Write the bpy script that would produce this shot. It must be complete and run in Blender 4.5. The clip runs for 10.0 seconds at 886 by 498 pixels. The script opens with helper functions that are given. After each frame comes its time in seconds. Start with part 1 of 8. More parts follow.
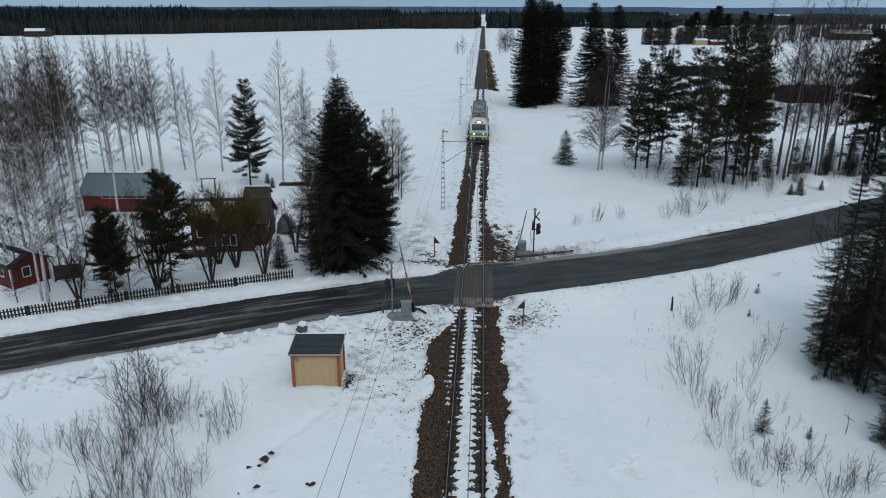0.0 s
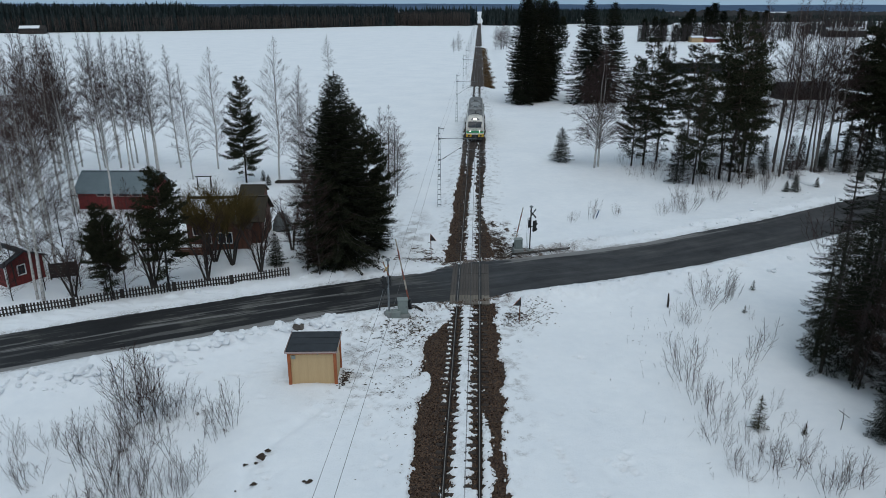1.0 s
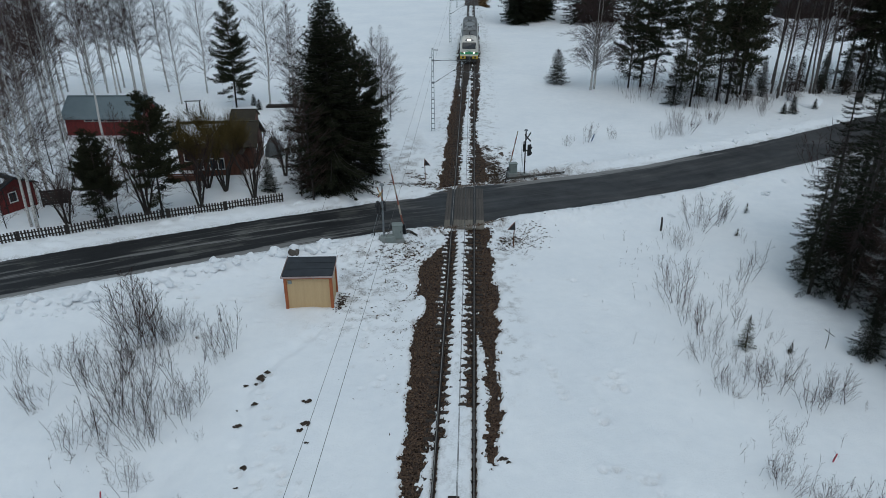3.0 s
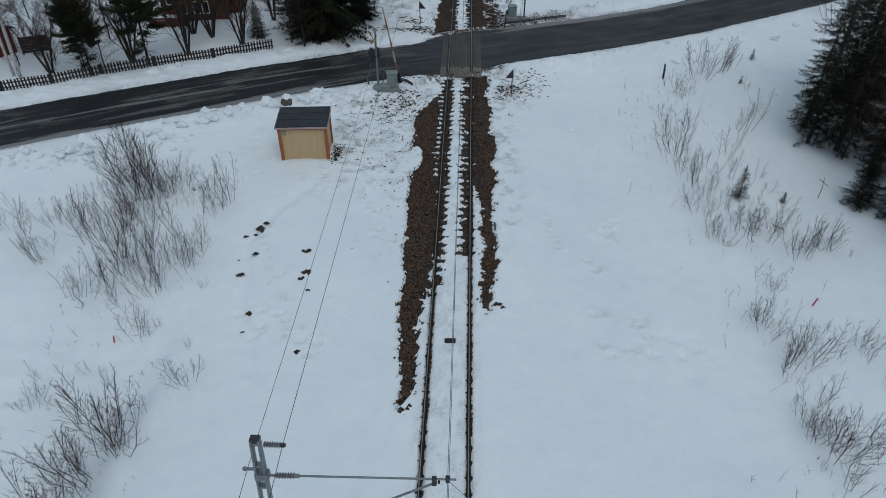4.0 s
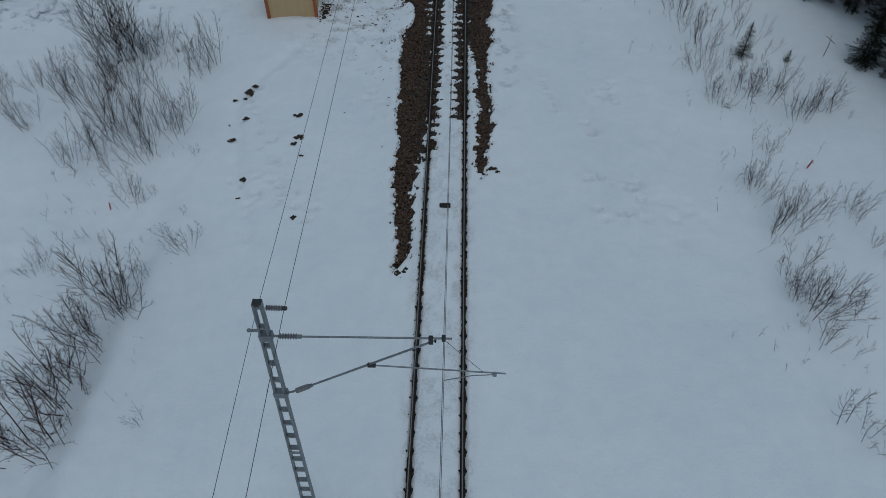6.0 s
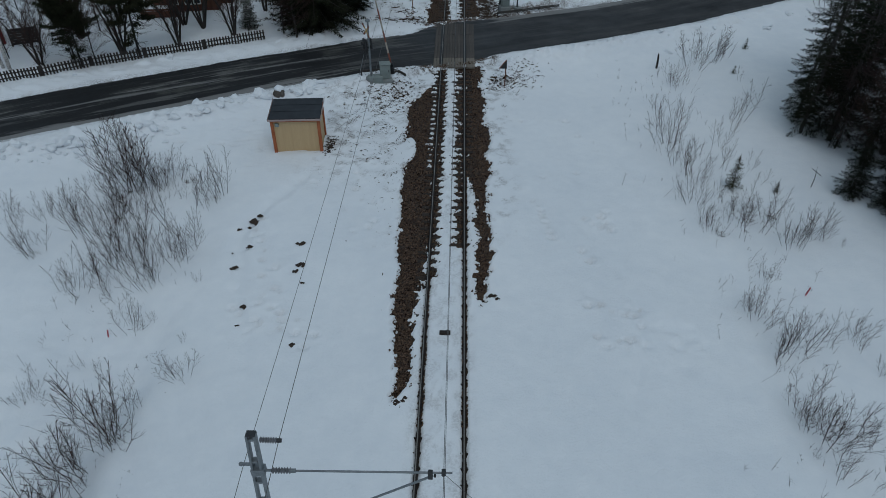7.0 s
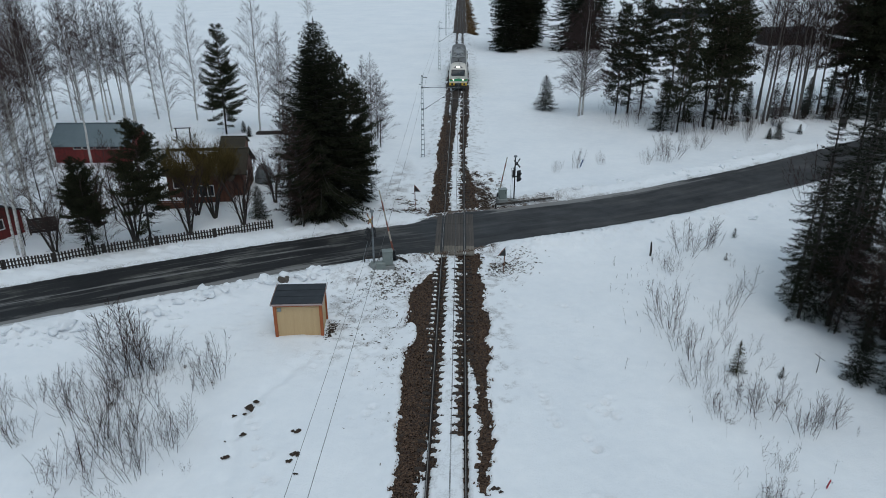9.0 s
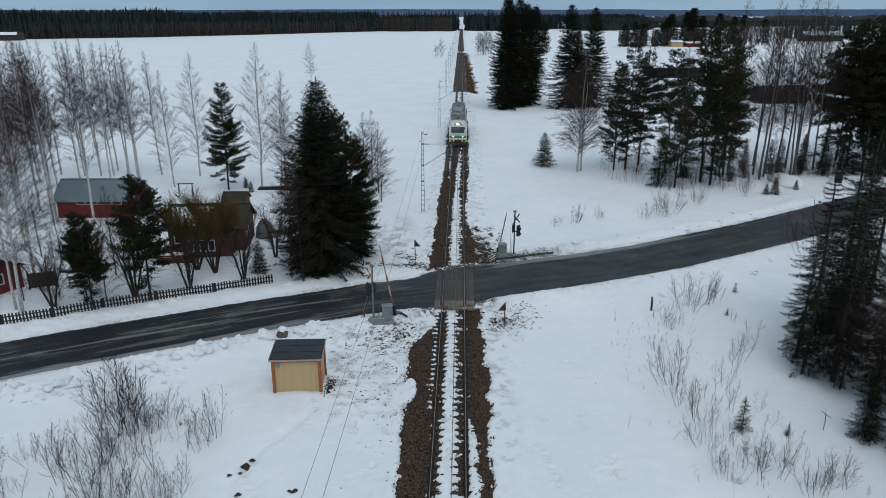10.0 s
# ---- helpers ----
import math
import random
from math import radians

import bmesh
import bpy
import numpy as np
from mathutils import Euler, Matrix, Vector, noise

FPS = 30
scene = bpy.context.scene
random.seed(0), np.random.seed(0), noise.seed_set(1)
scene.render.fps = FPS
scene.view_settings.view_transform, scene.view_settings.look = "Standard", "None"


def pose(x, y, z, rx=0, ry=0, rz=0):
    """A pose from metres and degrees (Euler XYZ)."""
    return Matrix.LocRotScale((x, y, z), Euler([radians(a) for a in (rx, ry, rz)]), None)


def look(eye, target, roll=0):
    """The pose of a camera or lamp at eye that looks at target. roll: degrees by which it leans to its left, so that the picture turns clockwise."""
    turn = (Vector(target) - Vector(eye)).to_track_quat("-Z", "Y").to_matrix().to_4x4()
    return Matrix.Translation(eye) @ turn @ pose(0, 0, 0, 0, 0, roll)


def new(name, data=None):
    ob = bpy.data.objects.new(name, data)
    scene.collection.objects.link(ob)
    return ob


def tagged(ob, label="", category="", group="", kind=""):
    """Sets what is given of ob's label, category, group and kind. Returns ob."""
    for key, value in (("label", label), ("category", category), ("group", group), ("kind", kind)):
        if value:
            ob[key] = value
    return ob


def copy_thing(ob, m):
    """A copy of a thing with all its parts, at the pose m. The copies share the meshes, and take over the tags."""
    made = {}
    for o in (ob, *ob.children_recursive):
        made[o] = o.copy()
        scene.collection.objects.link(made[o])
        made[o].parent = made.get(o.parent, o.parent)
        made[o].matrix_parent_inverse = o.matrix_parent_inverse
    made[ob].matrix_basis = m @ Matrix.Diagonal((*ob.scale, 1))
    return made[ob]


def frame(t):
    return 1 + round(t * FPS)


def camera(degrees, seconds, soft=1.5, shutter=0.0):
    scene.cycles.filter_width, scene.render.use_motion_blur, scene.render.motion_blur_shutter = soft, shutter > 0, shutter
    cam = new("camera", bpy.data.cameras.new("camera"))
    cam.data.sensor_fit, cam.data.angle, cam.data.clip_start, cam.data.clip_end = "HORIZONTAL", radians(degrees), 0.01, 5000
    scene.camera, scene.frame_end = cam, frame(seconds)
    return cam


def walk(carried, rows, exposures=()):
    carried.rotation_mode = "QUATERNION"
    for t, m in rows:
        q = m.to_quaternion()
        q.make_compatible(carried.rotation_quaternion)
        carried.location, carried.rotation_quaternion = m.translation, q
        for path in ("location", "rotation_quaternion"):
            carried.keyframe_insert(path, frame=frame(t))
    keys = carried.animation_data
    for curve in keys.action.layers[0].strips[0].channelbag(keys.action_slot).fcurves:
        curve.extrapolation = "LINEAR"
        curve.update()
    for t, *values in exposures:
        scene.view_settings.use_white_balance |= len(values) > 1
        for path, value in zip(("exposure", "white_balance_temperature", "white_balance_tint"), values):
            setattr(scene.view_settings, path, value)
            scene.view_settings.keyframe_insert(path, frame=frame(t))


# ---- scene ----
cam = camera(65.24, 10.0, soft=0.65)
# seconds, eye x y z, yaw, pitch, roll (degrees)
ROWS = [
    (0.0, 0.46, 0.0, 19.74, 3.198, -19.117, 0.0),
    (0.5, 0.46, -0.01, 19.73, 2.981, -19.118, -0.004),
    (1.0, 0.47, 0.0, 19.73, 2.892, -19.327, 0.0),
    (1.5, 0.48, -0.01, 19.71, 2.756, -20.047, -0.05),
    (2.0, 0.48, -0.03, 19.69, 2.634, -21.294, -0.055),
    (2.2, 0.48, -0.03, 19.69, 2.59, -21.95, -0.08),
    (3.3, 0.48, -0.05, 19.68, 2.34, -28.3, -0.18),
    (3.5, 0.48, -0.05, 19.68, 2.289, -30.895, -0.183),
    (4.0, 0.49, -0.06, 19.69, 2.129, -37.75, -0.208),
    (4.5, 0.48, -0.06, 19.7, 1.901, -44.65, -0.213),
    (4.8, 0.48, -0.05, 19.72, 1.75, -48.85, -0.17),
    (4.9, 0.48, -0.05, 19.73, 1.7, -49.75, -0.16),
    (5.0, 0.48, -0.05, 19.73, 1.656, -50.298, -0.149),
    (5.2, 0.48, -0.05, 19.73, 1.63, -50.48, -0.12),
    (5.7, 0.479, -0.038, 19.733, 1.59, -50.3, -0.17),
    (6.3, 0.478, -0.023, 19.737, 1.55, -46.28, -0.22),
    (6.5, 0.478, -0.018, 19.738, 1.545, -44.06, -0.22),
    (7.0, 0.477, -0.005, 19.741, 1.512, -38.556, -0.17),
    (7.5, 0.477, 0.007, 19.744, 1.515, -33.098, -0.12),
    (8.0, 0.476, 0.02, 19.748, 1.528, -27.739, -0.13),
    (8.2, 0.476, 0.025, 19.749, 1.526, -25.68, -0.13),
    (8.3, 0.475, 0.028, 19.749, 1.523, -24.928, -0.13),
    (8.5, 0.475, 0.033, 19.751, 1.521, -24.297, -0.13),
    (8.8, 0.475, 0.04, 19.753, 1.519, -24.245, -0.118),
    (8.9, 0.475, 0.043, 19.753, 1.521, -23.992, -0.114),
    (9.0, 0.474, 0.045, 19.754, 1.521, -23.431, -0.11),
    (9.2, 0.474, 0.05, 19.755, 1.518, -21.852, -0.112),
    (9.4, 0.474, 0.055, 19.756, 1.514, -20.145, -0.114),
    (9.5, 0.474, 0.058, 19.757, 1.512, -19.462, -0.115),
    (9.7, 0.473, 0.062, 19.758, 1.511, -19.025, -0.113),
    (10.0, 0.473, 0.07, 19.76, 1.514, -18.922, -0.11),
]
EXPOSURES = [(0.0, 0.25, 6500, 10), (2.0, 0.21, 6500, 10), (3.5, 0.09, 6400, 9), (4.0, 0.01, 6330, 9), (4.5, -0.18, 6230, 9), (5.0, -0.39, 6050, 8), (6.5, -0.51, 6080, 8), (7.0, -0.34, 6160, 8), (7.5, -0.17, 6250, 9), (8.0, -0.03, 6400, 9), (8.5, 0.15, 6500, 10), (10.0, 0.27, 6500, 10)]
walk(cam, [(t, pose(x, y, z, 90 + pitch, 0, yaw) @ pose(0, 0, 0, 0, 0, roll)) for t, x, y, z, yaw, pitch, roll in ROWS], EXPOSURES)

# ---- light: an overcast late-winter day ----
world = bpy.data.worlds.new("overcast_sky")
scene.world = world
world.use_nodes = True
wn, wl = world.node_tree.nodes, world.node_tree.links
wn.clear()
sky = wn.new("ShaderNodeTexSky")
sky.sky_type, sky.sun_disc = "NISHITA", False
sky.sun_elevation, sky.sun_rotation = radians(32), radians(200)
sky.air_density, sky.dust_density, sky.ozone_density = 1.0, 3.0, 1.5
cloud_noise = wn.new("ShaderNodeTexNoise")
cloud_noise.inputs["Scale"].default_value = 2.2
cloud_noise.inputs["Detail"].default_value = 6
cloud_map = wn.new("ShaderNodeMapping")
cloud_map.inputs["Scale"].default_value = (1, 1, 6)
cloud_coord = wn.new("ShaderNodeTexCoord")
cloud_ramp = wn.new("ShaderNodeValToRGB")
cloud_ramp.color_ramp.elements[0].position, cloud_ramp.color_ramp.elements[0].color = 0.3, (3.32, 4.38, 5.32, 1)
cloud_ramp.color_ramp.elements[1].position, cloud_ramp.color_ramp.elements[1].color = 0.7, (4.97, 6.14, 7.08, 1)
cloud_mix = wn.new("ShaderNodeMix")
cloud_mix.data_type = "RGBA"
cloud_mix.inputs[0].default_value = 0.95
background = wn.new("ShaderNodeBackground")
background.inputs["Strength"].default_value = 0.0845
world_out = wn.new("ShaderNodeOutputWorld")
wl.new(cloud_coord.outputs["Generated"], cloud_map.inputs["Vector"])
wl.new(cloud_map.outputs["Vector"], cloud_noise.inputs["Vector"])
wl.new(cloud_noise.outputs["Fac"], cloud_ramp.inputs["Fac"])
wl.new(sky.outputs["Color"], cloud_mix.inputs[6])
wl.new(cloud_ramp.outputs["Color"], cloud_mix.inputs[7])
# an overcast sky is brighter overhead than at the horizon, and bluer low down
sky_height = wn.new("ShaderNodeSeparateXYZ")
overcast = wn.new("ShaderNodeMix")
overcast.data_type = "RGBA"
overcast.inputs[6].default_value, overcast.inputs[7].default_value = (0.68, 0.80, 0.91, 1), (1.235, 1.165, 1.105, 1)
sky_shade = wn.new("ShaderNodeMix")
sky_shade.data_type, sky_shade.blend_type = "RGBA", "MULTIPLY"
sky_shade.inputs[0].default_value = 1.0
wl.new(cloud_coord.outputs["Generated"], sky_height.inputs[0])
wl.new(sky_height.outputs["Z"], overcast.inputs[0])
wl.new(cloud_mix.outputs[2], sky_shade.inputs[6])
wl.new(overcast.outputs[2], sky_shade.inputs[7])
wl.new(sky_shade.outputs[2], background.inputs["Color"])
wl.new(background.outputs["Background"], world_out.inputs["Surface"])
sun_data = bpy.data.lights.new("sun", "SUN")
sun_data.energy, sun_data.angle, sun_data.color = 0.6, radians(40), (1.0, 0.97, 0.93)
sun = new("sun", sun_data)
sun.matrix_world = look((0, 0, 60), (-14, 38, 0))


# ---- materials ----
def principled(name, rough=0.8, metal=0.0):
    mat = bpy.data.materials.new(name)
    mat.use_nodes = True
    nt = mat.node_tree
    bsdf = nt.nodes["Principled BSDF"]
    bsdf.inputs["Roughness"].default_value = rough
    bsdf.inputs["Metallic"].default_value = metal
    return mat, nt, bsdf


def node(nt, kind, **inputs):
    n = nt.nodes.new(kind)
    for key, value in inputs.items():
        n.inputs[key.replace("_", " ")].default_value = value
    return n


def noise_node(nt, scale, detail=4.0, rough=0.55, stretch=None, source="Object"):
    n = node(nt, "ShaderNodeTexNoise", Scale=scale, Detail=detail, Roughness=rough)
    coord = nt.nodes.new("ShaderNodeTexCoord")
    if stretch:
        m = node(nt, "ShaderNodeMapping", Scale=stretch)
        nt.links.new(coord.outputs[source], m.inputs["Vector"])
        nt.links.new(m.outputs["Vector"], n.inputs["Vector"])
    else:
        nt.links.new(coord.outputs[source], n.inputs["Vector"])
    return n


def ramp(nt, fac, stops):
    r = nt.nodes.new("ShaderNodeValToRGB")
    els = r.color_ramp.elements
    while len(els) < len(stops):
        els.new(0.5)
    for e, (p, c) in zip(els, stops):
        e.position, e.color = p, (*c, 1)
    nt.links.new(fac, r.inputs["Fac"])
    return r.outputs["Color"]


def mixed(nt, fac, a, b, mode="MIX"):
    m = nt.nodes.new("ShaderNodeMix")
    m.data_type, m.blend_type = "RGBA", mode
    for socket, value in ((m.inputs[0], fac), (m.inputs[6], a), (m.inputs[7], b)):
        if isinstance(value, (int, float)):
            socket.default_value = value
        elif isinstance(value, tuple):
            socket.default_value = (*value, 1)
        else:
            nt.links.new(value, socket)
    return m.outputs[2]


def bump(nt, bsdf, height, strength, distance):
    b = node(nt, "ShaderNodeBump", Strength=strength, Distance=distance)
    nt.links.new(height, b.inputs["Height"])
    nt.links.new(b.outputs["Normal"], bsdf.inputs["Normal"])


def surface(name, dark, light, rough=0.8, metal=0.0, scale=3.0, fine=25.0, stretch=None, relief=0.15, depth=0.02, per_piece=0.0, source="Object"):
    """A worn surface: broad stains and fine grain between two colours, with a little relief."""
    mat, nt, bsdf = principled(name, rough, metal)
    broad = noise_node(nt, scale, 3, 0.6, stretch, source)
    grain = noise_node(nt, fine, 5, 0.6, stretch, source)
    both = mixed(nt, 0.45, broad.outputs["Fac"], grain.outputs["Fac"])
    colour = ramp(nt, both, [(0.33, dark), (0.68, light)])
    if per_piece:
        info = nt.nodes.new("ShaderNodeObjectInfo")
        shade = ramp(nt, info.outputs["Random"], [(0.0, (1 - per_piece,) * 3), (1.0, (1, 1, 1))])
        colour = mixed(nt, 1.0, colour, shade, "MULTIPLY")
    nt.links.new(colour, bsdf.inputs["Base Color"])
    if relief:
        bump(nt, bsdf, grain.outputs["Fac"], relief, depth)
    return mat


def snow_material():
    mat, nt, bsdf = principled("snow", 0.75)
    broad = noise_node(nt, 0.12, 4, 0.6)
    mid = noise_node(nt, 1.3, 5, 0.6)
    fine = noise_node(nt, 11.0, 4, 0.65)
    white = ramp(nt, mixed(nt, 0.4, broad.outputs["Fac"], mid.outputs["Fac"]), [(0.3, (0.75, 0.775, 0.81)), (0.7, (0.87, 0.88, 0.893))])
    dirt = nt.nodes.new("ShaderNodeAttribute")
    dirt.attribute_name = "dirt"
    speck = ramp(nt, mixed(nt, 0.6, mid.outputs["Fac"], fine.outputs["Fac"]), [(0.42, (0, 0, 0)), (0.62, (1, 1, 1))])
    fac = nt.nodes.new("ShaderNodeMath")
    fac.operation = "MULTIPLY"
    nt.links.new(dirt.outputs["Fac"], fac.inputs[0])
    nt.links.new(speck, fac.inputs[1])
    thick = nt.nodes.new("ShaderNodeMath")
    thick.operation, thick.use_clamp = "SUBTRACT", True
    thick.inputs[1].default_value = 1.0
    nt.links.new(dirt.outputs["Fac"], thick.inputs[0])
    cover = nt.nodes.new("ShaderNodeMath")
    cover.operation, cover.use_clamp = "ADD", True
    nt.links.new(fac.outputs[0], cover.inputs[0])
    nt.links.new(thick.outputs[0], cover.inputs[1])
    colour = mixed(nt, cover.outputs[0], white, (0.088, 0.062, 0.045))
    nt.links.new(colour, bsdf.inputs["Base Color"])
    rough_mix = nt.nodes.new("ShaderNodeMath")
    rough_mix.operation = "ADD"
    nt.links.new(mid.outputs["Fac"], rough_mix.inputs[0])
    soft_grain = nt.nodes.new("ShaderNodeMath")
    soft_grain.operation = "MULTIPLY"
    soft_grain.inputs[1].default_value = 0.45
    nt.links.new(fine.outputs["Fac"], soft_grain.inputs[0])
    nt.links.new(soft_grain.outputs[0], rough_mix.inputs[1])
    bump(nt, bsdf, rough_mix.outputs[0], 0.6, 0.10)
    bsdf.inputs["Specular IOR Level"].default_value = 0.2
    return mat


def asphalt_material():
    mat, nt, bsdf = principled("asphalt", 0.55)
    broad = noise_node(nt, 0.35, 4, 0.6)
    streak = noise_node(nt, 0.9, 5, 0.65, (0.12, 1.6, 1.0), "UV")
    fine = noise_node(nt, 60.0, 3, 0.6)
    base = ramp(nt, mixed(nt, 0.5, broad.outputs["Fac"], streak.outputs["Fac"]), [(0.35, (0.008, 0.0085, 0.0095)), (0.51, (0.016, 0.016, 0.017)), (0.57, (0.050, 0.050, 0.046)), (0.72, (0.095, 0.093, 0.086))])
    coord = nt.nodes.new("ShaderNodeTexCoord")
    sep = nt.nodes.new("ShaderNodeSeparateXYZ")
    nt.links.new(coord.outputs["Object"], sep.inputs[0])
    # paler grey towards +x; wet sky sheen is partly put into this colour
    dry = node(nt, "ShaderNodeMapRange", From_Min=-9.0, From_Max=4.0)
    nt.links.new(sep.outputs["X"], dry.inputs["Value"])
    patch = noise_node(nt, 0.55, 5, 0.62, (0.35, 1.0, 1.0), "UV")
    grey = ramp(nt, mixed(nt, 0.35, patch.outputs["Fac"], streak.outputs["Fac"]), [(0.36, (0.018, 0.019, 0.021)), (0.50, (0.038, 0.038, 0.040)), (0.62, (0.056, 0.055, 0.055)), (0.70, (0.11, 0.105, 0.10))])
    base = mixed(nt, dry.outputs["Result"], base, grey)
    edge = nt.nodes.new("ShaderNodeAttribute")
    edge.attribute_name = "slush"
    heavy = node(nt, "ShaderNodeMapRange", From_Min=0.6, From_Max=1.0, To_Min=0.0, To_Max=0.14)
    nt.links.new(edge.outputs["Fac"], heavy.inputs["Value"])
    wet = nt.nodes.new("ShaderNodeMath")
    wet.operation = "ADD"
    nt.links.new(streak.outputs["Fac"], wet.inputs[0])
    nt.links.new(heavy.outputs["Result"], wet.inputs[1])
    slush = ramp(nt, wet.outputs[0], [(0.52, (0, 0, 0)), (0.60, (1, 1, 1))])
    fac = nt.nodes.new("ShaderNodeMath")
    fac.operation = "MULTIPLY"
    nt.links.new(slush, fac.inputs[0])
    nt.links.new(edge.outputs["Fac"], fac.inputs[1])
    nt.links.new(mixed(nt, fac.outputs[0], base, (0.20, 0.195, 0.19)), bsdf.inputs["Base Color"])
    nt.links.new(ramp(nt, broad.outputs["Fac"], [(0.35, (0.62,) * 3), (0.65, (0.85,) * 3)]), bsdf.inputs["Roughness"])
    bump(nt, bsdf, fine.outputs["Fac"], 0.25, 0.01)
    bsdf.inputs["Specular IOR Level"].default_value = 0.3
    return mat


def ballast_material():
    mat, nt, bsdf = principled("ballast", 0.9)
    coord = nt.nodes.new("ShaderNodeTexCoord")
    vor = node(nt, "ShaderNodeTexVoronoi", Scale=17.0)
    nt.links.new(coord.outputs["Object"], vor.inputs["Vector"])
    tone = noise_node(nt, 0.8, 3)
    stone = ramp(nt, vor.outputs["Color"], [(0.15, (0.012, 0.008, 0.006)), (0.6, (0.048, 0.030, 0.021)), (0.95, (0.142, 0.098, 0.074))])
    sep = nt.nodes.new("ShaderNodeSeparateXYZ")
    nt.links.new(coord.outputs["Object"], sep.inputs[0])
    side = nt.nodes.new("ShaderNodeMath")
    side.operation = "ABSOLUTE"
    nt.links.new(sep.outputs["X"], side.inputs[0])
    # stones darker in a narrow strip along each rail
    rail_strip = ramp(nt, side.outputs[0], [(0.62, (1, 1, 1)), (0.74, (0.4, 0.38, 0.37)), (0.86, (0.4, 0.38, 0.37)), (0.98, (1, 1, 1))])
    brown = mixed(nt, tone.outputs["Fac"], stone, (0.041, 0.024, 0.016))
    nt.links.new(mixed(nt, 1.0, brown, rail_strip, "MULTIPLY"), bsdf.inputs["Base Color"])
    bump(nt, bsdf, vor.outputs["Distance"], 0.9, 0.05)
    return mat


def glassy(name, colour, rough=0.08):
    mat, nt, bsdf = principled(name, rough)
    n = noise_node(nt, 2.0, 2)
    nt.links.new(ramp(nt, n.outputs["Fac"], [(0.3, colour), (0.7, tuple(c * 1.5 for c in colour))]), bsdf.inputs["Base Color"])
    return mat


def foliage(name, dark, light):
    mat, nt, bsdf = principled(name, 0.9)
    geo = nt.nodes.new("ShaderNodeNewGeometry")
    info = nt.nodes.new("ShaderNodeObjectInfo")
    leaf = ramp(nt, geo.outputs["Random Per Island"], [(0.0, dark), (1.0, light)])
    tone = ramp(nt, info.outputs["Random"], [(0.0, (0.75, 0.78, 0.8)), (1.0, (1.15, 1.1, 1.0))])
    nt.links.new(mixed(nt, 1.0, leaf, tone, "MULTIPLY"), bsdf.inputs["Base Color"])
    bsdf.inputs["Specular IOR Level"].default_value = 0.05
    return mat


def birch_bark(name, pale):
    mat, nt, bsdf = principled(name, 0.7)
    band = noise_node(nt, 2.2, 5, 0.7, (3.0, 3.0, 9.0))
    coord = nt.nodes.new("ShaderNodeTexCoord")
    sep = nt.nodes.new("ShaderNodeSeparateXYZ")
    nt.links.new(coord.outputs["Object"], sep.inputs[0])
    white = ramp(nt, band.outputs["Fac"], [(0.34, (0.045, 0.04, 0.037)), (0.44, tuple(0.6 * c for c in pale)), (0.60, pale)])
    up = node(nt, "ShaderNodeMapRange", From_Min=6.0, From_Max=14.0)
    nt.links.new(sep.outputs["Z"], up.inputs["Value"])
    nt.links.new(mixed(nt, up.outputs["Result"], white, (0.10, 0.074, 0.066)), bsdf.inputs["Base Color"])
    return mat


def pine_bark():
    mat, nt, bsdf = principled("pine_bark", 0.9)
    band = noise_node(nt, 5.0, 5, 0.7, (2.0, 2.0, 0.6))
    coord = nt.nodes.new("ShaderNodeTexCoord")
    sep = nt.nodes.new("ShaderNodeSeparateXYZ")
    nt.links.new(coord.outputs["Object"], sep.inputs[0])
    low = ramp(nt, band.outputs["Fac"], [(0.35, (0.010, 0.008, 0.007)), (0.7, (0.034, 0.027, 0.023))])
    up = node(nt, "ShaderNodeMapRange", From_Min=3.0, From_Max=9.0)
    nt.links.new(sep.outputs["Z"], up.inputs["Value"])
    high = ramp(nt, band.outputs["Fac"], [(0.35, (0.035, 0.024, 0.018)), (0.7, (0.095, 0.058, 0.038))])
    nt.links.new(mixed(nt, up.outputs["Result"], low, high), bsdf.inputs["Base Color"])
    bump(nt, bsdf, band.outputs["Fac"], 0.5, 0.03)
    return mat


def lamp_glow(name, colour, strength):
    mat, nt, bsdf = principled(name, 0.3)
    bsdf.inputs["Base Color"].default_value = (*colour, 1)
    bsdf.inputs["Emission Color"].default_value = (*colour, 1)
    bsdf.inputs["Emission Strength"].default_value = strength
    return mat


SNOW, ASPHALT, BALLAST = snow_material(), asphalt_material(), ballast_material()
STONE = foliage("ballast_stone", (0.008, 0.005, 0.004), (0.175, 0.118, 0.089))
RAIL_SIDE = surface("rail_rust", (0.011, 0.008, 0.007), (0.032, 0.022, 0.017), 0.85, 0.1, 2, 30)
RAIL_TOP = surface("rail_worn_top", (0.17, 0.155, 0.14), (0.34, 0.31, 0.285), 0.38, 0.9, 1, 20, relief=0)
SLEEPER = surface("sleeper_wood", (0.018, 0.013, 0.010), (0.06, 0.045, 0.036), 0.9, 0, 3, 20, (0.3, 3, 3), 0.4, per_piece=0.4)
DECK_PALE = surface("deck_timber_dry", (0.11, 0.095, 0.078), (0.24, 0.205, 0.165), 0.85, 0, 1.5, 14, (4, 0.25, 4), 0.4, per_piece=0.3)
DECK = surface("deck_timber", (0.035, 0.029, 0.025), (0.115, 0.095, 0.08), 0.8, 0, 1.5, 14, (4, 0.25, 4), 0.4, per_piece=0.25)
STEEL = surface("galvanised_steel", (0.14, 0.155, 0.165), (0.27, 0.285, 0.295), 0.5, 0.55, 3, 20)
STEEL_DARK = surface("dark_steel", (0.02, 0.02, 0.022), (0.06, 0.06, 0.062), 0.5, 0.5, 3, 20)
WIRE = surface("wire_copper_grey", (0.05, 0.05, 0.05), (0.1, 0.09, 0.085), 0.5, 0.6, 3, 20, relief=0)
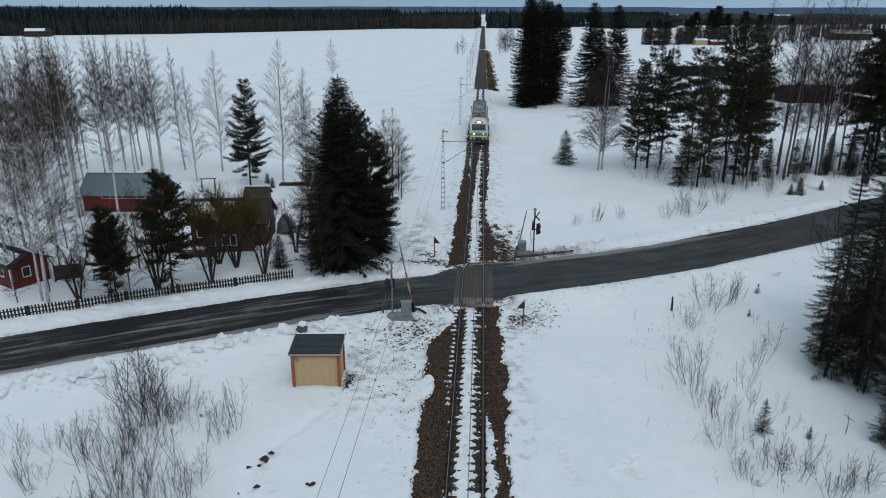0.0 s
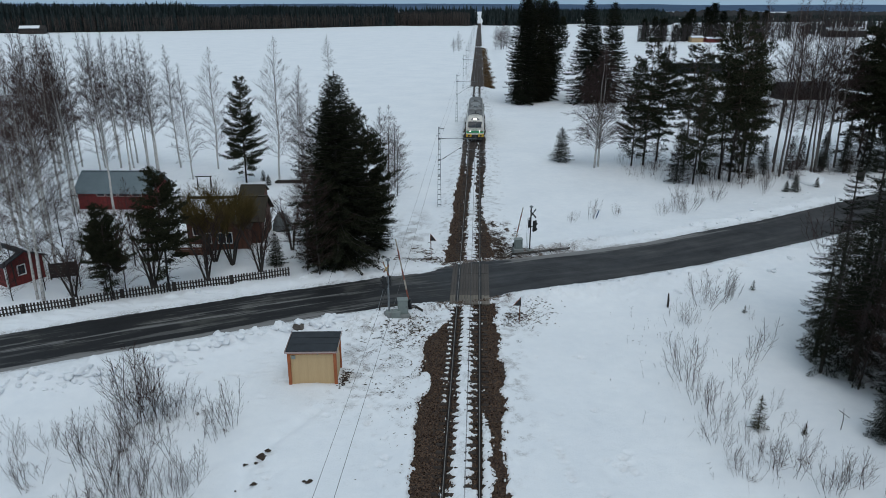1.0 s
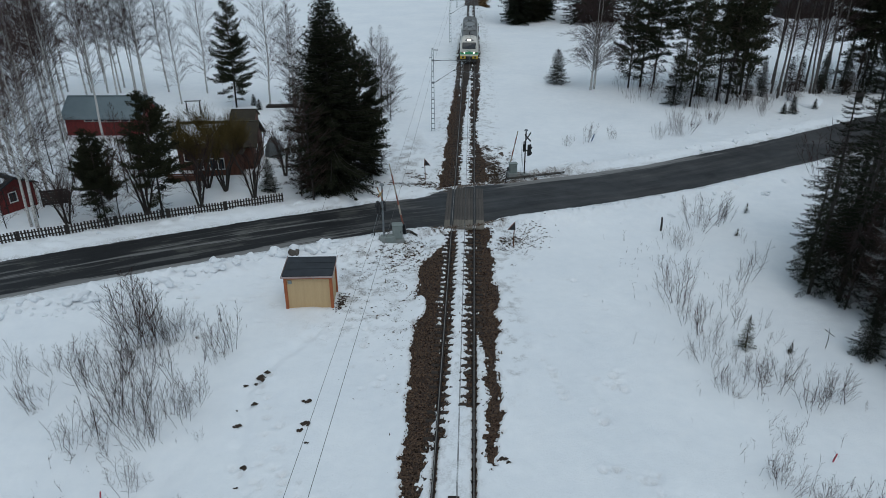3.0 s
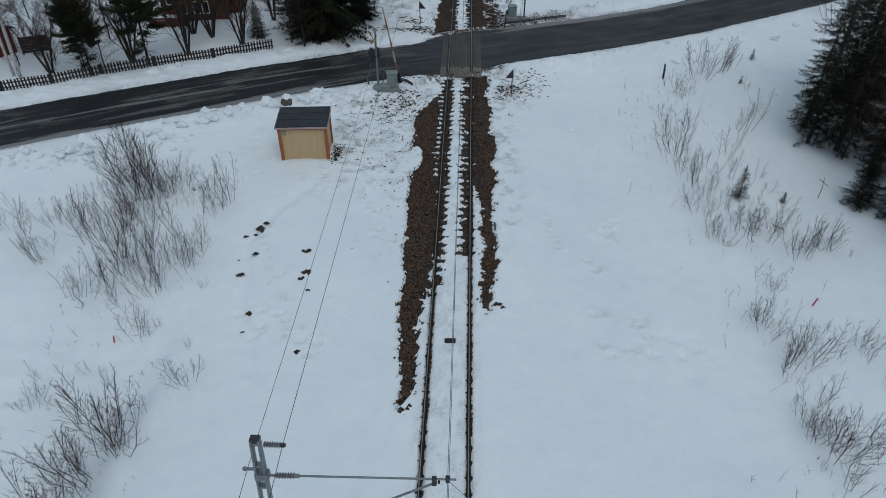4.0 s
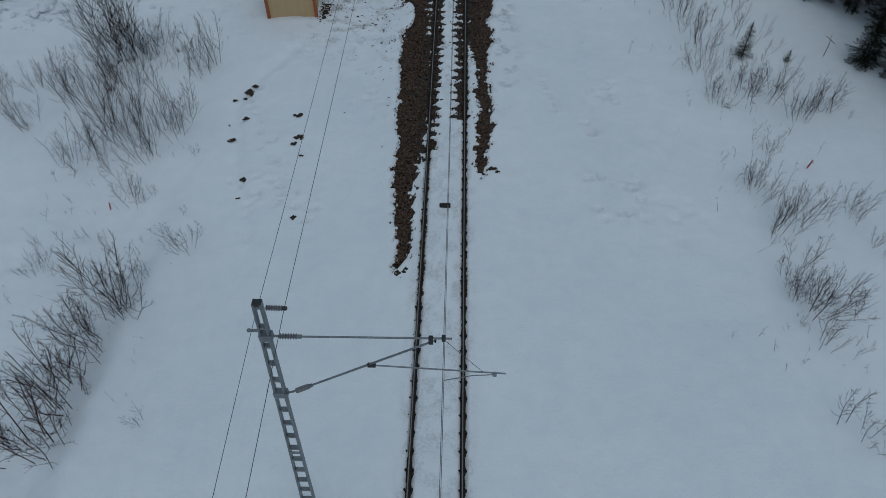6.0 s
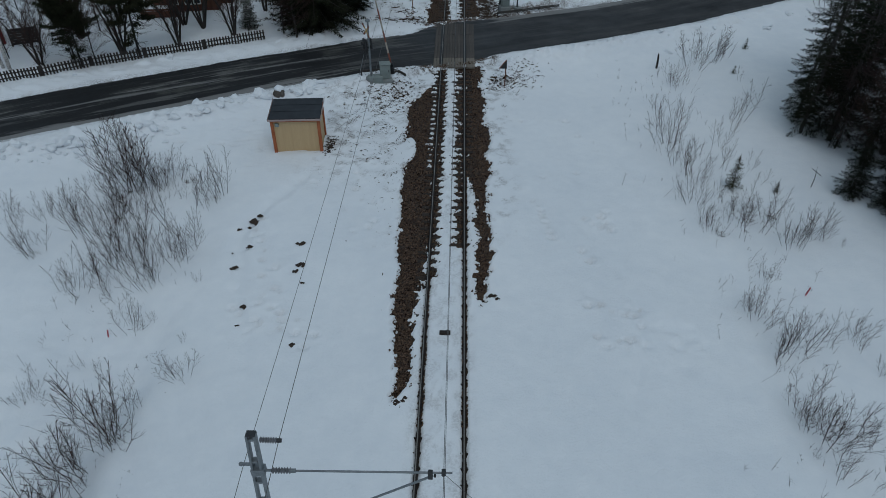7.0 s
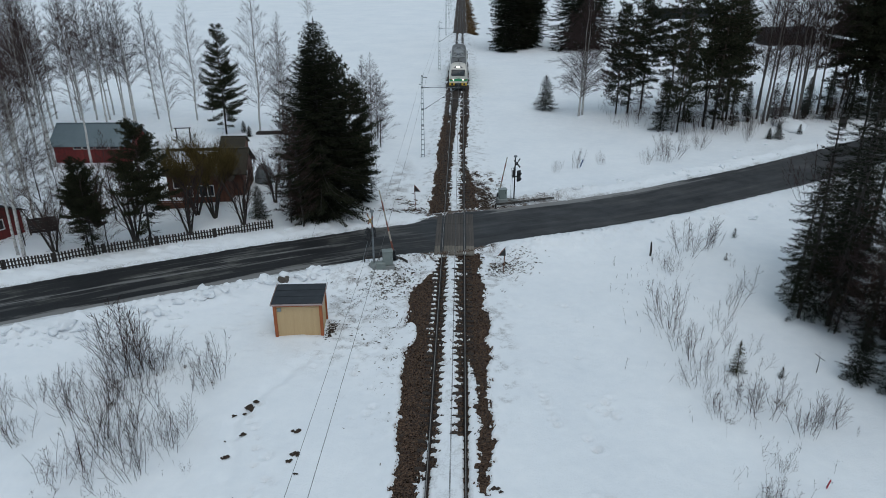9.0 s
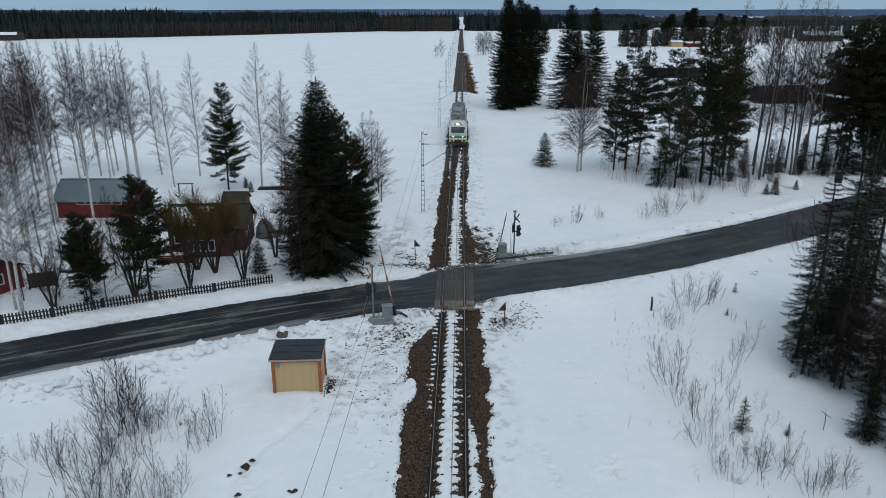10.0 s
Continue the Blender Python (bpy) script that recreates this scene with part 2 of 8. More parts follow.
INSULATOR = surface("insulator_grey", (0.10, 0.10, 0.105), (0.2, 0.2, 0.21), 0.35, 0, 4, 20)
BEIGE = surface("beige_board", (0.47, 0.32, 0.165), (0.56, 0.395, 0.215), 0.7, 0, 0.7, 12, (6, 6, 0.3), 0.2)
TERRACOTTA = surface("terracotta_trim", (0.27, 0.07, 0.02), (0.38, 0.11, 0.035), 0.65, 0, 2, 20)
FELT = surface("roof_felt", (0.010, 0.012, 0.016), (0.032, 0.037, 0.044), 0.75, 0, 1.2, 30)
FLASHING = surface("pink_grey_flashing", (0.30, 0.22, 0.21), (0.42, 0.33, 0.31), 0.5, 0.2, 2, 20)
RED_BOARD = surface("falu_red_board", (0.10, 0.012, 0.012), (0.19, 0.026, 0.022), 0.85, 0, 1.5, 16, (5, 5, 0.3), 0.3)
WHITE_PAINT = surface("white_paint", (0.62, 0.62, 0.61), (0.78, 0.78, 0.77), 0.6, 0, 2, 20)
GREY_ROOF = surface("grey_sheet_roof", (0.115, 0.15, 0.165), (0.165, 0.205, 0.222), 0.5, 0.2, 0.6, 15)
BROWN_WALL = surface("brown_board_wall", (0.07, 0.027, 0.016), (0.145, 0.060, 0.036), 0.85, 0, 1, 14, (4, 4, 0.4), 0.3)
OLIVE_ROOF = surface("olive_brown_roof", (0.020, 0.016, 0.010), (0.042, 0.034, 0.021), 0.9, 0, 1, 12)
FENCE_WOOD = surface("grey_fence_wood", (0.022, 0.018, 0.016), (0.065, 0.054, 0.047), 0.9, 0, 2, 20, (4, 4, 0.5), 0.3, per_piece=0.45)
CABINET_GREY = surface("grey_green_cabinet", (0.17, 0.20, 0.19), (0.25, 0.28, 0.265), 0.55, 0.1, 2, 15)
CONCRETE = surface("concrete", (0.16, 0.17, 0.165), (0.27, 0.28, 0.27), 0.9, 0, 2, 30)
TARP = surface("grey_tarpaulin", (0.10, 0.12, 0.13), (0.18, 0.20, 0.21), 0.6, 0, 1.5, 10)
SIGNAL_RED = surface("signal_red", (0.16, 0.05, 0.034), (0.25, 0.085, 0.056), 0.55, 0, 3, 20)
BOOM_PALE = surface("weathered_boom_paint", (0.30, 0.26, 0.21), (0.42, 0.37, 0.31), 0.6, 0, 3, 20)
SIGNAL_YELLOW = surface("signal_yellow", (0.36, 0.23, 0.08), (0.45, 0.30, 0.12), 0.55, 0, 3, 20)
BLACK = surface("black_matt", (0.012, 0.012, 0.013), (0.03, 0.03, 0.031), 0.6, 0, 3, 20)
GLASS_DARK = glassy("dark_window_glass", (0.02, 0.025, 0.03))
TRAIN_WHITE = surface("train_cream_white", (0.50, 0.47, 0.42), (0.66, 0.64, 0.60), 0.35, 0, 0.8, 14, relief=0)
TRAIN_GREEN = surface("train_green", (0.02, 0.26, 0.10), (0.03, 0.34, 0.14), 0.35, 0, 1, 14, relief=0)
TRAIN_YELLOW = surface("train_yellow", (0.56, 0.36, 0.03), (0.68, 0.46, 0.06), 0.4, 0, 1, 14, relief=0)
TRAIN_ROOF = surface("train_roof_grey", (0.11, 0.105, 0.10), (0.19, 0.185, 0.18), 0.6, 0.2, 0.5, 16, (3, 0.2, 1), 0.1)
TRAIN_BOX = surface("roof_unit_grey", (0.18, 0.18, 0.178), (0.28, 0.28, 0.275), 0.6, 0.2, 1, 16)
UNDERFRAME = surface("underframe_dark", (0.03, 0.03, 0.032), (0.07, 0.068, 0.066), 0.8, 0.2, 2, 20)
HEADLIGHT = lamp_glow("headlight_glow", (1.0, 0.97, 0.9), 6.0)
SPRUCE = foliage("spruce_needles", (0.006, 0.008, 0.005), (0.025, 0.027, 0.017))
PINE = foliage("pine_needles", (0.012, 0.0145, 0.009), (0.046, 0.047, 0.028))
SAPLING = foliage("sapling_needles", (0.03, 0.034, 0.02), (0.085, 0.08, 0.045))
TWIG = foliage("bare_twigs", (0.028, 0.019, 0.0185), (0.082, 0.056, 0.053))
WILLOW_TWIG = foliage("willow_twigs", (0.048, 0.037, 0.015), (0.125, 0.094, 0.040))
SHRUB_TWIG = foliage("shrub_twigs", (0.017, 0.009, 0.0082), (0.060, 0.031, 0.027))
BANK_GRASS = foliage("bank_grass", (0.03, 0.019, 0.011), (0.19, 0.125, 0.068))
GRASS = foliage("dry_grass", (0.02, 0.014, 0.010), (0.10, 0.066, 0.042))
BIRCH_BARK, GREY_BIRCH, PINE_BARK = birch_bark("birch_bark", (0.66, 0.63, 0.60)), birch_bark("grey_birch_bark", (0.15, 0.132, 0.12)), pine_bark()
SPRUCE_BARK = surface("spruce_bark", (0.017, 0.014, 0.012), (0.05, 0.041, 0.036), 0.9, 0, 3, 20, (2, 2, 0.5), 0.4)
STAKE_RED = surface("stake_red", (0.30, 0.02, 0.035), (0.45, 0.04, 0.06), 0.5, 0, 3, 20)
BLUE_PLASTIC = surface("blue_plastic", (0.02, 0.06, 0.16), (0.04, 0.10, 0.24), 0.5, 0, 3, 20)
BOULDER = surface("boulder_stone", (0.05, 0.042, 0.036), (0.15, 0.13, 0.112), 0.9, 0, 3, 18)
SOIL = surface("dark_soil", (0.022, 0.015, 0.011), (0.065, 0.043, 0.030), 0.95, 0, 4, 30)
# distant firs: haze of the distance is mixed into these paler, bluer colours
FAR_FIR = foliage("hazed_fir_wood", (0.015, 0.022, 0.023), (0.044, 0.053, 0.051))
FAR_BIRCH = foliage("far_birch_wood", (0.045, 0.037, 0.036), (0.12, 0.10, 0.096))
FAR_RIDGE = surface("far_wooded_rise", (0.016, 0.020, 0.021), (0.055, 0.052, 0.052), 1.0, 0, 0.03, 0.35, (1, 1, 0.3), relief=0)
# the blue is distance haze put into the ridges' base colour
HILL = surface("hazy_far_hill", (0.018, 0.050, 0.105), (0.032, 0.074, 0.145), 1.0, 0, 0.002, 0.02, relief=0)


# ---- building tools ----
class Geo:
    """Collects faces for one mesh."""

    def __init__(self):
        self.v, self.f, self.m = [], [], []

    def add(self, verts, faces, slot=0):
        k = len(self.v)
        self.v.extend(tuple(p) for p in verts)
        self.f.extend(tuple(i + k for i in f) for f in faces)
        self.m.extend([slot] * len(faces))
        return self

    def box(self, x0, x1, y0, y1, z0, z1, c=0.0, m=None, slot=0):
        """A box, its edges cut by c."""
        if c <= 0:
            vs = [(x, y, z) for z in (z0, z1) for y in (y0, y1) for x in (x0, x1)]
            fs = [(0, 2, 3, 1), (4, 5, 7, 6), (0, 1, 5, 4), (2, 6, 7, 3), (0, 4, 6, 2), (1, 3, 7, 5)]
        else:
            bm = bmesh.new()
            bmesh.ops.create_cube(bm, size=1)
            for p in bm.verts:
                p.co = Vector(((x0 + x1) / 2 + p.co.x * (x1 - x0), (y0 + y1) / 2 + p.co.y * (y1 - y0), (z0 + z1) / 2 + p.co.z * (z1 - z0)))
            bmesh.ops.bevel(bm, geom=list(bm.edges), offset=c, segments=1, affect="EDGES")
            bm.verts.index_update()
            vs = [p.co.copy() for p in bm.verts]
            fs = [tuple(p.index for p in f.verts) for f in bm.faces]
            bm.free()
        if m is not None:
            vs = [m @ Vector(p) for p in vs]
        return self.add(vs, fs, slot)

    def tube(self, pts, radii, n=6, cap=True, slot=0):
        """A tube along points, with a radius at each."""
        pts = [Vector(p) for p in pts]
        if isinstance(radii, (int, float)):
            radii = [radii] * len(pts)
        rings = []
        for i, p in enumerate(pts):
            d = (pts[min(i + 1, len(pts) - 1)] - pts[max(i - 1, 0)])
            if d.length < 1e-9:
                d = Vector((0, 0, 1))
            d.normalize()
            a = d.orthogonal().normalized() if not rings else (ref - d * ref.dot(d)).normalized()
            ref = a
            b = d.cross(a)
            rings.append([p + (a * math.cos(2 * math.pi * k / n) + b * math.sin(2 * math.pi * k / n)) * radii[i] for k in range(n)])
        vs = [p for r in rings for p in r]
        fs = [(i * n + k, i * n + (k + 1) % n, (i + 1) * n + (k + 1) % n, (i + 1) * n + k) for i in range(len(pts) - 1) for k in range(n)]
        if cap and n > 2:
            fs += [tuple(range(n - 1, -1, -1)), tuple((len(pts) - 1) * n + k for k in range(n))]
        return self.add(vs, fs, slot)

    def sweep(self, profile, y0, y1, slot=0):
        """A closed outline (x, z) drawn along y."""
        n = len(profile)
        vs = [(x, y, z) for y in (y0, y1) for x, z in profile]
        fs = [(i, (i + 1) % n, n + (i + 1) % n, n + i) for i in range(n)] + [tuple(range(n - 1, -1, -1)), tuple(range(n, 2 * n))]
        return self.add(vs, fs, slot)

    def turned(self, outline, n=16, at=(0, 0, 0), axis="z", slot=0):
        """A solid of revolution from (radius, height) pairs."""
        vs, fs = [], []
        for r, h in outline:
            for k in range(n):
                a = 2 * math.pi * k / n
                p = (r * math.cos(a), r * math.sin(a), h)
                if axis == "y":
                    p = (p[0], p[2], p[1])
                if axis == "x":
                    p = (p[2], p[0], p[1])
                vs.append((p[0] + at[0], p[1] + at[1], p[2] + at[2]))
        for i in range(len(outline) - 1):
            fs += [(i * n + k, i * n + (k + 1) % n, (i + 1) * n + (k + 1) % n, (i + 1) * n + k) for k in range(n)]
        fs += [tuple(range(n - 1, -1, -1)), tuple((len(outline) - 1) * n + k for k in range(n))]
        return self.add(vs, fs, slot)

    def mesh(self, name, mats, smooth=False):
        me = bpy.data.meshes.new(name)
        me.from_pydata(self.v, [], self.f)
        mats = mats if isinstance(mats, (list, tuple)) else [mats]
        for m in mats:
            me.materials.append(m)
        if len(mats) > 1:
            me.polygons.foreach_set("material_index", self.m)
        if smooth:
            me.polygons.foreach_set("use_smooth", [True] * len(me.polygons))
        me.update()
        return me


def thing(name, label, category, group="", kind="", m=None):
    ob = tagged(new(name), label, category, group, kind)
    if m is not None:
        ob.matrix_basis = m
    return ob


def part(name, geo, mats, parent, label="", smooth=False, m=None):
    ob = new(name, geo.mesh(name, mats, smooth) if isinstance(geo, Geo) else geo)
    ob.parent = parent
    if m is not None:
        ob.matrix_basis = m
    if label:
        tagged(ob, label)
    return ob


def grid_mesh(name, X, Y, Z, mats, smooth=True):
    ny, nx = Z.shape
    co = np.stack([np.broadcast_to(X, Z.shape), np.broadcast_to(Y, Z.shape), Z], -1).reshape(-1, 3).astype(np.float32)
    i = (np.arange(ny - 1)[:, None] * nx + np.arange(nx - 1)[None, :]).reshape(-1)
    quads = np.stack([i, i + 1, i + nx + 1, i + nx], -1).astype(np.int32)
    me = bpy.data.meshes.new(name)
    me.vertices.add(len(co))
    me.vertices.foreach_set("co", co.ravel())
    me.loops.add(quads.size)
    me.loops.foreach_set("vertex_index", quads.ravel())
    me.polygons.add(len(quads))
    me.polygons.foreach_set("loop_start", np.arange(0, quads.size, 4, dtype=np.int32))
    me.polygons.foreach_set("use_smooth", np.full(len(quads), smooth))
    me.materials.append(mats)
    me.update(calc_edges=True)
    return me


LATTICE = np.random.RandomState(7).rand(256, 256)


def vnoise(x, y):
    """Smooth lattice noise, 0 to 1."""
    xi, yi = np.floor(x).astype(int), np.floor(y).astype(int)
    fx, fy = x - xi, y - yi
    fx, fy = fx * fx * (3 - 2 * fx), fy * fy * (3 - 2 * fy)
    a, b = LATTICE[xi % 256, yi % 256], LATTICE[(xi + 1) % 256, yi % 256]
    c, d = LATTICE[xi % 256, (yi + 1) % 256], LATTICE[(xi + 1) % 256, (yi + 1) % 256]
    return (a * (1 - fx) + b * fx) * (1 - fy) + (c * (1 - fx) + d * fx) * fy


def fbm(x, y, octaves=4):
    s, amp, tot = 0, 1.0, 0
    for k in range(octaves):
        s = s + amp * vnoise(x * 2 ** k + 17.3 * k, y * 2 ** k + 5.1 * k)
        tot += amp
        amp *= 0.5
    return s / tot


def smooth(a, b, x):
    t = np.clip((x - a) / (b - a), 0, 1)
    return t * t * (3 - 2 * t)


# ---- the lie of the land ----
ROAD = np.array([(-150, -28), (-90, 3), (-60, 20), (-45, 28.4), (-29, 36.6), (-21.7, 40.4), (-13, 44.6), (-6, 47.3), (0, 49.2), (7.4, 52.3), (17.5, 57.0), (30, 64.2), (38, 69.4), (50, 77.5), (70, 91), (110, 118), (200, 180)])
ROAD_HALF = 3.15


def along_road(x, y):
    """Signed distance from the road's middle (towards the far side positive) and the way along it."""
    best, side, run, s0 = np.full(np.shape(x), 1e9), np.zeros(np.shape(x)), np.zeros(np.shape(x)), 0.0
    for (ax, ay), (bx, by) in zip(ROAD[:-1], ROAD[1:]):
        dx, dy = bx - ax, by - ay
        L = math.hypot(dx, dy)
        t = np.clip(((x - ax) * dx + (y - ay) * dy) / L ** 2, 0, 1)
        px, py = x - ax - t * dx, y - ay - t * dy
        d = np.hypot(px, py)
        sgn = np.sign(dx * (y - ay) - dy * (x - ax))
        near = d < best
        best, side, run = np.where(near, d, best), np.where(near, sgn, side), np.where(near, s0 + t * L, run)
        s0 += L
    return best * side, run


def road_z(x):
    return -0.03 - 0.21 * smooth(3, 14, np.abs(x))


def span(y, stops):
    return np.interp(y, [s[0] for s in stops], [s[1] for s in stops])


# edges of the bare ballast on either side of the rails, along the line
LEFT_OUT = [(15.5, -1.5), (17, -1.8), (20.4, -2.05), (24, -2.3), (30, -2.45), (33, -2.55), (37, -2.8), (39.6, -2.75), (41.0, -2.1), (42.0, -1.25), (45.3, -1.1), (46.0, -2.1), (53, -2.2), (56, -2.3), (60, -2.05), (66, -2.0), (76, -2.0), (91, -1.75), (102, -1.85), (120, -1.95), (150, -1.9)]
LEFT_IN = [(15.5, -1.5), (17, -1.4), (20.4, -1.32), (22, -1.15), (24, -0.8), (82, -0.75), (88, -1.02), (120, -1.08), (150, -1.2)]
RIGHT_OUT = [(21, 1.5), (22, 1.85), (25, 2.0), (26.6, 1.9), (27, 1.8), (28, 1.97), (30, 2.1), (36, 2.2), (40, 2.1), (43, 1.9), (46, 1.7), (53, 1.5), (56, 2.1), (60, 1.9), (65, 1.35), (67, 1.05), (73, 0.9), (77, 1.25), (84, 1.3), (90, 1.5), (118, 1.75), (150, 1.7)]
RIGHT_IN = [(21, 1.5), (22, 1.25), (26, 1.5), (27, 1.35), (30.5, 1.28), (31.5, 0.75), (150, 0.75)]

# how far the bare stones reach from the near rail towards the other one
MIDDLE = [(50, -0.55), (63, -0.45), (76, -0.36), (91, -0.08), (102, 0.3), (112, 0.8), (150, 0.8)]


def bare(x, y):
    """How bare of snow the bed is: positive where ballast shows."""
    n = (fbm(x * 1.5, y * 1.1, 4) - 0.5) * 0.7 + (fbm(x * 7.3, y * 6.1, 2) - 0.5) * 0.45 + (vnoise(x * 19.0, y * 17.0) - 0.5) * 0.30
    tooth = np.cos(2 * math.pi * (y - 2.5) / 0.6)
    soft = 0.12
    left = np.minimum(x - span(y, LEFT_OUT), span(y, LEFT_IN) - x) + 0.95 * n
    right = np.minimum(span(y, RIGHT_OUT) - x, x - span(y, RIGHT_IN)) + 0.95 * n
    on = np.where((y > 15.5) & (y < 152), 1.0, -1.0)
    left, right = np.where(on > 0, left, -1), np.where((y > 21) & (y < 152), right, -1)
    inner_l = np.where((y > 23), 0.17 - np.abs(x + 0.62) + 0.45 * n + 0.10 * tooth + 0.05 * smooth(24, 34, y), -1)
    inner_r = np.where((y > 25), 0.22 - 0.13 * smooth(50, 53, y) - np.abs(x - 0.55) + 0.9 * n + 0.14 * tooth + 0.08 * smooth(27, 34, y), -1)
    cap = np.where((y > 32) & (y < 44.5), 0.05 - np.abs(x + 1.06) + 0.7 * n - 0.14 * tooth, -1)
    left = np.minimum(left, -cap * 1.2 + 0.05)
    far = np.where(y > 50, np.minimum(x + 0.85, span(y, MIDDLE) - x) + 0.8 * n, -1)
    tongue = np.hypot((x + 2.35) / 0.42, (y - 34.2) / 1.3) - 1.0
    left = np.minimum(left, tongue * 0.6)
    far = np.where(y > 153, -1, far)
    beyond = np.where((y > 186) & (np.abs(y - 376) > 6), 1.9 - np.abs(x) + 1.2 * n, -1)
    rail = 0.06 - np.minimum(np.abs(x + 0.76), np.abs(x - 0.82)) + 0.09 * n
    melt = 0.13 - np.abs(np.abs(x) - 0.797) + 0.10 * n
    rail = np.where(y < 26, rail, melt)
    b = np.maximum.reduce([left, right, inner_l, inner_r, far, beyond, rail])
    return smooth(-soft / 2, soft / 2, b)


def bed_z(x, y):
    """Top of the ballast."""
    return -0.215 - 0.16 * smooth(1.5, 2.3, np.abs(x)) - 0.35 * smooth(2.2, 3.4, np.abs(x)) + 0.03 * (fbm(x * 6, y * 6, 2) - 0.5)


# footprints and hollows melted into the snow: walked lines and loose clusters
rd = np.random.RandomState(17)
DENTS = []
for (ax, ay), (bx, by), count, wide in (((4.4, 29.4), (5.0, 26.2), 9, 0.10), ((7.2, 28.2), (7.9, 26.8), 8, 0.35), ((6.2, 25.2), (6.7, 24.4), 3, 0.15), ((6.8, 21.6), (8.0, 20.6), 9, 0.35), ((5.8, 19.8), (7.8, 19.4), 9, 0.35), ((-9.6, 27.8), (-6.4, 19.0), 22, 0.45), ((-8.6, 21.5), (-5.2, 19.5), 12, 0.5), ((-6.6, 33.0), (-3.2, 25.0), 16, 0.8), ((-12.5, 37.5), (-9.6, 31.5), 12, 0.6), ((2.8, 37.0), (4.5, 47.0), 10, 0.7), ((12.0, 50.0), (22.0, 54.5), 16, 0.8), ((-19.0, 33.0), (-13.0, 34.5), 16, 0.9), ((5.0, 30.0), (9.0, 40.0), 8, 1.2)):
    for k in range(count):
        t = (k + rd.rand()) / count
        DENTS.append((ax + (bx - ax) * t + rd.normal(0, wide), ay + (by - ay) * t + rd.normal(0, wide * 0.6), rd.uniform(0.10, 0.24), rd.uniform(0.08, 0.20)))


def dented(x, y):
    z = np.zeros(np.shape(x))
    near = (np.abs(x) < 26) & (y > 12) & (y < 60)
    if not near.any():
        return z
    xs, ys = x[near], y[near]
    if xs.size < 20:
        D = np.array(DENTS)
        q = ((xs[:, None] - D[:, 0]) / D[:, 2]) ** 2 + ((ys[:, None] - D[:, 1]) / (D[:, 2] * 0.8)) ** 2
        z[near] = np.where(q < 6, -D[:, 3] * np.exp(-q) + 0.35 * D[:, 3] * np.exp(-(np.sqrt(q) - 1.5) ** 2 * 4), 0).sum(1)
        return z
    s = np.zeros(xs.shape)
    for cx, cy, r, deep in DENTS:
        q = ((xs - cx) / r) ** 2 + ((ys - cy) / (r * 0.8)) ** 2
        s += np.where(q < 6, -deep * np.exp(-q) + 0.35 * deep * np.exp(-(np.sqrt(q) - 1.5) ** 2 * 4), 0)
    z[near] = s
    return z


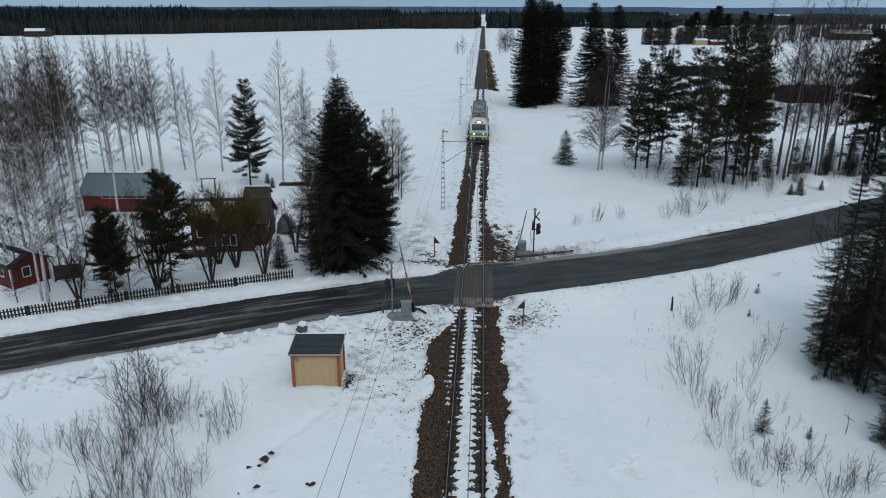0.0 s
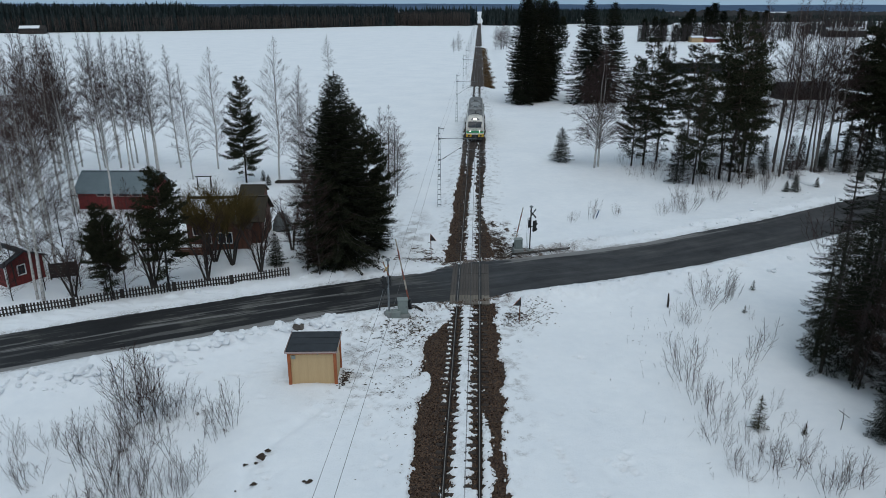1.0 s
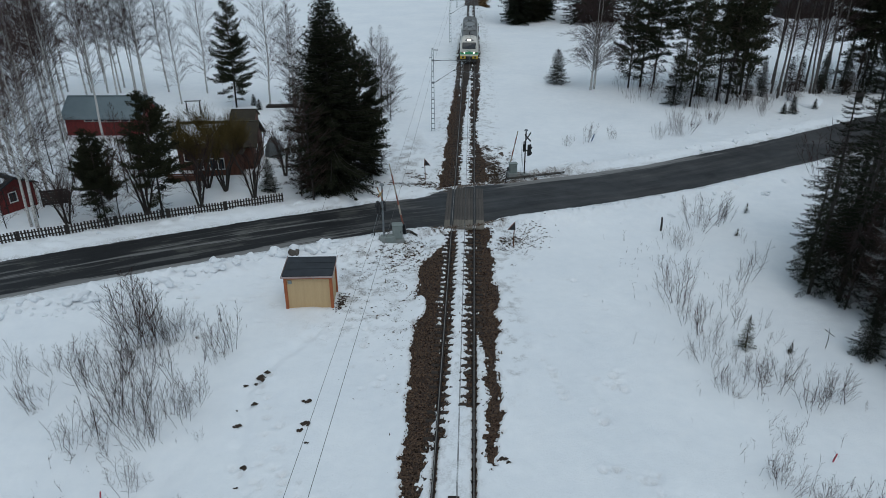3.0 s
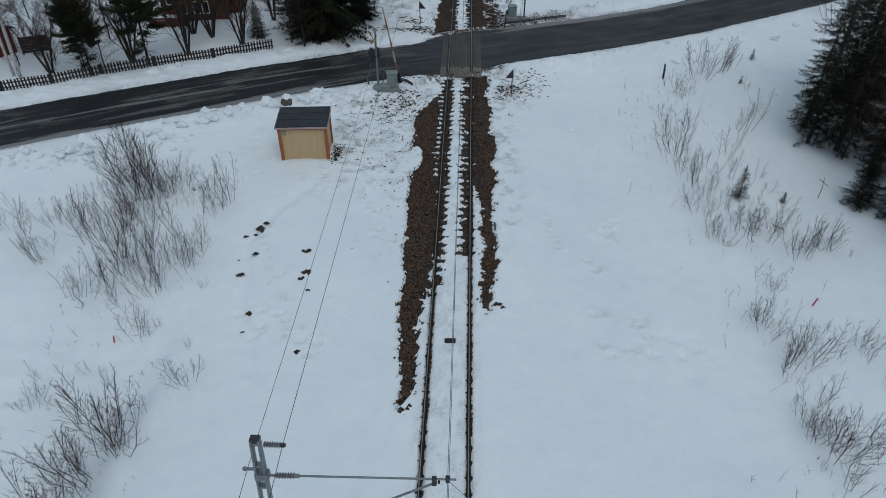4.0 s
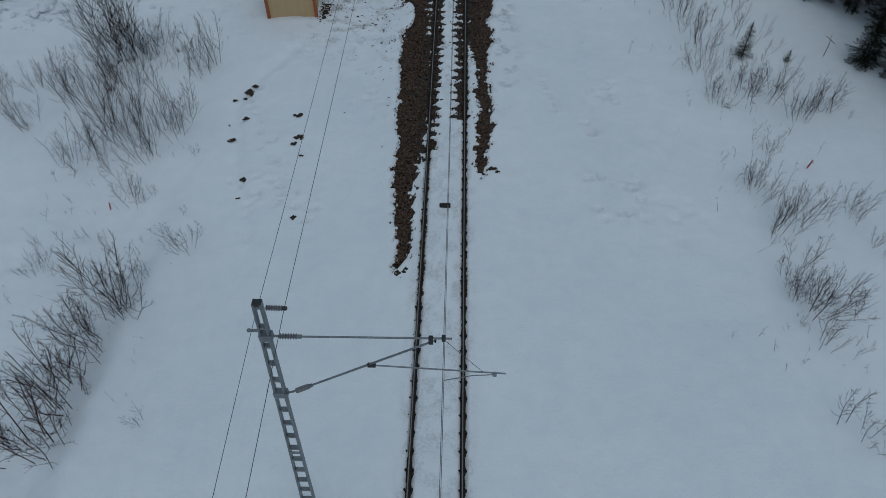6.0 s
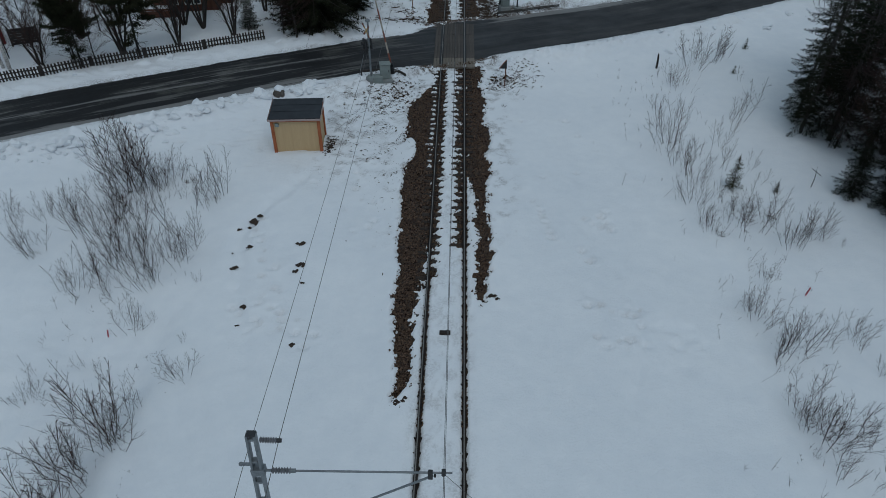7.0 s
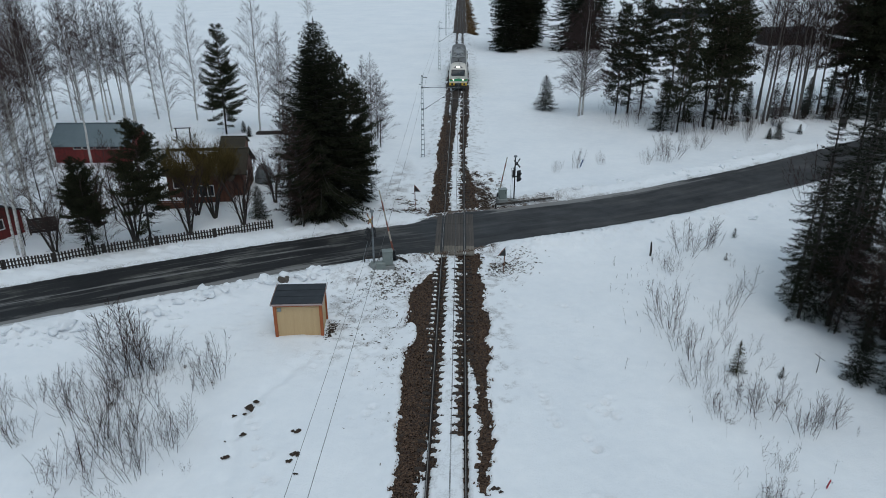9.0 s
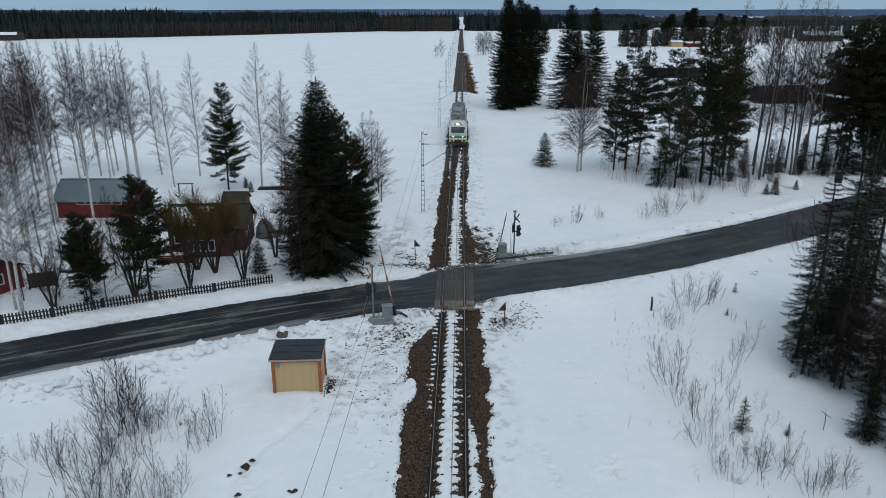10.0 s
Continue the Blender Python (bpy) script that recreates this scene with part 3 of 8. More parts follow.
def ground_z(x, y):
    """Top of the snow, and its dirt tint, which also darkens the hollows."""
    d, run = along_road(x, y)
    ad = np.abs(d)
    far = smooth(150, 400, np.hypot(x, y))
    z = -0.42 + 0.22 * (fbm(x / 13, y / 13, 3) - 0.5) * (1 + 1.5 * far) + 0.13 * (fbm(x / 1.9, y / 1.9, 4) - 0.5) + 0.02 * (vnoise(x / 0.35, y / 0.35) - 0.5)
    rim = x + 11.55 - 0.07 * (y - 10) + 0.5 * (fbm(y / 1.6, y * 0 + 3, 2) - 0.5)
    z -= (0.75 * smooth(0.3, -1.5, rim) * (0.8 + 0.5 * fbm(x / 0.7, y / 0.7, 2))) * smooth(24, 17, y) * smooth(4, 7, y)
    z -= 0.35 * smooth(-9.0, -11.8, x + 0.25 * (y - 24)) * smooth(33, 22, y)
    z -= 0.25 * smooth(8, 14, x) * smooth(40, 28, y) * smooth(26, 18, x)
    z += 0.5 * smooth(60, 85, y) * smooth(12, 30, x) * (1 - far)
    # trodden trail and hollows beside the line
    trail = np.abs(x - (7.2 + 0.9 * np.sin(y / 2.7)))
    z -= 0.07 * smooth(0.35, 0.0, trail) * smooth(14, 17, y) * smooth(30, 26, y) * smooth(0.35, 0.6, fbm(x * 1.1, y * 1.1, 2))
    z -= 0.10 * smooth(0.5, 0.72, fbm(x / 0.55 + 9, y / 0.55, 2)) * smooth(2.5, 0.5, np.hypot((x - 9.2) / 1.0, (y - 19.5) / 0.8))
    rough = smooth(-9.5, -6, x) * smooth(-2.6, -4, x) * smooth(29, 34, y) * smooth(45, 41, y)
    rough = np.maximum(rough, smooth(1.5, 2.4, x) * smooth(6.0, 4.0, x) * smooth(40, 42, y) * smooth(47, 45, y))
    rough = np.maximum(rough, smooth(1.2, 1.8, x) * smooth(5.2, 3.4, x) * smooth(53.5, 55, y) * smooth(68, 62, y) * 1.6)
    rough = np.maximum(rough, 0.5 * smooth(-32, -27, x) * smooth(-9, -12, x) * smooth(-2.2, -3.4, d) * smooth(-9.5, -7, d))
    rough = np.maximum(rough, 0.8 * smooth(6, 12, x) * smooth(36, 28, x) * smooth(-3.6, -4.6, d) * smooth(-9.0, -5.5, d) * smooth(0.42, 0.6, fbm(x / 1.7, y / 1.7 + 5, 2)))
    lump = fbm(x / 0.42, y / 0.42, 3)
    z += rough * (0.22 * (lump - 0.5))
    walked = np.interp(y, [18, 19.5, 23, 26, 28.5, 32.5], [-7.6, -8.2, -9.3, -9.9, -9.3, -7.3])
    z -= 0.16 * np.exp(-((x - walked + 0.3 * (fbm(y / 1.1, y * 0 + 8, 2) - 0.5)) / 0.38) ** 2) * smooth(15, 19, y) * smooth(34, 31, y) * (0.5 + fbm(x / 0.6, y / 0.6, 2))
    hollow = dented(x, y)
    z = z + hollow
    # drift lying against the hut's front
    z = z + 0.16 * np.exp(-((x + 8.3) / 1.0) ** 2 - ((y - 33.7) / 0.45) ** 2)
    # ploughed banks along the road
    wob = (fbm(run / 1.7 + 40 * (d > 0), run / 9, 3) - 0.5)
    edge = ROAD_HALF + 0.35 * wob - (d > 0) * smooth(-1.6, -3.4, x) * 0.85
    lumps = 0.55 * smooth(0.44, 0.70, fbm(x / 0.55 + 3, y / 0.55, 4)) + 0.45 * smooth(0.45, 0.75, fbm(x / 0.25, y / 0.25, 2))
    bank = smooth(edge - 0.15, edge + 0.8, ad) * (0.12 + 0.14 * lumps) + smooth(edge + 0.6, edge + 1.3, ad) * smooth(edge + 3.6, edge + 1.5, ad) * (0.07 + 0.30 * lumps) * np.where((d > 0) & (x < 0), 0.45, 1.0)
    near_line = smooth(2.0, 3.8, np.abs(x - 0.2))
    w = smooth(ROAD_HALF + 4.5, ROAD_HALF + 1.0, ad)
    rz = road_z(x)
    zb = rz - 0.035 + bank * (0.25 + 0.75 * near_line) + 0.06 * wob
    z = z * (1 - w) + (zb + 0.03 * (lump - 0.5)) * w
    z = np.where(ad < edge - 0.15, rz - 0.22, z)
    # the line's bed
    on_line = smooth(4.2, 2.6, np.abs(x)) * np.where(ad < ROAD_HALF + 1.0, 0, 1) * np.where(ad < ROAD_HALF + 0.4, 0, 1)
    b = bare(x, y)
    crown = -0.115 - 0.03 * smooth(0.7, 0.9, np.abs(x)) * smooth(22, 30, y) - 0.18 * smooth(1.5, 3.2, np.abs(x))
    top = crown + 0.05 * (fbm(x / 0.5, y / 0.5, 3) - 0.5) + (0.012 + 0.035 * smooth(0.8, 0.6, np.abs(x))) * (vnoise(x / 0.16, y / 0.2) - 0.5)
    under = bed_z(x, y) - 0.09
    zl = top * (1 - b) + under * b
    z = z * (1 - on_line) + zl * on_line
    # shallow cutting with a bare bank further along the line
    cut = smooth(180, 192, y) * smooth(420, 330, y)
    z += cut * (0.9 * smooth(6, 11, x) - 0.7 * smooth(2.6, 4.2, x) * smooth(9, 5, x)) * 0.7
    dirt = 0.85 * smooth(edge + 0.75, edge + 0.1, ad) * (0.5 + 0.5 * smooth(0.4, 0.6, fbm(run / 2.3, d * 1.3, 3)))
    dirt = np.maximum(dirt, rough * (x > -9.5) * (x < 6.5) * smooth(0.50, 0.62, lump) * np.where(y > 50, 1.6, 0.8) * smooth(0.35, 0.6, fbm(x / 2.3, y / 2.3, 2)))
    dirt = np.maximum(dirt, 0.6 * on_line * smooth(0.52, 0.7, fbm(x * 2.4, y * 2.4, 3)) * smooth(24, 30, y))
    dirt = np.maximum(dirt, 1.8 * smooth(183, 187, y) * smooth(372, 366, y) * smooth(1.5, 1.9, x) * smooth(5.8, 4.6, x + 2.2 * (fbm(x, y / 5, 3) - 0.3) + 0.012 * (y - 185)))
    dirt = np.maximum(dirt, 1.3 * smooth(1.2, 1.6, x) * smooth(4.8, 3.0, x + 0.10 * (y - 55)) * smooth(53.5, 55, y) * smooth(67, 61, y) * smooth(0.36, 0.52, lump))
    dirt = np.maximum(dirt, 1.2 * smooth(1.5, 3.0, x) * smooth(13, 7, x) * (d > 0) * smooth(edge + 2.0, edge + 1.0, ad) * (ad > edge - 0.2))
    dirt = np.maximum(dirt, 1.5 * smooth(3.6, 2.2, np.abs(x - 0.3)) * smooth(edge + 1.7, edge + 0.9, ad) * (ad > edge - 0.3) * smooth(0.34, 0.52, lump))
    thaw = smooth(2.2, 0.4, np.hypot((x + 5.6) / 1.1, (y - 62) / 4.5)) * smooth(0.35, 0.6, fbm(x / 0.8, y / 1.2, 3))
    dirt = np.maximum(dirt, 0.85 * thaw)
    dirt = np.maximum(dirt, 0.22 * smooth(0.9, 0.6, np.abs(x)) * smooth(45, 40, y) * smooth(0.40, 0.62, fbm(x * 3, y * 2.2, 3)))
    dirt = np.maximum(dirt, 0.30 * smooth(1.35, 0.95, np.abs(x)) * smooth(30, 24, y) * smooth(0.36, 0.6, fbm(x * 4, y * 2.2, 3)))
    # sunk hollows drawn a little darker with the same brown tint
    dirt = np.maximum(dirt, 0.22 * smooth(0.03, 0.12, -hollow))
    return z, dirt


def ticks(*runs):
    out = [np.arange(a, b, s) for a, b, s in runs]
    return np.concatenate(out)


far_steps = 60 * 1.22 ** np.arange(1, 24)
far_steps = far_steps[far_steps < 4700]
XS = np.concatenate([-far_steps[::-1] - 10, ticks((-70, -40, 1.0), (-40, -30, 0.5), (-30, -10, 0.25), (-10, -4, 0.15), (-4, 4, 0.09), (4, 13, 0.15), (13, 18, 0.28), (18, 44, 0.5), (44, 70.1, 1.0)), far_steps + 10])
YS = np.concatenate([-far_steps[far_steps < 700][::-1], ticks((-60, 0, 4.0), (0, 6, 0.5), (6, 46, 0.13), (46, 74, 0.2), (74, 130, 0.5), (130, 200, 1.5), (200, 440, 6)), 380 + far_steps])
GX, GY = np.meshgrid(XS, YS)
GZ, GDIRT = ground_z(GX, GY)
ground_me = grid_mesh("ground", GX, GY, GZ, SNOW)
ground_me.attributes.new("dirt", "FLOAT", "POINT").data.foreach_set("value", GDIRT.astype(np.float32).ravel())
ground = tagged(new("ground", ground_me), "old wet snow over flat fields beside the railway", "snow", kind="structure")


def land(x, y):
    z, _ = ground_z(np.array([float(x)]), np.array([float(y)]))
    return float(z[0])


# road
def road_mesh():
    pts = []
    for (ax, ay), (bx, by) in zip(ROAD[:-1], ROAD[1:]):
        n = max(2, int(math.hypot(bx - ax, by - ay) / 0.5))
        pts += [(ax + (bx - ax) * k / n, ay + (by - ay) * k / n) for k in range(n)]
    P = np.array(pts + [tuple(ROAD[-1])])
    for _ in range(30):
        P[1:-1] = (P[:-2] + 2 * P[1:-1] + P[2:]) / 4
    T = np.gradient(P, axis=0)
    T /= np.linalg.norm(T, axis=1)[:, None]
    N = np.stack([-T[:, 1], T[:, 0]], 1)
    S = np.concatenate([[0], np.cumsum(np.linalg.norm(np.diff(P, axis=0), axis=1))])
    W = np.linspace(-ROAD_HALF - 0.7, ROAD_HALF + 0.7, 23)
    X, Y = P[:, 0:1] + N[:, 0:1] * W, P[:, 1:2] + N[:, 1:2] * W
    Z = road_z(X) - 0.02 * (np.abs(W) / 3.5) ** 2 + 0.012 * (fbm(X / 2, Y / 2, 2) - 0.5)
    me = grid_mesh("road", X, Y, Z, ASPHALT)
    slush = np.clip(np.broadcast_to(0.25 + 0.75 * smooth(1.6, 3.1, np.abs(W)) + 0.5 * np.exp(-((np.abs(W) - 0.4) / 0.35) ** 2), X.shape) * smooth(2, -12, X) * smooth(-90, -60, X) + 0.04 + 0.96 * smooth(1.9, 2.6, W) * smooth(1, 4, X) * smooth(40, 12, X), 0, 1)
    me.attributes.new("slush", "FLOAT", "POINT").data.foreach_set("value", slush.astype(np.float32).ravel())
    uv = me.uv_layers.new(name="UVMap")
    UV = np.stack([np.broadcast_to(S[:, None], X.shape), np.broadcast_to(W, X.shape)], -1).reshape(-1, 2)
    idx = np.zeros(len(me.loops), dtype=np.int32)
    me.loops.foreach_get("vertex_index", idx)
    uv.data.foreach_set("uv", UV[idx].astype(np.float32).ravel())
    return me


road = tagged(new("road", road_mesh()), "damp dark asphalt road with slush streaks and snowy edges", "road", kind="structure")

# ballast bed
BX = np.arange(-3.6, 3.61, 0.15)
BY = np.concatenate([np.arange(0, 46, 0.3), np.arange(46, 160, 0.4), np.arange(160, 900, 8)])
bx, by = np.meshgrid(BX, BY)
bd, _ = along_road(bx, by)
bz = bed_z(bx, by) - 0.6 * smooth(1.7, 2.2, np.abs(bx)) * (by > 120) - np.where(np.abs(bd) < ROAD_HALF + 0.3, 0.25, 0)
ballast_bed = tagged(new("ballast_bed", grid_mesh("ballast_bed", bx, by, bz, BALLAST)), "dark brown crushed-stone ballast under the rails", "ballast", kind="structure")

rs = np.random.RandomState(3)
stones = Geo()
OCTA = np.array([(1, 0, 0), (-1, 0, 0), (0, 1, 0), (0, -1, 0), (0, 0, 1), (0, 0, -1)], float)
OCTF = [(0, 2, 4), (2, 1, 4), (1, 3, 4), (3, 0, 4), (2, 0, 5), (1, 2, 5), (3, 1, 5), (0, 3, 5)]
sx, sy = rs.uniform(-3.0, 2.7, 110000), 15 + 75 * rs.rand(110000) ** 1.8
sb, sd = bare(sx, sy), np.abs(along_road(sx, sy)[0])
keep = (sb > 0.12) & (sd > ROAD_HALF + 0.5)
sz = np.maximum(bed_z(sx, sy), ground_z(sx, sy)[0])
for x, y, z in zip(sx[keep][:31000], sy[keep], sz[keep]):
    r = rs.uniform(0.025, 0.055)
    stones.add(OCTA * (r * rs.uniform(0.6, 1.3, (6, 1))) + (x, y, z + 0.3 * r), OCTF)
tagged(new("ballast_stones", stones.mesh("ballast_stones", STONE)), "loose dark crushed stones lying beside the rails", "stones", kind="stuff")


# ---- trees and shrubs ----
def spray(geo, rnd, p, d, length, width):
    """A needle spray: one tapering face, turned a little round its own length."""
    d = d.normalized()
    side = d.cross(Vector((rnd.gauss(0, 0.55), rnd.gauss(0, 0.55), 1)))
    if side.length < 1e-3:
        side = Vector((1, 0, 0))
    side = side.normalized() * width
    mid = p + d * length * 0.3
    geo.add([mid + side, mid - side, p + d * length], [(0, 1, 2)])


def spruce_meshes(h, r, seed, step=0.30, start=0.04, fine=1.0, gap=0.0, shape=0.85, wide=1.0):
    """A spruce: whorls of sagging boughs with upturned tips, each a fern of side shoots and hanging sprays."""
    rnd = random.Random(seed)
    trunk, crown = Geo(), Geo()
    lean = (rnd.uniform(-0.01, 0.01) * h, rnd.uniform(-0.01, 0.01) * h)
    trunk.tube([(lean[0] * k / 6, lean[1] * k / 6, -0.5 if k == 0 else h * k / 6) for k in range(7)], [0.012 * h * (1 - k / 6.3) + 0.012 for k in range(7)], 7)
    lobes = [rnd.uniform(0, 6.283) for _ in range(3)]
    z = start * h + 0.15
    while z < h * 0.985:
        u = z / h
        full = r * ((1 - u) ** shape * (0.66 + 0.34 * min(1, u / 0.2)))
        n = rnd.randint(6, 9)
        a0 = rnd.random() * 6.28
        for k in range(n):
            if rnd.random() < gap:
                continue
            a = a0 + 6.283 * k / n + rnd.uniform(-0.3, 0.3)
            uneven = 1 + 0.14 * math.sin(2 * a + lobes[0] + 9 * u) + 0.12 * math.sin(3 * a + lobes[1] - 15 * u) + 0.07 * math.sin(5 * a + lobes[2] + 37 * u)
            L = full * uneven * rnd.uniform(0.78, 1.06) + 0.12
            drop = -0.60 + 0.72 * u + rnd.uniform(-0.10, 0.10)
            out = Vector((math.cos(a), math.sin(a), 0))
            tang = Vector((-out.y, out.x, 0))
            base = Vector((lean[0] * u, lean[1] * u, z))

            def bough(t):
                return base + out * (L * t) + Vector((0, 0, L * (drop * t + 0.24 * t * t)))

            trunk.tube([bough(0), bough(0.5), bough(1)], [0.010 + 0.006 * L, 0.008 + 0.003 * L, 0.004], 3, False)
            steps = max(3, int(L / (0.17 * fine)))
            for s in range(steps):
                t = (s + 0.3 + 0.7 * rnd.random()) / steps
                if t < 0.10 and L > 1:
                    continue
                p = bough(t)
                ll = (0.11 * fine + 0.36 * min(L, 2.2) * (1 - t) ** 0.75 * min(1, t / 0.2)) * rnd.uniform(0.65, 1.2)
                for sg in (-1, 1):
                    d = (out * rnd.uniform(0.55, 0.95) + tang * sg * rnd.uniform(0.6, 1.0) + Vector((0, 0, -0.42 + 0.45 * u + rnd.uniform(-0.2, 0.2)))).normalized()
                    k2 = max(1, int(ll / (0.24 * fine)))
                    for j in range(k2):
                        q = p + d * (ll * j / k2) + Vector((0, 0, -0.22 * ll * (j / k2) ** 2))
                        spray(crown, rnd, q, d + Vector((rnd.gauss(0, 0.25), rnd.gauss(0, 0.25), rnd.gauss(-0.12, 0.2))), (ll / k2) * 1.2 + 0.12 * fine, wide * 0.050 * fine * rnd.uniform(0.7, 1.3))
                        if rnd.random() < 0.55:
                            spray(crown, rnd, q, Vector((out.x * 0.4 + rnd.gauss(0, 0.3), out.y * 0.4 + rnd.gauss(0, 0.3), -0.8)), 0.26 * fine * rnd.uniform(0.7, 1.4), wide * 0.040 * fine)
            for j in range(3):
                spray(crown, rnd, bough(0.94), out + tang * rnd.uniform(-0.4, 0.4) + Vector((0, 0, rnd.uniform(-0.05, 0.45))), 0.30 * fine, wide * 0.034 * fine)
        z += step * rnd.uniform(0.75, 1.25) * (0.7 + 0.5 * (1 - u))
    for k in range(7):
        spray(crown, rnd, Vector((lean[0], lean[1], h - 0.5 + 0.07 * k)), Vector((rnd.uniform(-0.4, 0.4), rnd.uniform(-0.4, 0.4), 1)), 0.35, 0.04)
    return trunk, crown


def tuft(geo, rnd, p, d, length, width):
    """A bundle of needles that opens towards its tip, turned any way round its own length."""
    d = d.normalized()
    side = d.cross(Vector((rnd.gauss(0, 1), rnd.gauss(0, 1), rnd.gauss(0, 1))))
    if side.length < 1e-3:
        side = d.orthogonal()
    side = side.normalized() * width
    tip = p + d * length
    geo.add([p, tip + side, tip - side], [(0, 1, 2)])


def pine_meshes(h, r, seed, start=0.38, step=0.55, leaf=1.0, low=0.45, cone=False, size=1.0, thick=0.0078):
    """A pine: dead drooping boughs below, above them boughs that fork into shoots tipped with needle brushes."""
    rnd = random.Random(seed)
    trunk, crown = Geo(), Geo()
    sway = (rnd.uniform(-0.02, 0.02) * h, rnd.uniform(-0.02, 0.02) * h)
    bend = [Vector((sway[0] * (k / 7) ** 2 + rnd.uniform(-0.004, 0.004) * h, sway[1] * (k / 7) ** 2 + rnd.uniform(-0.004, 0.004) * h, h * k / 7)) for k in range(8)]
    bend[0].z = -0.5
    trunk.tube(bend, [thick * h * (1 - k / 7.5) + 0.015 for k in range(8)], 7)

    def centre(z):
        k = max(0.0, min(6.999, z / h * 7))
        return bend[int(k)].lerp(bend[int(k) + 1], k - int(k))

    z = 0.10 * h
    while z < h * 0.985:
        u = z / h
        v = (u - start) / (1 - start)
        w = max(0.0, min(1.0, (u - 0.09) / (start - 0.09)))
        if v < 0:
            reach, count, rise = r * (0.40 + 0.5 * w), rnd.randint(4, 6), -0.30 + 0.14 * w
        else:
            form = (1 - v) ** 0.78 if cone else (1 - v ** 2.0) ** 0.9
            reach, count, rise = r * form * (0.9 + 0.1 * min(1, v / 0.2)) + 0.25, rnd.randint(4, 6), (0.16 if cone else -0.08) + 0.55 * v
        for k in range(count):
            a = rnd.random() * 6.283
            L = reach * rnd.uniform(0.5, 1.12)
            out = Vector((math.cos(a), math.sin(a), 0))
            tang = Vector((-out.y, out.x, 0))
            p0 = centre(z + rnd.uniform(-0.2, 0.2))
            tip = p0 + out * L + Vector((0, 0, L * (rise + rnd.uniform(-0.14, 0.14))))
            mid = p0.lerp(tip, 0.5) - Vector((0, 0, 0.10 * L))
            trunk.tube([p0, mid, tip], [0.026 * size, 0.016 * size, 0.006], 3, False)
            green = v >= 0 or rnd.random() < low * (0.35 + 0.65 * w)

            def bough(t):
                return p0.lerp(mid, t * 2) if t < 0.5 else mid.lerp(tip, t * 2 - 1)

            if not green:
                for j in range(18):
                    f = bough(rnd.uniform(0.25, 1))
                    twig(trunk, f, f + (out * rnd.uniform(0.1, 0.6) + tang * rnd.gauss(0, 0.5) + Vector((0, 0, rnd.gauss(-0.12, 0.2)))) * L * 0.4, 0.010 * size)
                continue
            shoots = max(5, int(L / 0.17 / size * leaf))
            for c in range(shoots):
                t = 0.22 + 0.78 * (c + rnd.random()) / shoots
                p = bough(min(1, t))
                sg = 1 if c % 2 else -1
                d = (out * rnd.uniform(0.35, 0.9) + tang * sg * rnd.uniform(0.25, 0.85) + Vector((0, 0, rnd.uniform(-0.05, 0.5)))).normalized()
                ln = (0.16 + 0.34 * L * (1.08 - t)) * rnd.uniform(0.6, 1.2)
                e = p + d * ln
                twig(trunk, p, e, 0.008 * size)
                for b in range(max(1, int(ln / (0.26 * size)) + 1)):
                    q = e.lerp(p, b * 0.30 * size / max(0.3, ln)) + Vector((rnd.gauss(0, 0.05), rnd.gauss(0, 0.05), rnd.gauss(0, 0.04)))
                    for j in range(6):
                        f = d * 0.55 + Vector((rnd.gauss(0, 0.55), rnd.gauss(0, 0.55), rnd.gauss(0.3, 0.5)))
                        tuft(crown, rnd, q, f, rnd.uniform(0.17, 0.32) * size, rnd.uniform(0.030, 0.058) * size)
        z += step * rnd.uniform(0.7, 1.3) * (1.0 if v > 0 else 0.9)
    for b in range(20):
        tuft(crown, rnd, centre(h * 0.985), Vector((rnd.gauss(0, 0.6), rnd.gauss(0, 0.6), 1)), 0.35 * size, 0.035 * size)
    return trunk, crown


def twig(geo, p, q, w):
    """A twig too thin to need more than one tapering face."""
    d = q - p
    a = d.orthogonal().normalized()
    turn = (p.x * 7.1 + p.y * 5.3 + q.z * 11.7) % 6.283
    a = (a * math.cos(turn) + d.normalized().cross(a) * math.sin(turn)) * (w * 1.25)
    geo.add([p + a, p - a, q], [(0, 1, 2)])


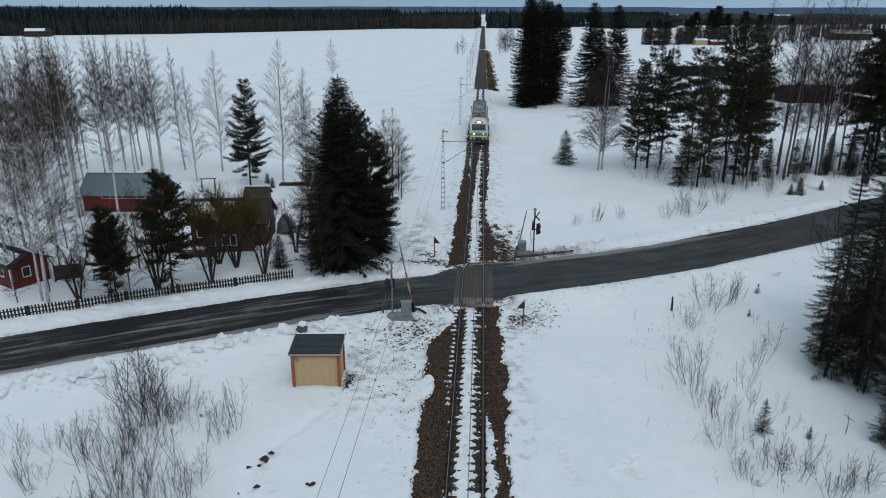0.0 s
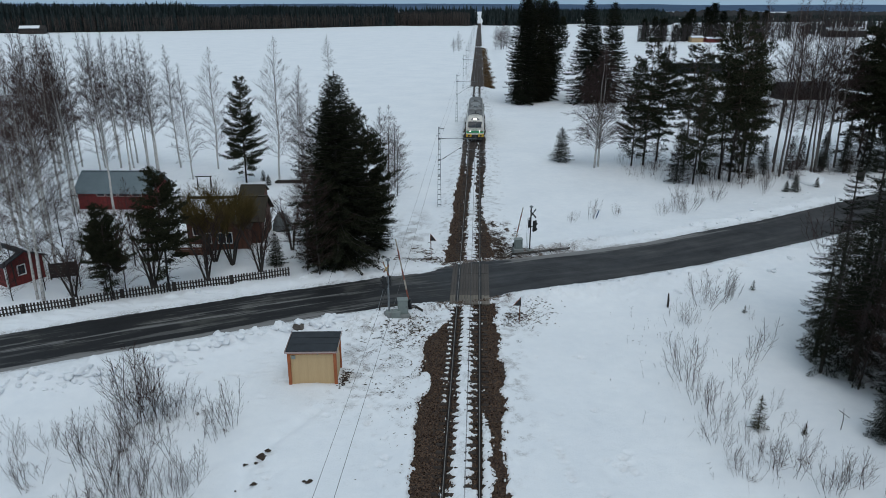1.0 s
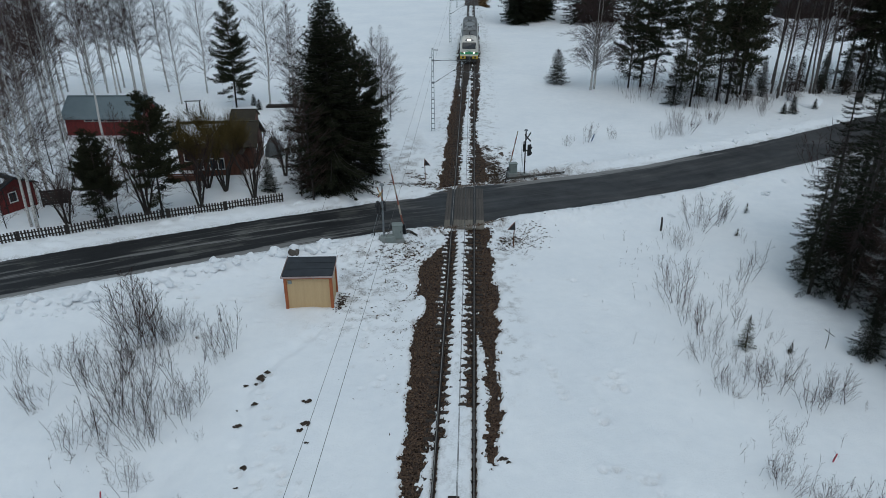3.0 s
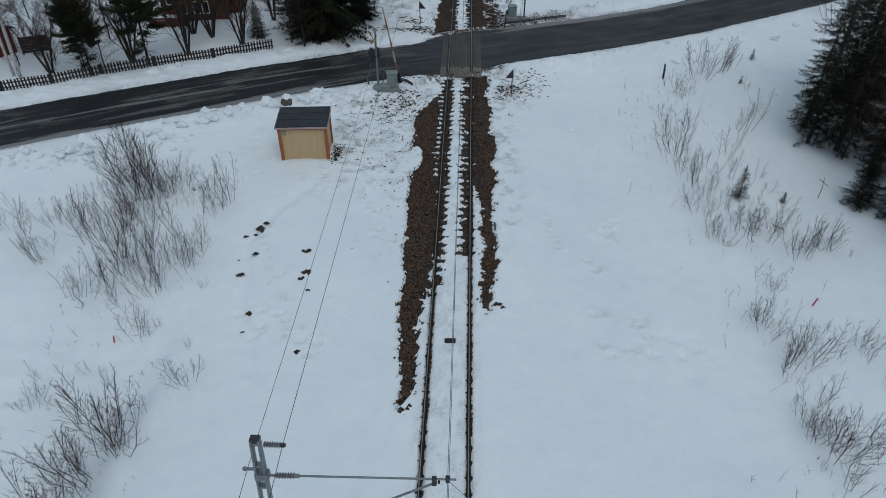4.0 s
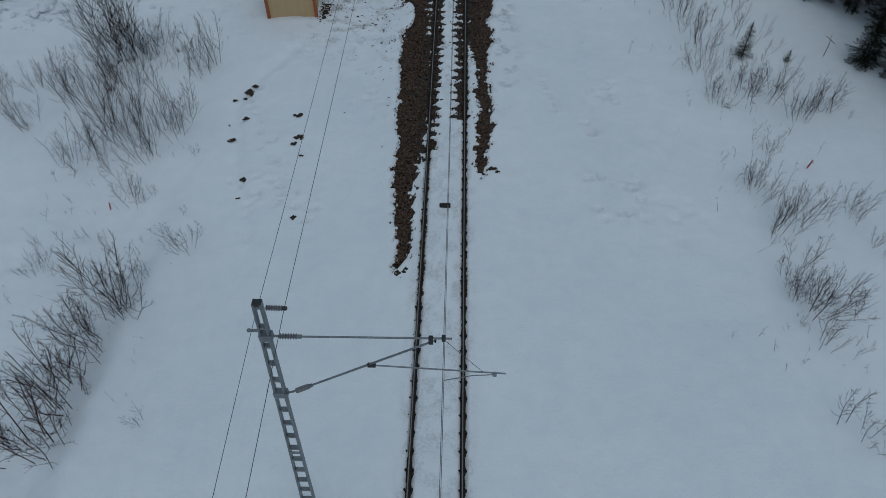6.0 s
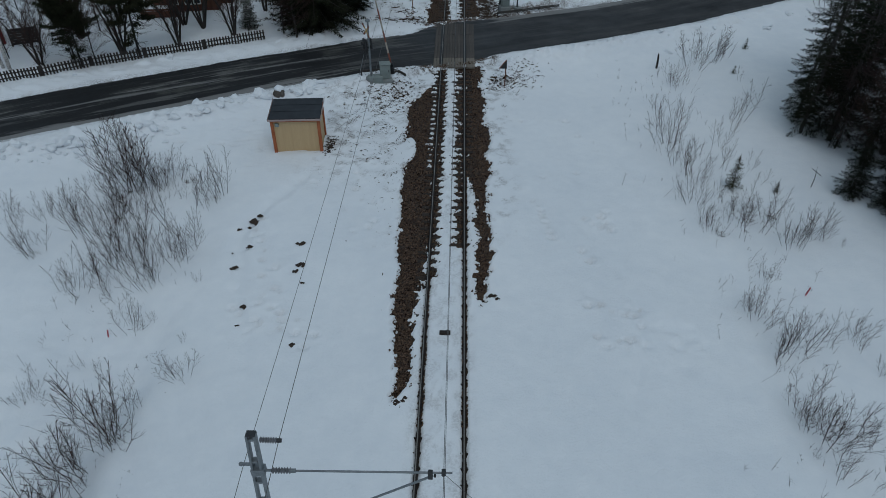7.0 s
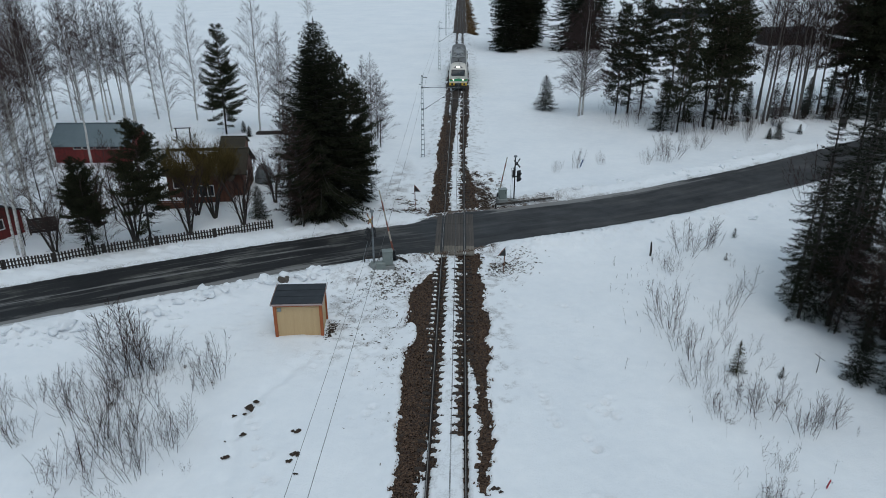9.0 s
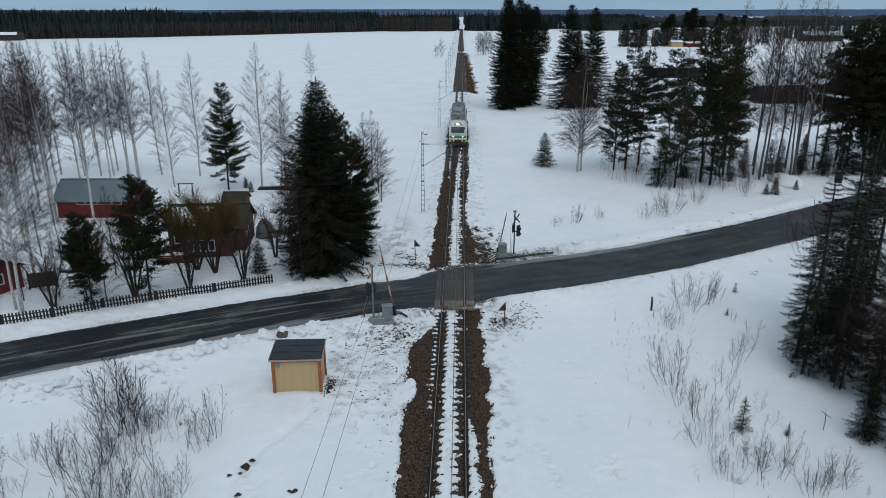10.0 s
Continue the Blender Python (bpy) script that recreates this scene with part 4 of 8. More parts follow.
def birch_meshes(h, seed, start=0.28, spread=0.15, dense=1.0, droop=0.5, stout=1.0):
    """A bare birch: a straight stem, limbs that rise and arch over, fine twigs along both their sides."""
    rnd = random.Random(seed)
    trunk, crown = Geo(), Geo()
    pts = [Vector((0, 0, -0.5))]
    x = y = 0.0
    for k in range(1, 10):
        x += rnd.uniform(-0.006, 0.006) * h
        y += rnd.uniform(-0.006, 0.006) * h
        pts.append(Vector((x, y, h * k / 9)))
    trunk.tube(pts, [stout ** 0.5 * (0.0072 * h * (1 - k / 9.2) ** 1.1 + 0.005) for k in range(10)], 7)

    def centre(z):
        k = max(0.0, min(8.999, z / h * 9))
        return pts[int(k)].lerp(pts[int(k) + 1], k - int(k))

    n = int(8.5 * h * dense)
    for i in range(n):
        v = ((i + rnd.random()) / n) ** 1.12
        u = start + (0.985 - start) * v
        p = centre(u * h)
        a = i * 2.4 + rnd.uniform(-0.5, 0.5)
        form = (0.5 + 0.5 * min(1, v / 0.2)) * (1 - v) ** 0.88 + 0.035
        L = h * spread * 1.6 * form * rnd.uniform(0.45, 1.15)
        out = Vector((math.cos(a), math.sin(a), 0))
        ang = radians(48 - 20 * v + rnd.gauss(0, 9))
        d1 = out * math.sin(ang) + Vector((0, 0, math.cos(ang)))
        d2 = (d1 + out * 0.10).normalized()
        d3 = (d2 + (out * 0.25 - Vector((0, 0, 0.55 * droop))) * (1 - v)).normalized()
        q1, q2 = p + d1 * L * 0.4, p + d1 * L * 0.4 + d2 * L * 0.32
        q3 = q2 + d3 * L * 0.28
        path = ((0.0, 0.4, p, q1, d1), (0.4, 0.72, q1, q2, d2), (0.72, 1.01, q2, q3, d3))
        crown.tube([p, q1, q2, q3], [stout * (0.005 + 0.010 * (1 - v)), stout * (0.0045 + 0.004 * (1 - v)), 0.004 * stout, 0.0025], 3, False)
        m = max(2, int((1.5 + 3.4 * L) * (0.6 + 0.4 * dense)))
        for j in range(m):
            t = 0.28 + 0.72 * (j + rnd.random()) / m
            t0, t1, s0, s1, d = next(g for g in path if t < g[1] or g[1] > 1)
            s = s0.lerp(s1, (t - t0) / (t1 - t0))
            side = d.cross(Vector((rnd.gauss(0, 0.5), rnd.gauss(0, 0.5), 1))).normalized() * (1 if j % 2 else -1)
            way = (d * 0.95 + side * rnd.uniform(0.3, 0.7) + Vector((0, 0, rnd.gauss(0.12, 0.15)))).normalized()
            ln = L * (0.38 * (1 - t) + 0.13) * rnd.uniform(0.7, 1.25) + 0.08
            e = s + way * ln - Vector((0, 0, 0.12 * droop * ln))
            twig(crown, s, e, 0.0052 * stout)
            for k in range(7):
                f = s.lerp(e, rnd.uniform(0.15, 0.98))
                g = way * 0.9 + Vector((rnd.gauss(0, 0.32), rnd.gauss(0, 0.32), rnd.gauss(0.30, 0.25) - 0.6 * droop * rnd.random()))
                twig(crown, f, f + g.normalized() * (0.07 + rnd.uniform(0.30, 0.75) * min(ln, 0.7)), 0.0045 * stout)
    return trunk, crown


def bare_tree_meshes(h, r, seed, stems=4, dense=1.0, clear=0.12):
    """A many-stemmed bare tree or willow with a rounded crown."""
    rnd = random.Random(seed)
    trunk, crown = Geo(), Geo()
    for s in range(stems):
        a = 6.28 * s / stems + rnd.uniform(-0.5, 0.5)
        side = Vector((math.cos(a), math.sin(a), 0))
        foot = side * 0.14 * rnd.uniform(0.3, 1.2)
        top = side * r * rnd.uniform(0.3, 0.65) + Vector((0, 0, h * rnd.uniform(0.5, 0.7)))
        mid = foot.lerp(top, 0.5) - side * r * 0.08 + Vector((rnd.gauss(0, 0.1), rnd.gauss(0, 0.1), 0))
        trunk.tube([foot - Vector((0, 0, 0.4)), foot, mid, top], [0.10, 0.085, 0.06, 0.03], 6)
        for b in range(int(11 * dense)):
            t = rnd.uniform(clear, 1.0)
            p = foot.lerp(mid, t * 2) if t < 0.5 else mid.lerp(top, t * 2 - 1)
            a2 = a + rnd.gauss(0, 1.0)
            out = Vector((math.cos(a2), math.sin(a2), 0))
            d = (out * rnd.uniform(0.3, 0.95) + Vector((0, 0, 1))).normalized()
            L = h * 0.44 * rnd.uniform(0.5, 1.0) * (1.1 - 0.4 * t)
            bow = p + d * L * 0.55
            q = bow + (d + Vector((0, 0, 0.25)) + Vector((rnd.gauss(0, 0.15), rnd.gauss(0, 0.15), 0))).normalized() * L * 0.45
            crown.tube([p, bow, q], [0.026, 0.015, 0.005], 3, False)
            m = int(14 * dense)
            for c in range(m):
                t2 = 0.2 + 0.8 * (c + rnd.random()) / m
                f = p.lerp(bow, t2 / 0.55) if t2 < 0.55 else bow.lerp(q, (t2 - 0.55) / 0.45)
                way = (d * 0.9 + Vector((rnd.gauss(0, 0.5), rnd.gauss(0, 0.5), rnd.uniform(-0.1, 0.5)))).normalized()
                e = f + way * h * rnd.uniform(0.06, 0.17)
                twig(crown, f, e, 0.008)
                for k in range(4):
                    g0 = f.lerp(e, rnd.uniform(0.3, 1))
                    twig(crown, g0, g0 + (way + Vector((rnd.gauss(0, 0.5), rnd.gauss(0, 0.5), rnd.uniform(0.0, 0.7)))).normalized() * rnd.uniform(0.18, 0.42), 0.005)
    return trunk, crown


def shrub_mesh(h, r, seed, stems=6, twigs=5, thick=0.0105):
    """Leafless brushwood: slender stems that lean apart, with rising side twigs all the way up."""
    rnd = random.Random(seed)
    g = Geo()
    for s in range(stems):
        a, q = rnd.random() * 6.28, rnd.random() ** 0.6
        out = Vector((math.cos(a), math.sin(a), 0))
        foot = out * r * 0.42 * q + Vector((rnd.gauss(0, 0.04), rnd.gauss(0, 0.04), 0))
        L = h * (1.08 - 0.45 * rnd.random() ** 1.3)
        lean = out * (0.04 + 0.42 * q * min(1.0, r / h)) + Vector((rnd.gauss(0, 0.07), rnd.gauss(0, 0.07), 0))
        tip = foot + (lean + Vector((0, 0, 1))) * L
        mid = foot.lerp(tip, 0.5) + Vector((rnd.gauss(0, 0.05), rnd.gauss(0, 0.05), 0)) * L + out * 0.03 * L
        g.tube([foot - Vector((0, 0, 0.3)), foot, mid, tip], [thick, thick, thick * 0.75, 0.003], 3, False)
        m = twigs * 2
        for b in range(m):
            t = 0.16 + 0.80 * (b + rnd.random()) / m
            p = foot.lerp(mid, t * 2) if t < 0.5 else mid.lerp(tip, t * 2 - 1)
            a2 = b * 2.4 + rnd.uniform(-0.8, 0.8)
            way = (Vector((0, 0, rnd.uniform(0.45, 0.9))) + lean * 0.6 + Vector((math.cos(a2), math.sin(a2), 0)) * rnd.uniform(0.4, 0.9)).normalized()
            ln = L * (0.36 * (1 - t) + 0.08) * rnd.uniform(0.4, 1.35)
            bow = p + way * ln * 0.5
            e = bow + (way + Vector((rnd.gauss(0, 0.15), rnd.gauss(0, 0.15), 0.35))).normalized() * ln * 0.5
            g.tube([p, bow, e], [thick * 0.5, thick * 0.42, 0.0016], 3, False)
            for c in range(3):
                f = p.lerp(bow, rnd.uniform(0.4, 1)) if c == 0 else bow.lerp(e, rnd.uniform(0.05, 0.9))
                twig(g, f, f + (way + Vector((rnd.gauss(0, 0.55), rnd.gauss(0, 0.55), rnd.uniform(0.0, 0.6)))).normalized() * rnd.uniform(0.25, 0.6) * ln, 0.0019)
    return g


def plant(name, meshes, mats, label, category, group):
    ob = thing(name, label, category, group)
    part("trunk", meshes[0].mesh("trunk", mats[0], True), None, ob)
    part("crown", meshes[1].mesh("crown", mats[1]), None, ob)
    return ob


def stand(first, spots, seed):
    """Puts a tree and its copies at (x, y, scale), each turned its own way."""
    rnd = random.Random(seed)
    for i, (x, y, s) in enumerate(spots):
        m = pose(x, y, land(x, y), rnd.uniform(-1.5, 1.5), rnd.uniform(-1.5, 1.5), rnd.uniform(0, 360)) @ Matrix.Diagonal((s * rnd.uniform(0.92, 1.08), s * rnd.uniform(0.92, 1.08), s, 1))
        if i == 0:
            first.matrix_basis = m
        else:
            keep_scale = first.scale.copy()
            first.scale = (1, 1, 1)
            copy_thing(first, m)
            first.scale = keep_scale


# ---- woods: conifers ----
big = plant("spruce", spruce_meshes(15.4, 5.1, 11, 0.28, 0.02, 0.68, 0, 0.72, 1.4), (SPRUCE_BARK, SPRUCE), "tall dense dark green spruce at the roadside", "tree", "spruces by the road")
stand(big, [(-10.7, 52.6, 1.0), (-11.8, 56.0, 0.84), (-8.3, 57.2, 0.42)], 1)
beside = plant("pine", pine_meshes(12.9, 3.6, 20, 0.28, 0.36, 1.5, 0.5, True, 0.8), (PINE_BARK, PINE), "broad dark pine growing against the roadside spruce", "tree", "spruces by the road")
stand(beside, [(-8.8, 55.2, 0.86), (-9.9, 54.2, 1.0)], 2)
tall = plant("spruce", spruce_meshes(22, 4.3, 12, 0.36, 0.01, 1.25, 0, 0.62, 1.7), (SPRUCE_BARK, SPRUCE), "very tall dark spruce with branches to the ground", "tree", "tall spruces beyond the crossing")
stand(tall, [(9.6, 154, 1.08), (12.8, 157, 1.04), (11.0, 163, 1.0), (15.4, 160, 1.0), (17.2, 170, 0.98)], 2)
open_spruce = plant("spruce", spruce_meshes(21.2, 5.9, 13, 0.44, 0.02, 1.3, 0.06, 0.78, 1.9), (SPRUCE_BARK, SPRUCE), "tall spruce with drooping tiered branches at the field's edge", "tree", "tall spruces beyond the crossing")
stand(open_spruce, [(23.6, 153.5, 1.0), (28.6, 154.2, 0.97), (26.2, 158, 0.75)], 3)
round_spruce = plant("spruce", spruce_meshes(11, 2.9, 19, 0.6, 0.03, 2.6, 0, 0.6, 1.7), (SPRUCE_BARK, SPRUCE), "dark bushy spruce out in the fields", "tree", "field spruces")
stand(round_spruce, [(40.5, 355, 1.35), (98, 437, 1.2), (101, 441, 0.9), (104, 436, 1.3), (109, 440, 1.15), (117, 438, 0.9), (124, 448, 1.25), (127, 452, 1.5), (131, 455, 1.7), (141, 458, 1.8), (146, 462, 2.0), (150, 456, 1.6), (112, 446, 1.2), (165, 470, 1.7), (178, 480, 1.5), (172, 466, 1.2), (192, 500, 1.6), (205, 495, 1.4)], 17)
edge_spruce = plant("spruce", spruce_meshes(11.5, 2.2, 14, 0.40, 0.06, 0.46, 0.33, 0.8, 1.05), (SPRUCE_BARK, SPRUCE), "dark spruce in the wood beside the snowfield", "tree", "spruces beside the snowfield")
stand(edge_spruce, [(20.7, 36.9, 0.80), (22.0, 36.0, 1.05), (23.4, 38.4, 1.15), (24.3, 34.4, 1.2), (24.5, 40.5, 1.2), (26.5, 36.5, 1.25), (25.8, 43.0, 1.15), (28.5, 40.0, 1.25), (24.3, 28.0, 0.8), (30.0, 47.0, 1.2), (27.2, 32.0, 1.2), (22.6, 33.3, 0.4), (23.0, 26.5, 0.9), (24.6, 25.0, 1.0), (25.6, 31.0, 1.1), (21.2, 38.8, 0.72), (23.9, 42.4, 1.0), (23.6, 29.0, 0.9), (22.4, 27.4, 0.6), (23.0, 31.2, 0.6)], 4)
young = plant("spruce_sapling", spruce_meshes(4.6, 1.8, 15, 0.20, 0.06, 0.55), (SPRUCE_BARK, SPRUCE), "small dark spruce standing alone on the snow", "tree", "young spruces on the snow")
stand(young, [(11.9, 94.3, 1.0), (20.9, 30.5, 0.62), (22.1, 29.2, 0.7), (-24.4, 79.5, 0.28), (-25.6, 81.5, 0.30), (-15.9, 52.6, 0.6), (36.4, 78.1, 0.42), (35.4, 78.0, 0.28), (39.7, 80.1, 0.26), (-13.0, 53.5, 0.6)], 5)
seedling = plant("spruce_sapling", spruce_meshes(2.1, 0.62, 16, 0.17, 0.05, 0.34, 0.2), (SPRUCE_BARK, SAPLING), "thin spruce sapling poking out of the snow", "tree", "saplings on the snow")
stand(seedling, [(15.0, 31.1, 0.85), (21.3, 49.2, 0.36), (19.2, 45.0, 0.26), (17.15, 30.7, 0.28)], 6)
garden_pine = plant("pine", pine_meshes(9.0, 2.2, 21, 0.38, 0.27, 1.8, 0.35, True, 0.52), (PINE_BARK, PINE), "loose-branched pine behind the garden fence", "tree", "garden pines")
stand(garden_pine, [(-22.3, 46.6, 1.02), (-25.6, 44.7, 0.78), (-27.3, 47.0, 0.6)], 8)
field_pine = plant("pine", pine_meshes(12.9, 2.7, 22, 0.22, 0.32, 1.25, 0.8, True, 0.56), (PINE_BARK, PINE), "straight pine with tiered branches standing behind the garden", "tree", "garden pines")
stand(field_pine, [(-27.4, 80.6, 0.97)], 9)
wood_pines = []
for seed, start, low, cone in ((23, 0.45, 0.35, False), (24, 0.40, 0.45, False), (25, 0.34, 0.6, True), (26, 0.50, 0.3, False)):
    wood_pines.append(plant("pine", pine_meshes(17, 3.8, seed, start - 0.03, 0.60, 0.85, low + 0.12, cone, 1.2), (PINE_BARK, PINE), "tall dark pine with bare lower branches beyond the road", "tree", "pine wood"))
stand(wood_pines[0], [(22.4, 91.4, 0.93), (30.3, 82.0, 1.08), (50.2, 90.9, 1.04), (54.2, 88.5, 1.05), (60, 97, 1.1)], 10)
stand(wood_pines[1], [(24.6, 93.5, 0.88), (35.0, 91.5, 0.85), (52.0, 92.6, 1.1), (52.6, 96.5, 1.05), (57.5, 88.0, 1.1)], 11)
stand(wood_pines[2], [(25.8, 80.7, 0.86), (20.8, 91.3, 0.78), (33.6, 87.0, 0.95), (55.6, 93.0, 1.05)], 12)
stand(wood_pines[3], [(29.6, 83.4, 1.06), (48.6, 92.5, 1.02), (53.0, 90.6, 1.06), (27.4, 90.5, 0.9), (56.5, 97.0, 1.05), (54.6, 90.2, 1.24), (57.4, 93.0, 1.28), (61.5, 94.0, 1.2), (63.0, 99.0, 1.2), (59.0, 100.0, 1.2)], 19)
wood_spruce = plant("spruce", spruce_meshes(12, 2.7, 18, 0.42, 0.04, 1.1, 0.25, 0.75), (SPRUCE_BARK, SPRUCE), "thin-branched spruce among the pines", "tree", "pine wood")
stand(wood_spruce, [(24.2, 82.0, 0.60), (41.6, 89.0, 0.36), (44.8, 90.0, 0.40), (37.6, 91.0, 0.34), (47.0, 88.5, 0.36), (33.4, 84.0, 0.33), (50.5, 88.0, 0.5), (54.8, 87.0, 0.7), (56.5, 91.0, 0.8), (43.4, 87.6, 0.42), (46.2, 87.4, 0.5), (48.8, 87.2, 0.46), (39.8, 88.0, 0.36), (52.6, 87.4, 0.55), (35.8, 86.0, 0.34), (28.4, 86.0, 0.4)], 13)

# ---- woods: birches and bare trees ----
birches = []
for seed, start, spread, dense in ((31, 0.30, 0.14, 0.9), (32, 0.34, 0.125, 0.95), (33, 0.26, 0.15, 0.9), (34, 0.30, 0.13, 0.9)):
    birches.append(plant("birch", birch_meshes(15.5, seed, start, spread, dense), (BIRCH_BARK, TWIG), "tall slender leafless birch standing in the snow", "tree", "birch grove"))
grove = [(-41.1, 62.5, 1.12), (-40.3, 65.5, 1.04), (-40.4, 66.4, 1.0), (-36.5, 66.2, 1.04), (-48.5, 87.4, 0.95), (-46.5, 87.5, 1.02), (-44.8, 87.6, 0.95), (-42.0, 86.1, 0.96), (-41.1, 86.4, 0.9), (-47.3, 66.1, 1.08), (-50, 79, 1.05), (-49, 71, 1.05), (-51.5, 74, 1.06), (-46.5, 76, 1.0), (-54, 82, 1.03), (-52, 88, 1.0), (-56, 90, 1.0)]
grove += [(-38.6, 58.2, 1.0), (-44.6, 70.5, 1.05), (-57, 77, 1.05), (-60, 84, 1.0), (-49.5, 93, 0.95), (-36.5, 51.5, 1.05), (-52.5, 84.0, 1.0), (-47.6, 84.5, 1.04), (-43.4, 88.6, 0.98), (-40.0, 84.6, 1.0), (-45.6, 90.4, 0.96), (-50.2, 91.0, 1.0), (-38.6, 88.0, 0.92), (-54.6, 87.0, 1.02), (-42.4, 82.0, 1.0), (-48.0, 80.2, 1.02), (-43.2, 61.5, 1.0), (-44.0, 66.0, 0.95), (-54.0, 72.5, 1.05), (-58.0, 88.0, 1.02), (-61.0, 79.0, 1.1)]
for k, b in enumerate(birches):
    stand(b, [(x, y, 1.10 * h) for x, y, h in grove[k::4]], 20 + k)
front_birch = plant("birch", birch_meshes(16.5, 35, 0.20, 0.16, 0.75), (BIRCH_BARK, TWIG), "tall leafless birch with a forked white trunk by the fence", "tree", "birches by the fence")
stand(front_birch, [(-30.7, 44.5, 1.06), (-31.4, 44.9, 0.92), (-33.6, 51.0, 1.0), (-36.0, 48.5, 1.02)], 25)
lone_birch = plant("birch", birch_meshes(15.5, 36, 0.14, 0.18, 0.9), (BIRCH_BARK, TWIG), "leafless birch standing at the edge of the field", "tree", "birches at the field's edge")
stand(lone_birch, [(-34.5, 81.8, 0.90), (-33.4, 87.5, 1.0), (-23.9, 82.4, 1.10), (-20.4, 80.0, 0.9), (-22.0, 84.5, 0.8), (-18.3, 74.0, 0.72), (-44.1, 209.8, 0.8)], 26)
small_birch = plant("birch", birch_meshes(9.3, 37, 0.06, 0.24, 1.2), (SPRUCE_BARK, TWIG), "low bushy leafless birch beside the spruces", "tree", "bare trees beside the spruces")
stand(small_birch, [(-10.3, 82.0, 1.0), (-9.2, 79.0, 0.9), (-11.6, 84.0, 0.95), (-8.4, 75.0, 0.75), (-14.2, 57.0, 0.9), (-15.2, 61.0, 0.85), (-8.6, 69.0, 0.6), (-24.7, 44.9, 0.62), (-33.0, 44.5, 0.5), (-31.8, 46.5, 0.6), (-29.6, 47.4, 0.55), (-28.4, 44.9, 0.45), (-26.8, 45.8, 0.5), (-34.5, 47.2, 0.7), (-30.5, 52.0, 0.6), (-33.0, 54.0, 0.7), (-36.0, 56.0, 0.7), (-29.0, 56.5, 0.6), (-7.4, 58.6, 0.5), (25.0, 34.6, 0.9), (25.5, 30.5, 0.9), (-13.0, 51.3, 1.0), (-11.7, 49.9, 1.0), (22.6, 33.4, 0.8), (23.3, 31.8, 0.8), (22.9, 36.6, 0.9), (24.4, 35.8, 1.0), (21.9, 35.0, 0.7), (29.0, 83.0, 0.5), (-27.5, 52.0, 0.8), (-13.4, 60.0, 0.9), (38.6, 83.2, 0.45), (46.0, 85.5, 0.4), (52.5, 86.0, 0.45), (23.5, 151, 0.9), (33.0, 156, 0.8), (22.5, 86.0, 0.5), (24.8, 84.5, 0.6), (31.5, 85.0, 0.6), (39.0, 85.5, 0.6), (48.2, 88.6, 0.6), (29.2, 92.5, 0.7), (-8.9, 330, 1.0), (-11.5, 334, 0.7), (8.4, 350, 1.3), (11.0, 346, 1.4), (13.5, 352, 1.3), (9.6, 354, 1.2), (12.2, 350, 1.35), (14.8, 348, 1.2), (10.4, 342, 1.0)], 27)
wood_birch = plant("birch", birch_meshes(16.5, 38, 0.26, 0.14, 0.9, 0.4, 0.95), (GREY_BIRCH, TWIG), "slim leafless birch among the pines", "tree", "birches among the pines")
stand(wood_birch, [(37.6, 87.4, 1.28), (37.4, 85.0, 1.2), (40.2, 90.1, 1.25), (40.5, 87.6, 1.3), (42.5, 87.1, 1.32), (44.1, 88.4, 1.28), (38.4, 86.2, 1.15), (43.2, 91.0, 1.22), (45.4, 93.0, 1.2), (39.6, 92.5, 1.2), (46.4, 90.2, 1.25), (41.6, 86.0, 1.1), (58.0, 92.5, 1.2), (35.6, 90.5, 1.3), (32.8, 92.0, 1.15), (47.8, 95.5, 1.2), (28.8, 88.5, 1.05), (33.0, 86.5, 1.1)], 28)
broad_birch = plant("birch", birch_meshes(16.0, 39, 0.13, 0.27, 1.0, 1.5, 1.6), (BIRCH_BARK, TWIG), "twin-stemmed leafless birch at the corner of the pine wood", "tree", "birches among the pines")
stand(broad_birch, [(15.8, 90.4, 1.0), (16.4, 91.0, 0.97)], 31)
orchard = plant("bare_tree", bare_tree_meshes(5.8, 2.6, 41, 5, 0.85), (SPRUCE_BARK, TWIG), "bare many-stemmed garden tree behind the fence", "tree", "garden trees")
stand(orchard, [(-23.9, 47.5, 1.15), (-20.4, 49.2, 1.05), (-16.8, 51.3, 1.05), (-29.0, 45.4, 0.95), (-15.6, 56.5, 0.9), (-28.3, 50.5, 1.05), (-26.5, 53.5, 0.9)], 29)
willow = plant("bare_tree", bare_tree_meshes(6.6, 3.0, 42, 7, 1.9, 0.6), (SPRUCE_BARK, WILLOW_TWIG), "bushy yellow-brown leafless willow behind the fence", "tree", "garden trees")
stand(willow, [(-19.6, 52.6, 1.06), (-21.3, 53.2, 1.0)], 30)

# ---- shrubs on the snow ----
def brush(name, label, group, shapes, spots, seed, tilt=5):
    """Shapes 1 m high, set up in turn at (x, y, height)."""
    rnd = random.Random(seed)
    made = []
    for r, stems, twigs, thick, k in shapes:
        made.append(tagged(new(name, shrub_mesh(1.0, r, k, stems, twigs, thick).mesh(name, SHRUB_TWIG)), label, "shrub", group))
    for i, (x, y, h) in enumerate(spots):
        m = pose(x, y, land(x, y) - 0.03, rnd.uniform(-tilt, tilt), rnd.uniform(-tilt, tilt), rnd.uniform(0, 360)) @ Matrix.Diagonal((h, h, h, 1))
        if i < len(made):
            made[i].matrix_basis = m
        else:
            source = made[i % len(made)]
            keep_scale = source.scale.copy()
            source.scale = (1, 1, 1)
            copy_thing(source, m)
            source.scale = keep_scale


